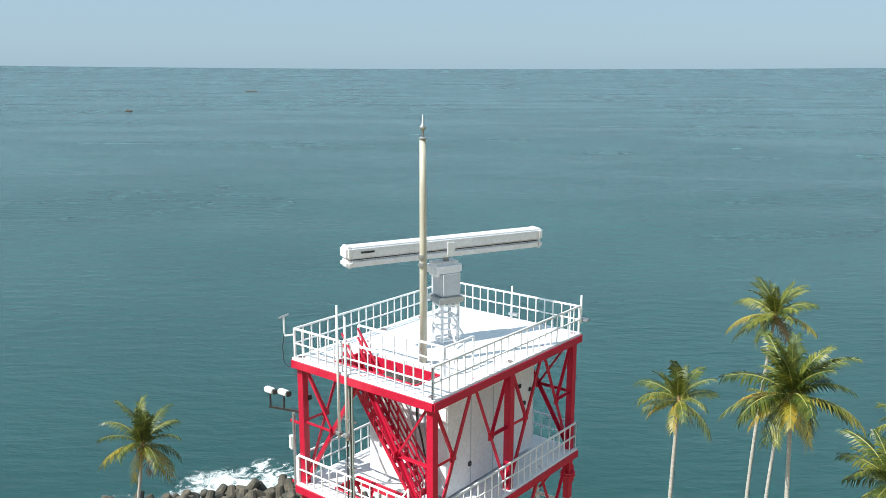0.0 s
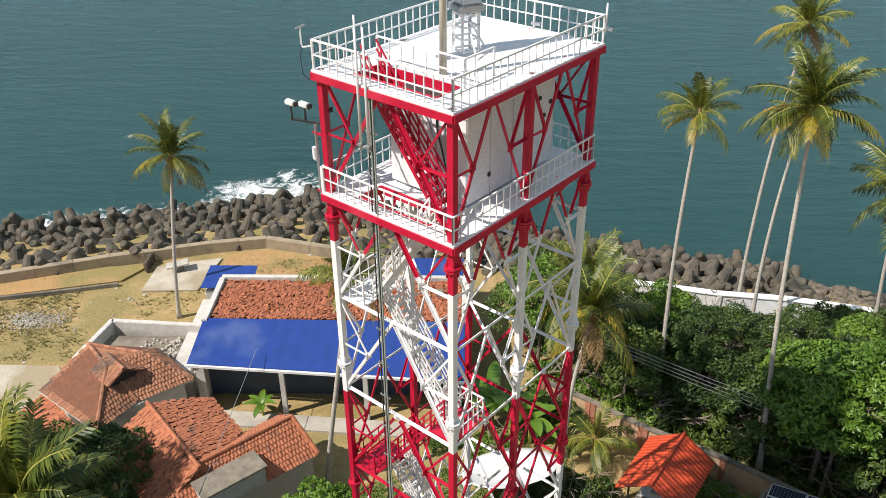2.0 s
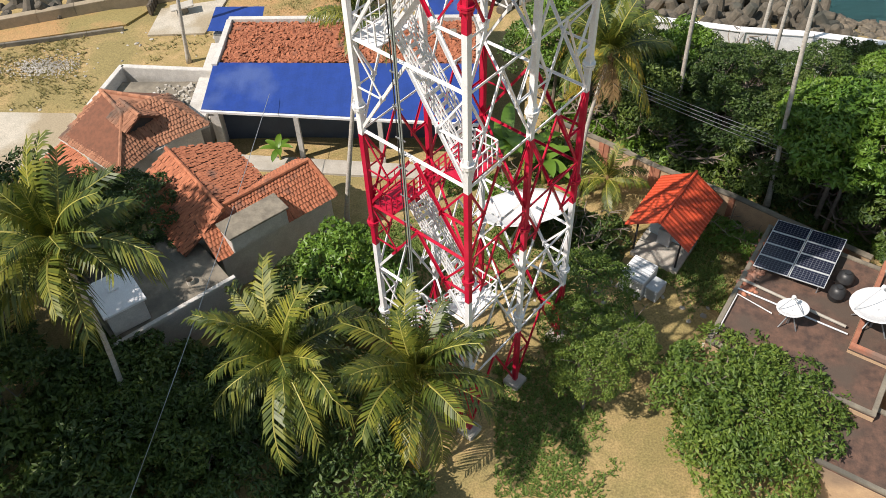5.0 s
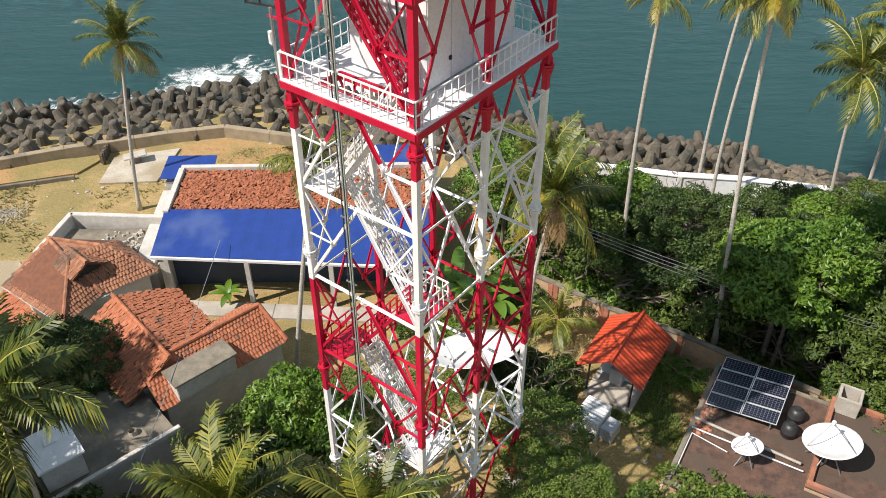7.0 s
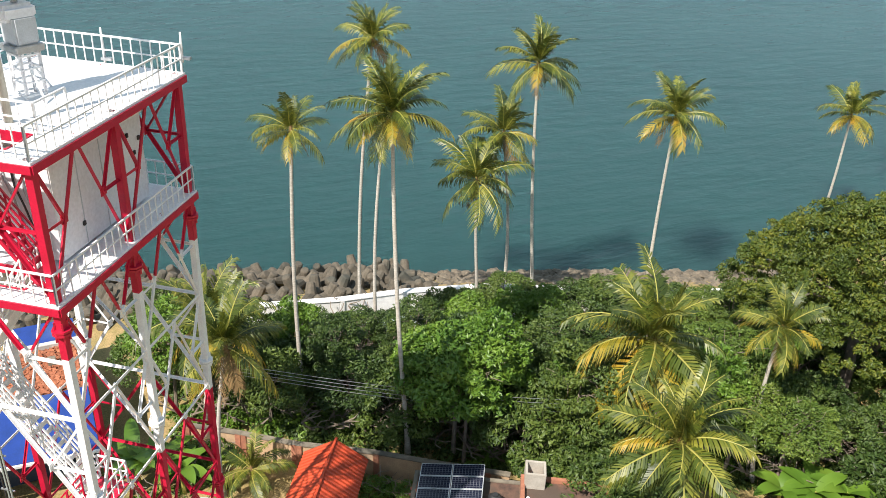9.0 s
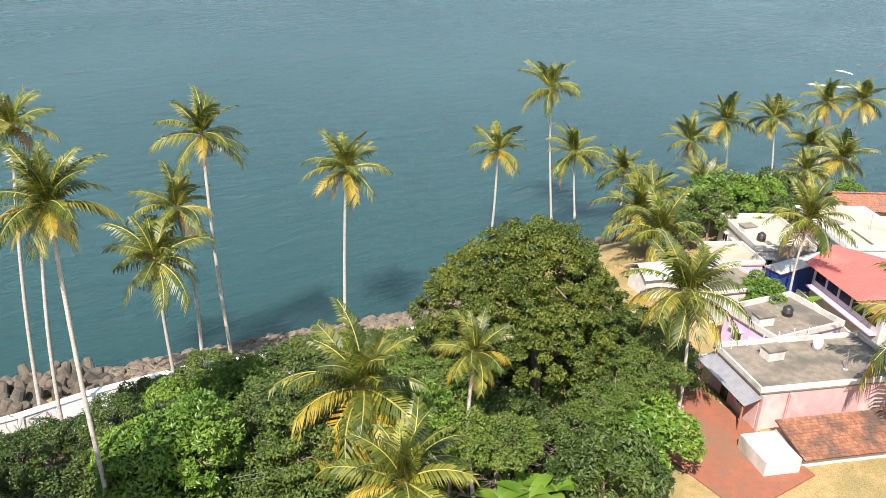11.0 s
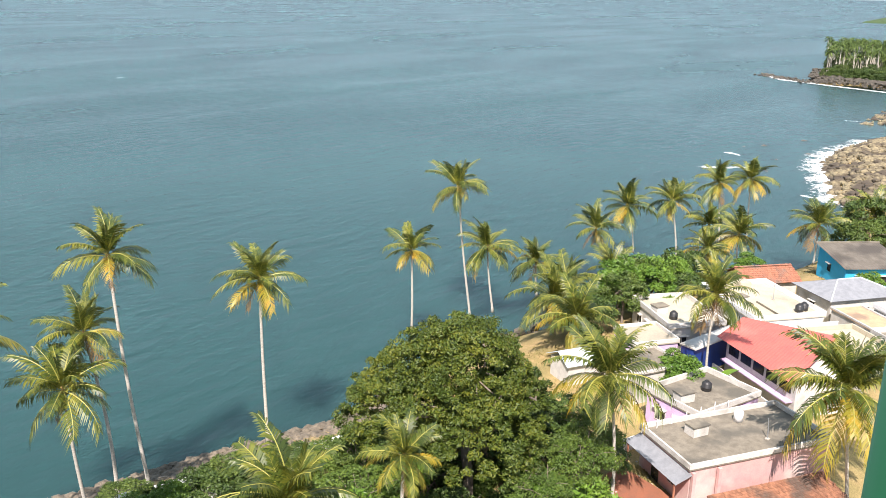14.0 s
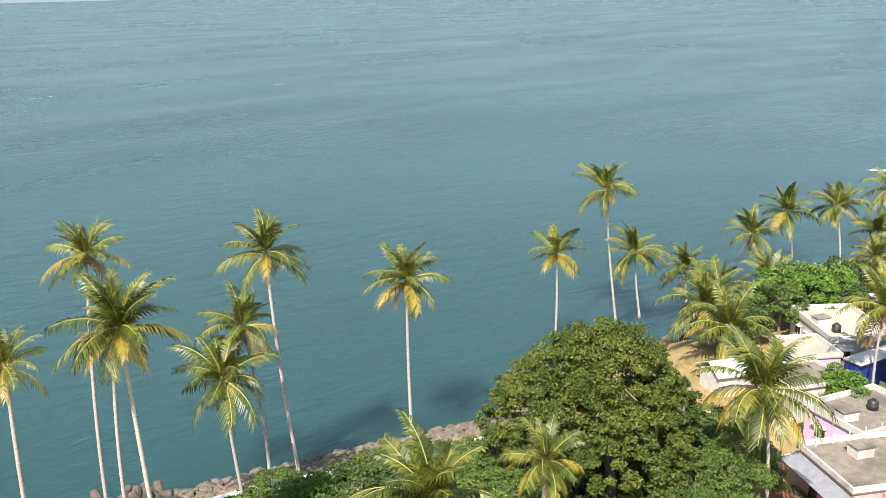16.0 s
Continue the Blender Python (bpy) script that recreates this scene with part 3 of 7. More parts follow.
def lightning_mast():
    t = thing("lightning_mast", -0.60, 25.4, 30.0, 0, "tall cream painted lightning mast with a spike", "mast")
    bm = bmesh.new()
    tube(bm, [(0, 0, 0), (0, 0, 3), (0, 0, 5), (0, 0, 6.95)], [0.115, 0.11, 0.105, 0.1], 12)
    part("pole", bm, RUSTY_PIPE, t, smooth=True)
    bm = bmesh.new()
    tube(bm, [(0, 0, 6.95), (0, 0, 6.98), (0, 0, 7.01)], [0.13, 0.13, 0.08], 12)
    part("cap", bm, GALV, t)
    bm = bmesh.new()
    tube(bm, [(0, 0, 6.95), (0, 0, 7.2), (0, 0, 7.25), (0, 0, 7.31), (0, 0, 7.37), (0, 0, 7.68)], [0.04, 0.04, 0.1, 0.11, 0.04, 0.012], 8)
    part("spike", bm, GALV, t, smooth=True)
    for z in (3.1, 3.35):
        bm = bmesh.new()
        box(bm, -0.14, -0.14, z, 0.02, 0.1, z + 0.12, 0.02)
        part("clamp", bm, GALV, t)
    bm = bmesh.new()
    tube(bm, [(0, 0, 0), (0, 0, 0.04), (0, 0, 0.05)], [0.25, 0.25, 0.1], 12)
    part("flange", bm, WHITE, t)


def whip(x, y, z0, z1, label, arm=0.0):
    p = on_tower(x, y, z0)
    t = thing("whip_antenna", p.x, p.y, p.z, UA, label, "antenna")
    bm = bmesh.new()
    tube(bm, [(0, 0, 0), (0, 0, (z1 - z0) * 0.5), (0, 0, z1 - z0)], [0.045, 0.045, 0.03], 8)
    part("rod", bm, WHITE, t, smooth=True)
    bm = bmesh.new()
    box(bm, -0.08, -0.3 if arm else -0.08, 0.1, 0.08, 0.1, 0.2, 0.01)
    part("bracket", bm, GALV, t)


def camera_mount():
    p = on_tower(0.0, LV + 0.5, 25.4)
    t = thing("cctv_mount", p.x, p.y, p.z, UA, "grey pole with weather cameras on a crossarm", "camera")
    bm = bmesh.new()
    tube(bm, [(0, 0, 0), (0, 0, 2.6)], 0.05, 8)
    part("pole", bm, GALV, t)
    for z in (0.15, 2.3):
        bar("bracket", (0, -0.5, z), (0, 0.15, z), 0.07, RED, t)
    bar("crossarm", (-0.2, 0.95, 2.62), (0.2, -0.4, 2.62), 0.07, CABLE, t)
    for k, (x, y) in enumerate(((-0.2, 0.9), (-0.05, 0.4), (0.18, -0.35))):
        st = bar("stem", (x, y, 2.6), (x, y, 3.15), 0.05, CABLE, t)
        bm = bmesh.new()
        box(bm, x - 0.1, y - 0.22, 3.12, x + 0.1, y + 0.22, 3.3, 0.04)
        part("camera_body", bm, WHITE, t, "white weatherproof camera")
        bm = bmesh.new()
        box(bm, x - 0.09, y - 0.30, 3.13, x + 0.09, y - 0.21, 3.29, 0.02)
        part("hood", bm, CABLE, t)
    bm = bmesh.new()
    box(bm, -0.1, -0.52, 0.2, 0.2, -0.12, 1.15, 0.03)
    part("control_box", bm, SHELTER, t)
    bm = bmesh.new()
    tube(bm, [(0, 0.05, 1.35), (0, 0.14, 1.35), (0, 0.14, 1.75)], 0.09, 8)
    part("siren", bm, WHITE, t)


def wind_sensor():
    p = on_tower(-0.1, LV + 0.5, 30.6)
    t = thing("wind_sensor", p.x, p.y, p.z, UA, "small wind vane on a bent arm", "sensor")
    bm = bmesh.new()
    tube(bm, [(0, -0.35, 0.15), (0, 0.15, 0.0), (0, 0.2, 0.1), (0, 0.2, 0.62)], 0.03, 6)
    part("arm", bm, WHITE, t)
    bar("vane", (-0.2, 0.2, 0.62), (0.2, 0.2, 0.66), 0.05, GALV, t)
    bm = bmesh.new()
    tube(bm, [(0, 0.2, 0.0), (0, 0.3, -0.4), (0, 0.25, -0.9), (0.1, 0.1, -1.1), (0.1, -0.1, -0.8)], 0.015, 5)
    part("lead", bm, CABLE, t)


shelter()
radar()
lightning_mast()
whip(-0.28, 3.45, 27.9, 32.1, "white vertical antenna pipe fixed to the tower face")
whip(-0.28, 3.12, 27.9, 31.8, "white vertical antenna pipe fixed to the tower face")
whip(LU + 0.35, -0.1, 30.3, 31.3, "slim whip antenna beside the deck rail", 1)
whip(LU + 0.2, 2.7, 30.0, 31.2, "slim whip antenna beside the deck rail", 1)
camera_mount()
wind_sensor()
# guard rails round the stair opening of the top deck
for nm, pts in (("guard_rail", [(1.5, 4.3), (1.5, 0.75), (2.9, 0.75)]),):
    g = thing(nm, CORNER.x, CORNER.y, 0, UA, "white guard rail beside the stair opening", "railing")
    railing(g, pts, 30.0, 0.9, step=0.5)


# ---- palms ----
def frond_mesh(name, start, end, mats, seed, n=28, leaf=0.23, hang=0.5, gap=0.0):
    """One metre of frond along +x, rising at start degrees and bending to end degrees."""
    rnd = random.Random(seed)
    pts, p = [Vector((0, 0, 0))], Vector((0, 0, 0))
    S = 14
    for i in range(S):
        a = radians(start + (end - start) * ((i + 0.5) / S) ** 1.25)
        p = p + Vector((math.cos(a), 0, math.sin(a))) / S
        pts.append(p)
    side = rnd.uniform(-0.10, 0.10)
    pts = [q + Vector((0, side * (i / S) ** 2, 0)) for i, q in enumerate(pts)]
    v, f, mi = [], [], []
    for i, q in enumerate(pts):
        w = 0.013 * (1 - i / S) + 0.003
        v += [q + Vector((0, -w, 0)), q + Vector((0, w, 0)), q + Vector((0, 0, w))]
    for i in range(S):
        a, b = 3 * i, 3 * i + 3
        for k in range(3):
            f.append((a + k, a + (k + 1) % 3, b + (k + 1) % 3, b + k))
            mi.append(1)
    for s in (-1, 1):
        for i in range(n):
            u = 0.13 + 0.87 * (i + rnd.random() * 0.5) / n
            if rnd.random() < gap:
                continue
            j = min(int(u * S), S - 1)
            base = pts[j].lerp(pts[j + 1], u * S - j)
            d = (pts[j + 1] - pts[j]).normalized()
            up = Vector((-d.z, 0, d.x))
            out = Vector((0, s, 0))
            ln = leaf * (0.45 + 0.75 * math.sin(min(1.0, u * 1.15) * math.pi * 0.86)) * rnd.uniform(0.8, 1.15)
            fwd = 0.45 + 0.9 * u * u
            hg = hang * rnd.uniform(0.7, 1.3)
            dr = (out + d * fwd + up * 0.12).normalized()
            mid = base + dr * ln * 0.5 - Vector((0, 0, ln * 0.12 * hg))
            tip = base + dr * ln * 0.9 - Vector((0, 0, ln * 0.62 * hg))
            w = d * rnd.uniform(0.013, 0.018)
            k = len(v)
            v += [base - w * 0.7, base + w * 0.7, mid + w, mid - w, tip]
            f += [(k, k + 1, k + 2, k + 3), (k + 3, k + 2, k + 4)]
            mi += [0, 0]
    me = mesh_of(name, [tuple(q) for q in v], f, mats)
    me.polygons.foreach_set("material_index", mi)
    return me


FR = {}
for key, (s0, s1, hg, gp, mt) in {"spear": (84, 76, 0.2, 0.0, FROND), "up": (74, 22, 0.55, 0.04, FROND), "mid": (46, -24, 0.85, 0.05, FROND), "flat": (14, -50, 1.1, 0.08, FROND), "hang": (-16, -72, 1.2, 0.1, FROND),
                                  "low": (-22, -74, 1.2, 0.1, FROND_OLD), "tired": (8, -52, 1.1, 0.08, FROND_OLD), "dead": (-55, -88, 0.8, 0.35, FROND_DEAD)}.items():
    FR[key] = [frond_mesh("frond", s0 + d, s1 + d * 1.5, [mt, RIB if mt is not FROND_DEAD else FROND_DEAD], 7 * i + len(key) + ord(key[0]), hang=hg, gap=gp) for i, d in enumerate((-7, 0, 8))]


def nut_mesh():
    bm = bmesh.new()
    rnd = random.Random(5)
    bmesh.ops.create_icosphere(bm, subdivisions=1, radius=0.13, matrix=Matrix.Diagonal((1, 1, 1.25, 1)))
    me = bpy.data.meshes.new("coconut")
    bm.to_mesh(me)
    bm.free()
    me.materials.append(NUT)
    me.shade_smooth()
    return me


NUTS = nut_mesh()


def palm(bx, by, bz, tx, ty, tz, r, n=24, old=0.35, dead=0.08, seed=0, bow=0.0, nuts=True, label="tall coconut palm with a slender pale trunk"):
    rnd = random.Random(1000 + seed)
    t = thing("coconut_palm", bx, by, bz, 0, label, "palm tree", "coconut palms")
    dx, dy, dz = tx - bx, ty - by, tz - bz
    bm = bmesh.new()
    pts, rad = [], []
    K = 22
    ang = rnd.uniform(0, 6.28)
    for i in range(K + 1):
        u = i / K
        c = math.sin(u * math.pi) * bow
        pts.append((dx * u ** 1.25 + c * math.cos(ang), dy * u ** 1.25 + c * math.sin(ang), dz * u - 0.2 * (i == 0)))
        rad.append((0.155 - 0.055 * u + 0.10 * max(0, 1 - u * 12)) * (1.0 if i % 2 else 1.06) * (0.75 + 0.25 * min(1, dz / 14)))
    tube(bm, pts, rad, 8)
    part("trunk", bm, TRUNK, t, smooth=True)
    top = Vector((dx, dy, dz))
    n = round(n * 1.3)
    for i in range(n):
        u = (i + 0.5) / n
        if u < 0.1:
            key = "spear"
        elif u < 0.40:
            key = "up"
        elif u < 0.62:
            key = "mid"
        elif u < 0.80:
            key = "tired" if rnd.random() < old * 0.5 else "flat"
        else:
            key = "dead" if rnd.random() < dead * 2.5 else ("low" if rnd.random() < old * 0.85 else "hang")
        ln = r * rnd.uniform(0.78, 1.16) * (0.72 if key == "spear" else 0.8 if key == "dead" else 0.96)
        m = Matrix.Translation(top) @ pose(0, 0, -0.1 * u, rnd.uniform(-24, 24), rnd.uniform(-12, 12), i * 137.5 + rnd.uniform(-18, 18)) @ Matrix.Scale(ln, 4)
        link("frond", FR[key][rnd.randrange(3)], t, m=m)
    if nuts:
        for k in range(5):
            a = k * 1.3 + rnd.random()
            link("coconut", NUTS, t, m=Matrix.Translation(top + Vector((0.26 * math.cos(a), 0.26 * math.sin(a), -0.3 - 0.12 * (k % 2)))) @ Matrix.Scale(0.8 + 0.1 * r, 4))
    bm = bmesh.new()
    tube(bm, [top - Vector((0, 0, 0.5)), top - Vector((0, 0, 0.15)), top + Vector((0, 0, 0.25))], [0.11, 0.17, 0.06], 7)
    part("crown_shaft", bm, FROND_DEAD, t, "fibrous brown crown base")
    return t


TALL = "tall coconut palm with a slender pale trunk"
palm(-22.1, 54.6, 0, -20.6, 55.1, 13.6, 3.3, 22, 0.3, 0.12, 1, 0.3, label="solitary coconut palm on the open sandy yard")
palm(13.4, 45.3, 0, 13.2, 45.3, 20.9, 2.5, 18, 0.8, 0.05, 2, 0.3, label="tall thin coconut palm with sparse yellowing fronds")
palm(18.3, 38.8, 0, 16.9, 39.3, 23.5, 3.3, 28, 0.6, 0.05, 3, 0.35, label=TALL)
palm(21.4, 55.6, 0, 22.2, 55.3, 22.9, 3.0, 20, 0.7, 0.1, 4, 0.3, label="tall coconut palm leaning behind the sea wall")
palm(21.6, 52.6, 0, 21.9, 52.4, 17.5, 2.7, 18, 0.7, 0.1, 5, 0.3, label="tall coconut palm leaning behind the sea wall")
palm(30.7, 52.5, 0, 30.0, 53.0, 11.9, 4.2, 24, 0.45, 0.14, 6, 0.2, label="coconut palm with ragged drooping fronds beside the sea wall")
palm(34.3, 54.5, 0, 33.3, 55.1, 14.6, 3.7, 22, 0.6, 0.1, 7, 0.3, label="coconut palm with ragged drooping fronds beside the sea wall")
palm(36.4, 53.2, 0, 35.2, 54.0, 20.3, 3.6, 22, 0.6, 0.14, 8, 0.4, label="tall coconut palm leaning behind the sea wall")
palm(49.5, 53.6, -1, 49.4, 53.6, 14.7, 3.8, 24, 0.65, 0.1, 9, 0.3, label="coconut palm with golden lower fronds by the shore")
palm(76.4, 57.4, -3, 76.5, 57.4, 10.3, 4.0, 17, 0.6, 0.2, 10, 0.4, label="wind-worn coconut palm with few fronds by the shore")
palm(90.2, 57.8, -3, 89.1, 59.4, 15.3, 4.5, 20, 0.6, 0.2, 11, 0.3, label="wind-worn coconut palm with few fronds by the shore")
palm(37.8, 27.9, 0, 37.4, 28.5, 11.7, 2.9, 20, 1.3, 0.05, 12, 0.5, label="thin coconut palm with bright yellow fronds")
palm(53.9, 21.6, 0, 53.6, 22.3, 12.7, 4.7, 24, 0.45, 0.1, 13, 0.4, label="coconut palm with long arching fronds beside the houses")
palm(31.9, 29.8, 0, 30.4, 31.3, 10.9, 5.2, 30, 1.05, 0.0, 14, 0.3, label="lush coconut palm with golden lower fronds")
palm(27.8, 23.6, 0, 26.9, 24.6, 9.8, 4.4, 24, 0.2, 0.05, 15, 0.3, label="young green coconut palm beside the low roofs")
palm(83.5, 24.1, 0, 83.5, 24.0, 10.0, 4.8, 24, 0.45, 0.05, 16, 0.2, label="coconut palm standing between the flat-roofed houses")
palm(69.0, 7.6, 0, 68.0, 8.7, 10.0, 6.0, 30, 0.9, 0.0, 17, 0.3, label="lush coconut palm with golden lower fronds")
palm(-8.8, 21.0, 0, -8.5, 21.5, 8.0, 4.4, 26, 0.12, 0.0, 18, 0.2, label="young green coconut palm at the foot of the tower")
palm(-2.9, 20.4, 0, -2.6, 21.2, 7.2, 4.6, 26, 0.05, 0.0, 19, 0.2, label="young green coconut palm at the foot of the tower")
palm(-17.7, 22.8, 0, -17.5, 23.8, 13.0, 4.8, 26, 0.0, 0.0, 20, 0.3, label="dark green coconut palm beside the tiled house")
palm(-25.0, 27.6, 0, -24.6, 27.4, 8.6, 4.8, 22, 0.1, 0.0, 21, 0.3, label="dark green coconut palm beside the tiled house")
palm(6.8, 46.3, 0, 7.5, 46.2, 8.6, 4.4, 24, 0.7, 0.1, 22, 0.2, label="coconut palm with golden lower fronds behind the tower")
palm(6.5, 39.8, 0, 7.4, 39.7, 11.0, 3.7, 22, 0.8, 0.25, 23, 0.3, label="coconut palm with hanging golden fronds behind the tower")
palm(-8.1, 37.4, 0, -6.0, 38.2, 14.4, 2.7, 18, 0.6, 0.05, 24, 0.5, label="slender coconut palm behind the tower beside the house")
palm(8.6, 39.3, 0, 8.2, 39.4, 2.0, 2.7, 14, 0.15, 0.0, 25, 0.0, False, "short young palm beside the boundary wall")
for k, (bx, by, bz, tx, ty, tz, r) in enumerate(((91.0, 54.9, -1, 90.5, 55.7, 7.7, 4.4), (97.9, 52.2, 0, 97.9, 52.4, 4.6, 4.2), (86.5, 43.9, 0, 86.5, 43.8, 4.6, 5.4), (113.2, 48.6, 0, 112.3, 50.6, 6.4, 4.2),
                                             (128.2, 51.1, -1, 127.7, 52.4, 6.5, 5.0), (118.0, 40.2, 0, 117.5, 41.5, 10.9, 4.2), (142.1, 41.4, -1, 141.8, 42.3, 9.3, 4.8), (146.0, 38.0, -1, 146.0, 38.4, 9.8, 4.6),
                                             (125.0, 33.3, 0, 124.9, 33.6, 5.6, 4.8), (136.6, 25.1, 0, 136.6, 25.1, 6.0, 5.0), (150.9, 19.1, 0, 150.8, 19.7, 5.6, 5.4), (93.0, 45.0, 0, 93.0, 45.2, 4.0, 5.0),
                                             (81.0, 37.5, 0, 81.0, 37.9, 5.0, 5.2), (120.0, 36.0, 0, 120.0, 36.5, 4.0, 4.2), (104.0, 44.0, 0, 104.0, 44.3, 3.6, 4.4), (132.0, 40.0, 0, 132.0, 40.3, 4.5, 4.5))):
    palm(bx, by, bz, tx, ty, tz, r, 20, 0.5, 0.1, 40 + k, 0.2, k % 2 == 0, "coconut palm in the shoreline grove beyond the houses")


# ---- broadleaf trees and shrubs ----
def leaf_cloud(name, rx, ry, rz, lobes, per, size, mat, seed, lobe_r=0.42, shell=0.72):
    """Leaves on rounded lobes that sit round an uneven dome, with dark gaps between the lobes."""
    g = np.random.RandomState(seed)
    R = np.array([rx, ry, rz])
    k = np.arange(lobes) + 0.5
    zz = 1.0 - 1.25 * k / lobes
    az = k * 2.39996 + g.rand(lobes) * 0.9
    rad = np.sqrt(np.maximum(0, 1 - np.clip(zz, -1, 1) ** 2))
    d = np.stack([rad * np.cos(az), rad * np.sin(az), zz], 1)
    c = d * (shell + 0.22 * g.rand(lobes, 1)) * R
    lr = lobe_r * (0.65 + 0.7 * g.rand(lobes))
    n = lobes * per
    q = g.normal(size=(n, 3))
    q[:, 2] = np.abs(q[:, 2]) * 0.9 - 0.25
    q += np.repeat(d, per, 0) * 0.5
    q /= np.linalg.norm(q, axis=1, keepdims=True)
    rr = (0.62 + 0.42 * g.rand(n, 1) ** 0.6) * np.repeat(lr, per)[:, None]
    p = np.repeat(c, per, 0) + q * rr * R.mean() * [1.0, 1.0, 0.72] + g.normal(size=(n, 3)) * size * 0.5
    nrm = q * 0.65 + g.normal(size=(n, 3)) * 0.75 + [0, 0, 0.25]
    nrm /= np.linalg.norm(nrm, axis=1, keepdims=True)
    a = np.cross(nrm, g.normal(size=(n, 3)))
    a /= np.linalg.norm(a, axis=1, keepdims=True)
    b = np.cross(nrm, a)
    s = size * (0.65 + 0.7 * g.rand(n, 1))
    v = np.stack([p - a * s, p - b * s * 0.42 - nrm * s * 0.12, p + a * s, p + b * s * 0.42 - nrm * s * 0.12], 1).reshape(-1, 3)
    me = bpy.data.meshes.new(name)
    me.from_pydata(v.tolist(), [], (np.arange(4 * n).reshape(-1, 4)).tolist())
    me.materials.append(mat)
    return me


CROWNS = {}
for key, args in {"dark": (2.6, 2.6, 2.7, 28, 190, 0.16, LEAF, 3, 0.31, 0.84), "dark2": (3.0, 2.7, 2.5, 24, 220, 0.18, LEAF, 4, 0.33, 0.84), "bright": (2.2, 2.2, 3.0, 28, 190, 0.17, LEAF_BRIGHT, 5, 0.31, 0.84),
                  "dark3": (2.4, 2.8, 3.2, 32, 180, 0.15, LEAF, 6, 0.28, 0.86), "shrub": (1.6, 1.6, 1.3, 14, 200, 0.12, LEAF_BRIGHT, 7), "shrub_dark": (1.5, 1.7, 1.2, 14, 200, 0.13, LEAF, 8),
                  "feathery": (3.0, 3.0, 2.0, 60, 120, 0.12, LEAF_MID, 9, 0.24, 0.8)}.items():
    CROWNS[key] = leaf_cloud("crown", *args)


def limb_mesh(bm, p, q, r, rnd, depth):
    mid = (p + q) / 2 + Vector((rnd.uniform(-.15, .15), rnd.uniform(-.15, .15), 0.05)) * (q - p).length
    tube(bm, [p, mid, q], [r, r * 0.8, r * 0.5], 6)
    if depth:
        for k in range(3):
            a = rnd.uniform(0, 6.28)
            e = q + Vector((math.cos(a), math.sin(a), rnd.uniform(0.25, 0.7))) * (q - p).length * 0.55
            limb_mesh(bm, q, e, r * 0.5, rnd, depth - 1)


def tree(x, y, z, h, key, s, seed, label, name="broadleaf_tree", group="trees of the coastal thicket", category="tree"):
    rnd = random.Random(seed)
    t = thing(name, x, y, z, rnd.uniform(0, 360), label, category, group)
    bm = bmesh.new()
    cz = h - 2.6 * s * 0.85
    base = max(cz, 0.4)
    tube(bm, [(0, 0, -0.2), (0.05, 0.08, base * 0.5), (0, 0, base)], [0.16 * s, 0.12 * s, 0.1 * s], 7)
    for k in range(4):
        a = k * 1.6 + rnd.random()
        limb_mesh(bm, Vector((0, 0, base * 0.75)), Vector((math.cos(a) * 1.1 * s, math.sin(a) * 1.1 * s, base + 1.0 * s)), 0.07 * s, rnd, 1)
    part("trunk", bm, BARK, t)
    link("crown", CROWNS[key], t, m=pose(0, 0, cz) @ Matrix.Diagonal((s * rnd.uniform(.9, 1.15), s * rnd.uniform(.9, 1.15), s * rnd.uniform(.85, 1.1), 1)))
    return t


def inland(x):
    """The inland edge of the thicket."""
    return float(np.interp(x, [4, 8, 12, 19, 24, 30, 40, 48, 60], [48.5, 45.0, 43.0, 38.5, 34.5, 31.5, 24.5, 21.0, 24.0]))


def seaward(x):
    return float(np.interp(x, [4, 19.5, 32, 35.4, 48, 60], [57, 51.6, 49.6, 48.6, 43.2, 40.2]))


rnd = random.Random(11)
count = 0
x = 5.6
while x < 60:
    y = inland(x) + 1.6
    while y < seaward(x) - 1.0:
        u = (y - inland(x)) / (seaward(x) - inland(x))
        key = rnd.choice(["dark", "dark2", "dark3", "dark", "dark2", "dark3", "dark", "bright", "feathery"])
        h = rnd.choice((3.4, 4.6, 5.6, 6.6, 7.6, 8.6)) * rnd.uniform(0.92, 1.08) * (1 - 0.42 * u)
        s = rnd.uniform(0.62, 1.05) * (1 - 0.2 * u)
        px, py = x + rnd.uniform(-1, 1), y + rnd.uniform(-1, 1)
        if 18.1 < px < 27.2 and py > seaward(px) - 5:      # the wall stands clear here
            h, s = min(h, 3.7), min(s, 0.75)
        if math.hypot(px - 50, py - 30.5) > 4.0 and not (x > 40 and py > seaward(px) - 2):
            tree(px, py, ground_z(px, py), h, key, s, 500 + count, "bright green leafy tree in the coastal thicket" if key == "bright" else "dark green leafy tree in the coastal thicket")
            count += 1
        y += rnd.uniform(2.9, 3.7)
    x += 3.1
# undergrowth that closes the thicket's floor
for k in range(150):
    x = rnd.uniform(6, 58)
    y = inland(x) + rnd.uniform(0.6, 1.0) + (seaward(x) - inland(x) - 1.5) * rnd.random() ** 1.5
    if math.hypot(x - 50, y - 30.5) < 2.0:
        continue
    tree(x, y, ground_z(x, y), 1.5 + 0.9 * rnd.random(), rnd.choice(("shrub_dark", "shrub_dark", "shrub")), rnd.uniform(1.1, 1.6), 2200 + k, "low dark undergrowth shrub below the trees", "shrub", "undergrowth of the thicket", "shrub")
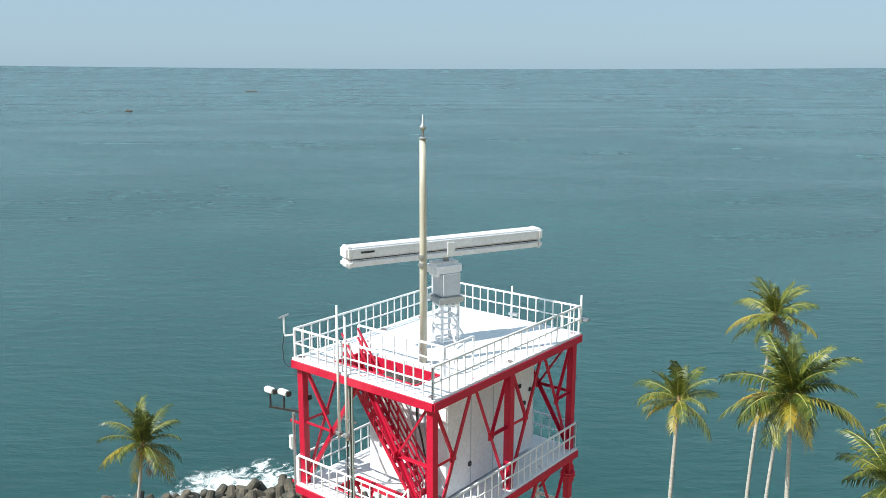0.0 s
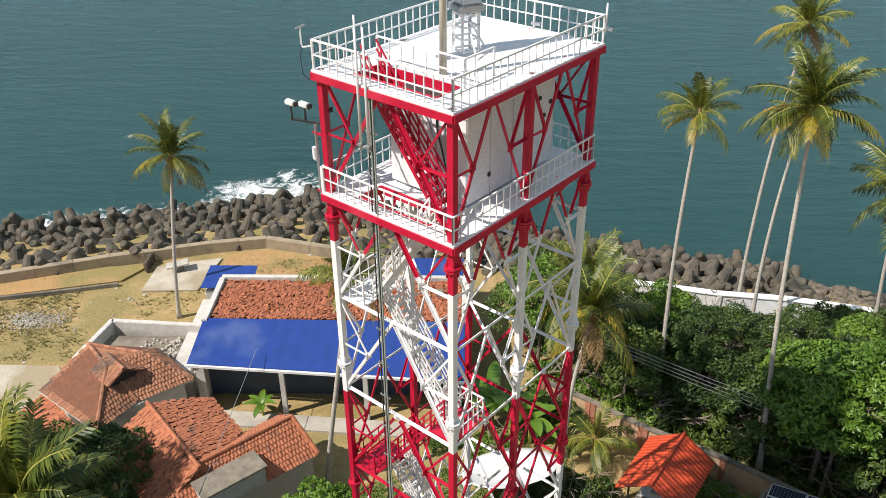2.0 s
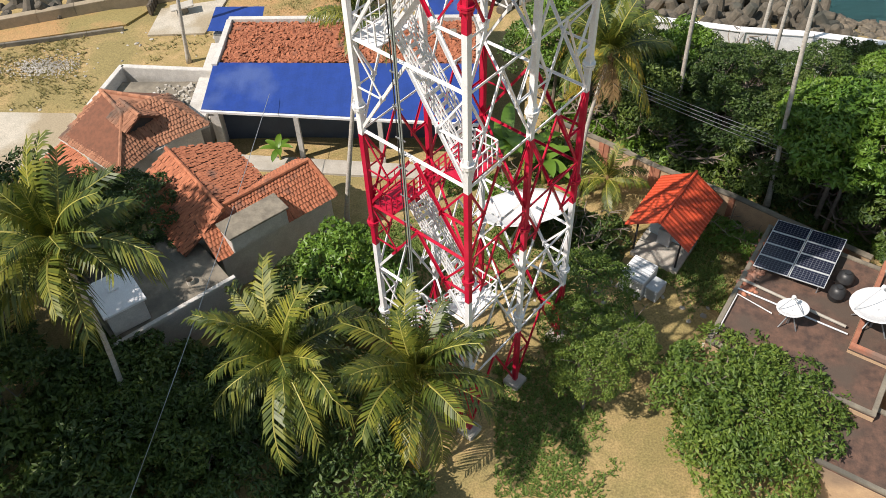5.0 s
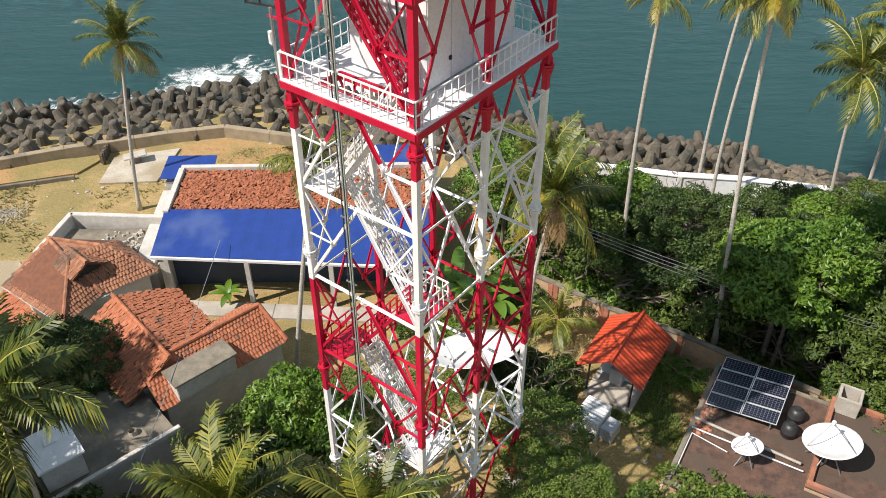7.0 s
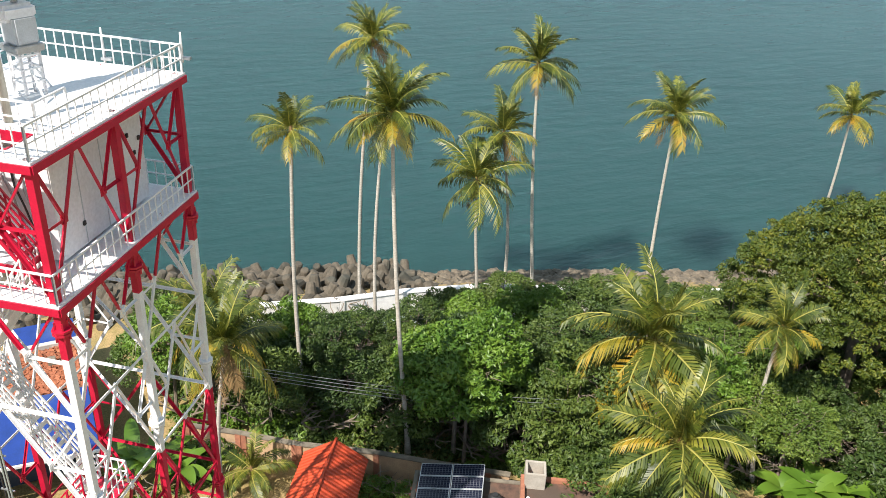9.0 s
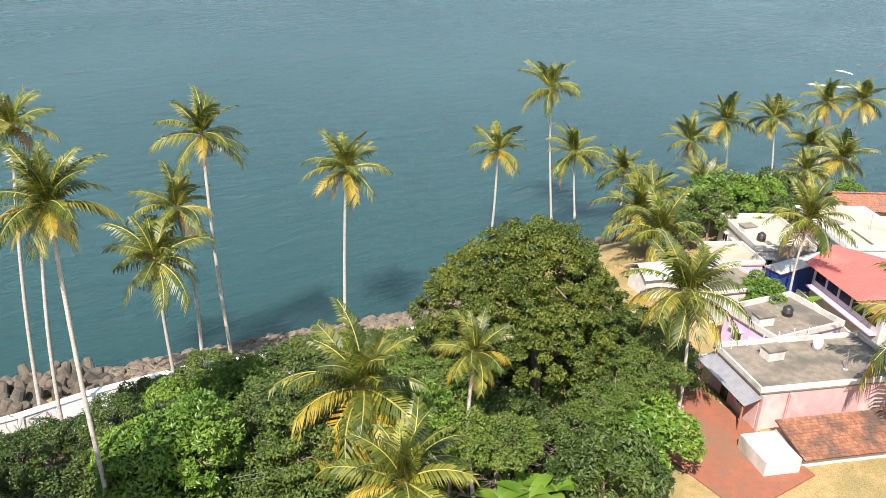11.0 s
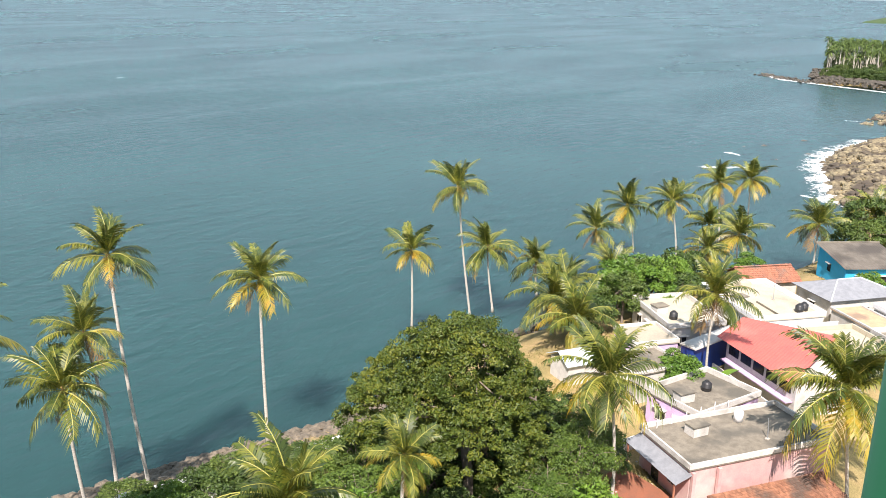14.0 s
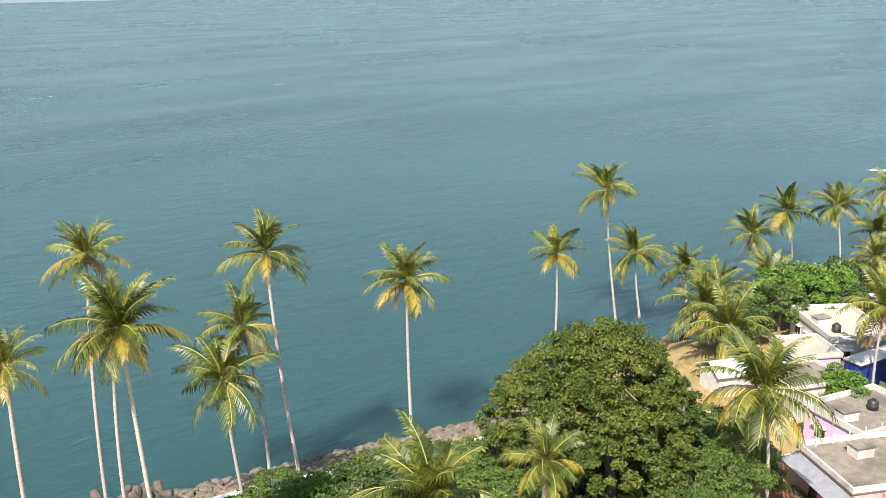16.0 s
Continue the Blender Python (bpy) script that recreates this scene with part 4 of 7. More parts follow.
# a brighter tree with a high crown, others round the compound, and unseen shade trees
tree(21.0, 37.6, 0, 8.6, "bright", 1.15, 901, "bright green climbing foliage on a tall tree")
tree(21.3, 36.7, 0, 8.6, "bright", 0.95, 903, "bright green climbing foliage on a tall tree")
tree(23.6, 38.6, 0, 8.8, "bright", 0.95, 904, "bright green climbing foliage on a tall tree")
tree(20.2, 39.5, 0, 8.0, "bright", 0.95, 905, "bright green climbing foliage on a tall tree")
tree(23.2, 38.6, 0, 7.4, "bright", 0.95, 902, "bright green climbing foliage on a tall tree")
# the four over 14 m stand out of view, added to shade the yard
for k, (x, y, h, key, s) in enumerate(((12.4, 23.2, 4.8, "feathery", 1.15), (14.4, 22.6, 4.4, "feathery", 1.0), (13.0, 21.2, 4.0, "feathery", 1.1), (6.2, 29.8, 4.4, "feathery", 0.72), (5.2, 27.2, 4.0, "feathery", 0.62), (7.6, 27.8, 3.2, "shrub", 1.0),
                                     (5.6, 24.0, 5.0, "feathery", 0.6), (7.4, 25.6, 4.6, "feathery", 0.5), (25.6, 28.4, 3.6, "dark", 0.9), (27.4, 29.6, 3.8, "dark2", 0.9), (25.4, 25.4, 3.2, "dark3", 0.9), (28.6, 27.0, 3.4, "dark", 0.9), (24.6, 31.2, 3.6, "dark2", 0.7), (-7.2, 31.0, 4.4, "bright", 1.0), (-5.6, 30.0, 3.8, "bright", 0.9), (-9.0, 29.2, 3.6, "dark2", 0.9), (-23.6, 32.0, 6.0, "dark3", 1.0), (-26.0, 34.0, 6.2, "dark", 1.1),
                                     (-21.2, 33.2, 5.0, "dark2", 0.7), (-27.8, 30.0, 6.0, "dark2", 1.2), (-24.0, 22.6, 4.4, "dark", 1.2), (-19.0, 21.4, 3.2, "dark2", 1.1), (-14.0, 20.6, 3.4, "dark3", 1.0),
                                     (-27.0, 24.6, 5.0, "dark", 1.2), (-22.0, 18.0, 3.2, "dark2", 1.2), (-12.0, 25.0, 3.0, "dark", 0.8), (-30.5, 21.0, 15.0, "dark2", 2.0), (-29.5, 16.0, 21.0, "dark", 2.4), (-32.5, 26.5, 20.0, "dark3", 2.0), (-25.5, 12.5, 19.0, "dark2", 2.3), (-4.5, 25.5, 2.6, "shrub", 1.0),
                                     (-19.4, 34.6, 5.2, "dark3", 0.7), (-23.0, 35.8, 4.6, "dark", 0.7), (-17.5, 33.6, 3.4, "dark2", 0.5), (-17.2, 24.4, 3.0, "dark", 1.0), (-15.6, 22.4, 3.2, "dark3", 1.0), (-12.2, 22.6, 3.0, "dark2", 0.9), (-19.6, 24.0, 3.6, "dark2", 1.1), (-10.2, 24.2, 2.8, "dark", 0.8), (-17.6, 19.4, 3.4, "dark", 1.2), (-11.6, 19.8, 3.2, "dark3", 1.1), (-6.0, 23.6, 2.8, "dark2", 0.8), (-5.4, 18.2, 3.0, "dark", 1.1))):
    tree(x, y, ground_z(x, y), h, key, s, 930 + k, "leafy green tree of the compound; the tallest are unseen shade casters", group="trees of the compound")
for k, (x, y, s) in enumerate(((7.6, 36.0, 1.0), (6.0, 35.0, 0.9), (7.0, 34.0, 0.9), (5.4, 36.6, 0.8), (15.2, 36.4, 0.7), (16.3, 35.4, 0.6), (2.0, 40.0, 1.0), (4.6, 42.6, 1.1), (6.6, 43.6, 1.1), (-1.0, 41.0, 0.7))):
    tree(x, y, ground_z(x, y), 1.6 * s + 0.4, "shrub_dark" if k < 4 else "shrub", s, 960 + k, "low leafy shrub on the compound ground", "shrub", "shrubs of the compound", "shrub")
for k, (x, y, s, key) in enumerate(((78.4, 24.6, 0.85, "bright"), (80.0, 26.4, 0.8, "bright"), (98.0, 40.5, 1.3, "bright"), (103.0, 39.0, 1.2, "dark2"), (108.0, 42.0, 1.2, "bright"), (95.0, 38.5, 1.1, "dark"), (112.0, 37.0, 1.2, "dark2"),
                                  (88.0, 40.0, 1.0, "dark2"), (46.6, 22.6, 1.2, "bright"), (49.4, 21.2, 1.1, "bright"), (43.5, 21.5, 1.1, "dark2"), (58.0, 29.0, 1.0, "dark"), (60.0, 33.0, 1.1, "dark2"), (62.5, 36.5, 1.0, "dark3"), (148.0, 20.0, 1.6, "dark"), (142.0, 19.0, 1.3, "dark2"), (118.0, 30.0, 0.9, "bright"), (121.0, 15.0, 0.8, "bright"), (106.0, 36.0, 1.0, "bright"), (104.0, 33.6, 1.0, "dark2"), (100.0, 37.0, 1.2, "bright"), (152.0, 14.0, 1.3, "dark2"))):
    tree(x, y, ground_z(x, y), 4.6 * s, key, s, 980 + k, "leafy green tree among the seaside houses", group="trees among the houses")


for k in range(22):
    x = 20.0 + k * 1.75
    if 21.5 < x < 26.5 or 46 < x < 49:
        continue
    y = float(np.interp(x, [19.5, 24.7, 32.1, 35.4, 48.2, 51.9, 60], [55.2, 54.5, 52.6, 50.9, 45.3, 43.9, 41.0])) - 1.6 - 0.5 * (k % 3)
    tree(x, y, ground_z(x, y), 2.6 + 0.5 * (k % 4), "dark2" if k % 3 else "shrub_dark", 0.62 if k % 3 else 1.3, 1100 + k, "dense dark shrub crowding the sea wall", "shrub", "shrubs along the sea wall", "shrub")


def rain_tree():
    t = thing("rain_tree", 49.4, 31.5, 0.0, 0, "broad spreading tree with a dense olive green canopy", "tree")
    rnd = random.Random(77)
    bm = bmesh.new()
    tube(bm, [(0, 0, -0.2), (0.2, 0.1, 3.0), (0.1, 0.4, 6.0)], [0.5, 0.4, 0.35], 9)
    for k in range(7):
        a = k * 0.9 + rnd.random() * 0.4
        limb_mesh(bm, Vector((0.1, 0.4, 5.0 + 0.25 * k)), Vector((math.cos(a) * 4.2, math.sin(a) * 4.2, 9.0 + rnd.random())), 0.2, rnd, 1)
    part("trunk", bm, BARK, t)
    for k, (x, y, z, rx, rz, n) in enumerate(((-0.7, 0.9, 10.9, 5.2, 5.2, 64), (-4.4, 3.6, 9.0, 3.9, 3.2, 40), (2.2, -2.0, 9.0, 3.2, 3.2, 36), (-1.0, 4.8, 9.2, 4.2, 3.6, 40), (1.8, 2.0, 10.8, 3.6, 3.8, 36), (-2.8, -3.0, 8.2, 4.0, 3.4, 40))):
        link("crown", leaf_cloud("crown", rx, rx, rz, n * 3, 130, 0.13, LEAF_RAIN, 300 + k, lobe_r=0.14, shell=0.82), t, m=pose(x, y, z))


rain_tree()


# ---- coast: sea walls, tetrapods, rocks, foam ----
def wall_run(name, pts, z0, z1, w, mat, label, category="wall", cap=None, piers=0.0):
    t = tagged(new(name), label, category, kind="structure")
    for (xa, ya), (xb, yb) in zip(pts, pts[1:]):
        L, a = math.hypot(xb - xa, yb - ya), math.degrees(math.atan2(yb - ya, xb - xa))
        bm = bmesh.new()
        n = max(1, round(L / 3.0))
        for k in range(n):
            box(bm, L * k / n + 0.006, -w / 2, z0, L * (k + 1) / n - 0.006, w / 2, z1, 0.02)
        part("wall_segment", bm, mat, t, m=pose(xa, ya, 0, 0, 0, a))
        if cap:
            bm = bmesh.new()
            box(bm, -0.03, -w / 2 - 0.08, z1, L + 0.03, w / 2 + 0.08, z1 + 0.1, 0.02)
            part("coping", bm, cap, t, m=pose(xa, ya, 0, 0, 0, a))
        if piers:
            for k in range(int(L / piers) + 1):
                bm = bmesh.new()
                box(bm, -0.18, -w / 2 - 0.1, z0, 0.18, w / 2 + 0.1, z1 + 0.06, 0.02)
                part("pier", bm, TILE_OLD if mat is WALLTAN else mat, t, m=pose(xa, ya, 0, 0, 0, a) @ pose(k * piers + 0.2, 0, 0))
    return t


wall_run("sea_wall", [(-90, 42.0), (-38.6, 59.2), (-30.1, 62.2), (-22.0, 64.5), (-17.3, 65.4), (-13.2, 64.3), (-4, 61.5)], -3.5, 1.0, 0.6, SEAWALL, "low weathered concrete sea wall beside the breakwater")
wall_run("white_sea_wall", [(9.0, 57.8), (19.5, 55.2), (24.7, 54.5), (32.1, 52.6), (35.4, 50.9), (48.2, 45.3), (51.9, 43.9), (60.0, 41.0)], -3.0, 2.1, 0.5, WHITE, "whitewashed sea wall along the thicket", cap=WHITE, piers=6.0)
wall_run("white_terrace", [(20.5, 53.4), (25.5, 52.6), (33.0, 50.4)], -1.5, 0.7, 1.2, LIGHTBLUE, "pale blue terrace below the sea wall")
wall_run("boundary_wall", [(5.4, 45.2), (8.5, 43.0), (11.4, 40.7), (15.6, 38.1), (18.5, 35.9), (22.5, 33.0)], -0.3, 1.75, 0.25, WALLTAN, "tan plastered boundary wall with brick piers", cap=CONC, piers=3.4)


def tetrapod_mesh(seed):
    bm = bmesh.new()
    for d in ((0, 0, 1), (0.943, 0, -0.333), (-0.471, 0.816, -0.333), (-0.471, -0.816, -0.333)):
        d = Vector(d)
        tube(bm, [d * 0.0, d * 0.35, d * 1.18, d * 1.28], [0.52, 0.50, 0.37, 0.28], 10)
    me = bpy.data.meshes.new("tetrapod")
    bm.to_mesh(me)
    bm.free()
    me.materials.append(TETRA)
    return me


TP = tetrapod_mesh(0)
SPARE = []
rnd = random.Random(21)


def shore_row(x0, x1, y_wall, rows, step):
    x = x0
    while x < x1:
        yw, yc = y_wall(x) + 1.3, coast(x) + 1.0
        for r in range(rows):
            u = r / max(1, rows - 1)
            y = yw + (yc - yw) * u + rnd.uniform(-0.5, 0.5)
            z = -0.2 - 2.3 * u + rnd.uniform(-0.2, 0.5)
            m = (pose(x + rnd.uniform(-0.5, 0.5), y, z, rnd.uniform(-40, 40), rnd.uniform(-40, 40), rnd.uniform(0, 360)) @ Matrix.Scale(rnd.uniform(0.98, 1.2), 4))
            if x < -42 or -5 < x < 10:
                SPARE.append(m)
                continue
            ob = link("tetrapod", TP, m=m)
            tagged(ob, "weathered concrete tetrapod in the breakwater heap", "tetrapod", "breakwater tetrapods")
        x += step


shore_row(-58, -5, lambda x: float(np.interp(x, [-90, -38.6, -22, -17.3, -13.2, -4], [42, 59.2, 64.5, 65.4, 64.3, 61.5])), 8, 1.5)
shore_row(-4, 29, lambda x: float(np.interp(x, [-4, 9, 19.5, 29], [61.5, 57.8, 55.4, 53.6])) + 1.0, 7, 1.7)


sv, sf = [], []
for m in SPARE:
    k = len(sv)
    sv += [tuple(m @ w.co) for w in TP.vertices]
    sf += [tuple(k + i for i in q.vertices) for q in TP.polygons]
tagged(new("tetrapod_heap", mesh_of("tetrapod_heap", sv, sf, TETRA)), "far heap of weathered concrete tetrapods", "tetrapods", kind="stuff")


def rocks(name, spots, label, mat=ROCK):
    """A spill of uneven boulders as one piece of ground cover."""
    g = random.Random(31)
    v, f = [], []
    ico = bmesh.new()
    bmesh.ops.create_icosphere(ico, subdivisions=1, radius=1.0)
    base = [w.co.copy() for w in ico.verts]
    faces = [[w.index for w in q.verts] for q in ico.faces]
    ico.free()
    for x, y, z, r in spots:
        k = len(v)
        sx, sy, sz, a = r * g.uniform(.7, 1.3), r * g.uniform(.7, 1.2), r * g.uniform(.45, .8), g.uniform(0, 6.28)
        for b in base:
            n = 1 + 0.35 * noise.noise(b * 1.7 + Vector((x, y, 0)))
            px, py = b.x * sx * n, b.y * sy * n
            v.append((x + px * math.cos(a) - py * math.sin(a), y + px * math.sin(a) + py * math.cos(a), z + b.z * sz * n))
        f += [tuple(k + i for i in q) for q in faces]
    return tagged(new(name, mesh_of(name, v, f, mat)), label, "rocks", kind="stuff")


g = random.Random(41)
spots = []
for k in range(2400):
    x = g.uniform(24, 64)
    u = g.random()
    yc = coast(x)
    spots.append((x, yc + 1.5 - 9.5 * u, -3.0 + 2.4 * u + g.uniform(-.1, .2), g.uniform(0.18, 0.6)))
for k in range(240):
    x = g.uniform(62, 135)
    spots.append((x, coast(x) + g.uniform(-4, 1.5), -2.6 + g.uniform(-.3, .4), g.uniform(0.3, 1.0)))
rocks("shore_rocks", spots, "brown boulders along the waterline")
spots = []
for k in range(7000):
    x = g.uniform(188, 305)
    yc = coast(x)
    u = g.random()
    spots.append((x, yc + 2 - 62 * u, ground_z(x, yc + 2 - 62 * u) + g.uniform(-0.1, 0.5), g.uniform(0.35, 1.35) * (1.3 if g.random() < 0.1 else 1)))
for k in range(60):
    spots.append((340 + g.uniform(-9, 40), 48 + g.uniform(-4, 4), -3.2 + g.uniform(-0.2, 0.4), g.uniform(0.5, 1.6)))
rocks("promontory_rocks", spots, "pale and brown boulders on the rocky point", ROCK_POINT)
HEAD = [(430, 18), (440, 38), (456, 66), (466, 85), (478, 104), (485, 118), (498, 127), (512, 134)]


def head_edge(s):
    """A place on the headland's near waterline, s from 0 to 1."""
    k = min(int(s * (len(HEAD) - 1)), len(HEAD) - 2)
    u = s * (len(HEAD) - 1) - k
    return HEAD[k][0] + (HEAD[k + 1][0] - HEAD[k][0]) * u, HEAD[k][1] + (HEAD[k + 1][1] - HEAD[k][1]) * u


spots = []
for k in range(1500):
    x, y = head_edge(g.uniform(0, 0.72))
    d = g.uniform(1, 16)
    spots.append((x + 0.87 * d, y - 0.48 * d, ground_z(x + 0.87 * d, y - 0.48 * d) + g.uniform(0, 0.4), g.uniform(0.35, 1.1)))
for k in range(420):
    x = g.uniform(484, 600)
    spots.append((x, coast(x) - g.uniform(-2, 12), ground_z(x, coast(x) - 6) + g.uniform(-0.6, 0.4), g.uniform(0.5, 1.3)))
for k in range(170):
    s = g.random()
    spots.append((478 + 36 * s + g.uniform(-5, 5), 104 + 32 * s + g.uniform(-4, 4), -3.15 + g.uniform(-0.2, 0.3) + 0.5 * (1 - s), g.uniform(0.4, 1.2)))
rocks("headland_rocks", spots, "dark boulders at the foot of the headland", ROCK_DARK)


def foam_material():
    m = bpy.data.materials.new("broken_foam")
    m.use_nodes = True
    n, l = m.node_tree.nodes, m.node_tree.links
    b = n["Principled BSDF"]
    b.inputs["Base Color"].default_value, b.inputs["Roughness"].default_value = (0.82, 0.86, 0.87, 1), 0.8
    geo = n.new("ShaderNodeNewGeometry")
    t1, t2 = n.new("ShaderNodeTexNoise"), n.new("ShaderNodeTexNoise")
    t1.inputs["Scale"].default_value, t1.inputs["Detail"].default_value, t1.inputs["Distortion"].default_value = 0.55, 8, 1.2
    t1.inputs["Roughness"].default_value = 0.72
    t2.inputs["Scale"].default_value = 0.16
    l.new(geo.outputs["Position"], t1.inputs["Vector"])
    l.new(geo.outputs["Position"], t2.inputs["Vector"])
    at = n.new("ShaderNodeAttribute")
    at.attribute_name = "surf"
    s = n.new("ShaderNodeMath")
    s.operation = "MULTIPLY_ADD"
    l.new(t2.outputs["Fac"], s.inputs[0])
    s.inputs[1].default_value = 0.35
    l.new(t1.outputs["Fac"], s.inputs[2])
    s2 = n.new("ShaderNodeMath")
    l.new(s.outputs[0], s2.inputs[0])
    l.new(at.outputs["Fac"], s2.inputs[1])
    mr = n.new("ShaderNodeMapRange")
    mr.inputs["From Min"].default_value, mr.inputs["From Max"].default_value = 1.02, 1.22
    l.new(s2.outputs[0], mr.inputs["Value"])
    l.new(mr.outputs["Result"], b.inputs["Alpha"])
    return m


FOAMY = foam_material()


def surf(name, line, out, inn, power, label):
    """A strip of broken foam lying along a shoreline; power says how much of it is white."""
    v, f, w = [], [], []
    J = 8
    for i, (x, y, px, py) in enumerate(line):
        for j in range(J + 1):
            u = j / J
            v.append((x + px * (inn + (out - inn) * u), y + py * (inn + (out - inn) * u), -2.93 + sea_z(x, y) + 3.0))
            w.append(power * (1 - (max(0, u - 0.3) / 0.7) ** 1.2 if u > 0.3 else 1) - 0.35 * max(0.0, 1 - min(i, len(line) - 1 - i) / 3.5) - 0.2 * max(0.0, 1 - u / 0.15))
    for i in range(len(line) - 1):
        for j in range(J):
            a = i * (J + 1) + j
            f.append((a, a + 1, a + J + 2, a + J + 1))
    me = mesh_of(name, v, f, FOAMY)
    me.attributes.new("surf", "FLOAT", "POINT").data.foreach_set("value", w)
    ob = tagged(new(name, me), label, "foam", kind="stuff")
    ob.visible_shadow = False
    return ob


def along(x0, x1, n, dy=0.0):
    return [(x, coast(x) + dy, 0.0, 1.0) for x in np.linspace(x0, x1, n)]


surf("breaking_foam", along(-46, -24, 30), 10, -3, 0.46, "thin lace of foam off the breakwater")
surf("breaking_foam", along(-29, -2, 40), 14, -2, 0.57, "white surf breaking on the tetrapods")
surf("breaking_foam", along(20, 66, 40), 1.5, -1.2, 0.42, "thin white wash along the rocks")
surf("breaking_foam", along(188, 300, 60), 13, -2, 0.47, "white surf round the rocky point")
surf("breaking_foam", [(*head_edge(s), -0.87, 0.48) for s in np.linspace(0, 1, 40)], 4.5, -3, 0.62, "white surf along the headland beach")
surf("breaking_foam", [(x, coast(x) - 14, 0.2, 0.97) for x in np.linspace(500, 545, 16)], 4, -3, 0.45, "white water between the headland rocks")


def swirl(pts, wide, power):
    line = []
    for k in range(25):
        s = k / 24 * (len(pts) - 1)
        j = min(int(s), len(pts) - 2)
        u = s - j
        line.append((pts[j][0] + (pts[j + 1][0] - pts[j][0]) * u, pts[j][1] + (pts[j + 1][1] - pts[j][1]) * u, 0.87, 0.48))
    surf("breaking_foam", line, wide, -wide, power, "white water over a sunken rock")


swirl([(217, 72.5), (219, 68.5), (220.5, 65.0), (224, 63.0), (224.5, 59.5), (216, 52.5)], 2.4, 0.50)
swirl([(243, 73.0), (243, 70.0), (241, 67.0)], 2.2, 0.52)
swirl([(199, 42.0), (198.5, 38.5), (197, 35.0)], 2.2, 0.48)
swirl([(336, 60.0), (338, 55.0), (337, 48.0)], 1.8, 0.42)
rocks("sunken_rocks", [(g.uniform(214, 232), 58 + g.uniform(-6, 8), -3.35, g.uniform(0.4, 0.9)) for k in range(9)] + [(g.uniform(240, 300), g.uniform(52, 80), -3.3, g.uniform(0.5, 1.1)) for k in range(7)], "dark rocks awash off the point", ROCK_DARK)


# ---- far headlands ----
def far_grove(name, area, n, h0, h1, r, label):
    """A distant palm grove with an undergrowth of leaf clumps, as one mass."""
    gr = random.Random(51)
    v, f, mi = [], [], []
    for k in range(n):
        x, y, z = area(gr)
        h, R = gr.uniform(h0, h1), r * gr.uniform(0.8, 1.2)
        i = len(v)
        lx, ly = gr.uniform(-1.8, 1.8), gr.uniform(-1.8, 1.8)
        top = (x + lx, y + ly, z + h)
        for dx, dy in ((0.24, 0.0), (0.0, 0.24)):
            i = len(v)
            v += [(x - dx, y - dy, z - 1), (x + dx, y + dy, z - 1), (top[0] + dx * .7, top[1] + dy * .7, top[2]), (top[0] - dx * .7, top[1] - dy * .7, top[2])]
            f.append((i, i + 1, i + 2, i + 3))
            mi.append(1)
        for q in range(26):
            a, e = q * 2.4 + gr.random(), gr.uniform(-0.75, 0.95)
            c = Vector(top)
            d = Vector((math.cos(a) * math.cos(e), math.sin(a) * math.cos(e), math.sin(e)))
            s = d.cross(Vector((0, 0, 1))).normalized() * R * 0.10
            m1, tip = c + d * R * 0.55, c + d * R * 0.92 - Vector((0, 0, R * 0.38))
            i = len(v)
            v += [tuple(c), tuple(m1 + s), tuple(tip), tuple(m1 - s)]
            f.append((i, i + 1, i + 2, i + 3))
            mi.append(0)
    me = mesh_of(name, v, f, [LEAF, TRUNK])
    me.polygons.foreach_set("material_index", mi)
    return tagged(new(name, me), label, "grove", kind="stuff")


def head_area(gr):
    x = gr.uniform(512, 640)
    y = 0.199 * x - gr.uniform(0, 66)
    return x, y, 0.0


far_grove("palm_grove", head_area, 340, 8, 14.5, 3.4, "distant palm grove crowding the headland")
for k in range(150):
    gr = random.Random(700 + k)
    if k % 2:
        x, y = head_edge(gr.uniform(0, 0.62))
        d = gr.uniform(16, 34)
        x, y = x + 0.87 * d, y - 0.48 * d
    else:
        x = gr.uniform(505, 640)
        y = 0.196 * x - gr.uniform(0, 45)
    ob = link("headland_bush", CROWNS["dark" if k % 4 else "dark3"], m=pose(x, y, -0.4, 0, 0, k * 50) @ Matrix.Scale(gr.uniform(1.0, 1.75), 4))
    tagged(ob, "rounded green bushes on the distant headland", "bush", "bushes on the headland")


def far_land(x0, x1, y0, y1, h, name):
    xs, ys = np.linspace(x0, x1, 30), np.linspace(y0, y1, 12)
    def fz(x, y):
        u, w = (x - x0) / (x1 - x0), (y - y0) / (y1 - y0)
        return sea_z(x, y) - 2 + h * max(0, math.sin(math.pi * min(1, max(0, u)))) ** 0.5 * max(0, math.sin(math.pi * w)) ** 0.5 * (0.8 + 0.4 * noise.noise((x * .02, y * .02, 2)))
    tagged(new(name, sheet(name, list(xs), list(ys), fz, LEAF)), "hazy wooded coast far across the bay", "coast", kind="structure")


far_land(1750, 2600, -400, 330, 38, "far_coast")


# ---- building kit ----
def plane_axes(p0, p1, p3):
    e = (p1 - p0).normalized()
    n = e.cross(p3 - p0).normalized()
    return e, n.cross(e), n


def inside(poly, x, y):
    hit = False
    for (xa, ya), (xb, yb) in zip(poly, poly[1:] + poly[:1]):
        if (ya > y) != (yb > y) and x < (xb - xa) * (y - ya) / (yb - ya) + xa:
            hit = not hit
    return hit


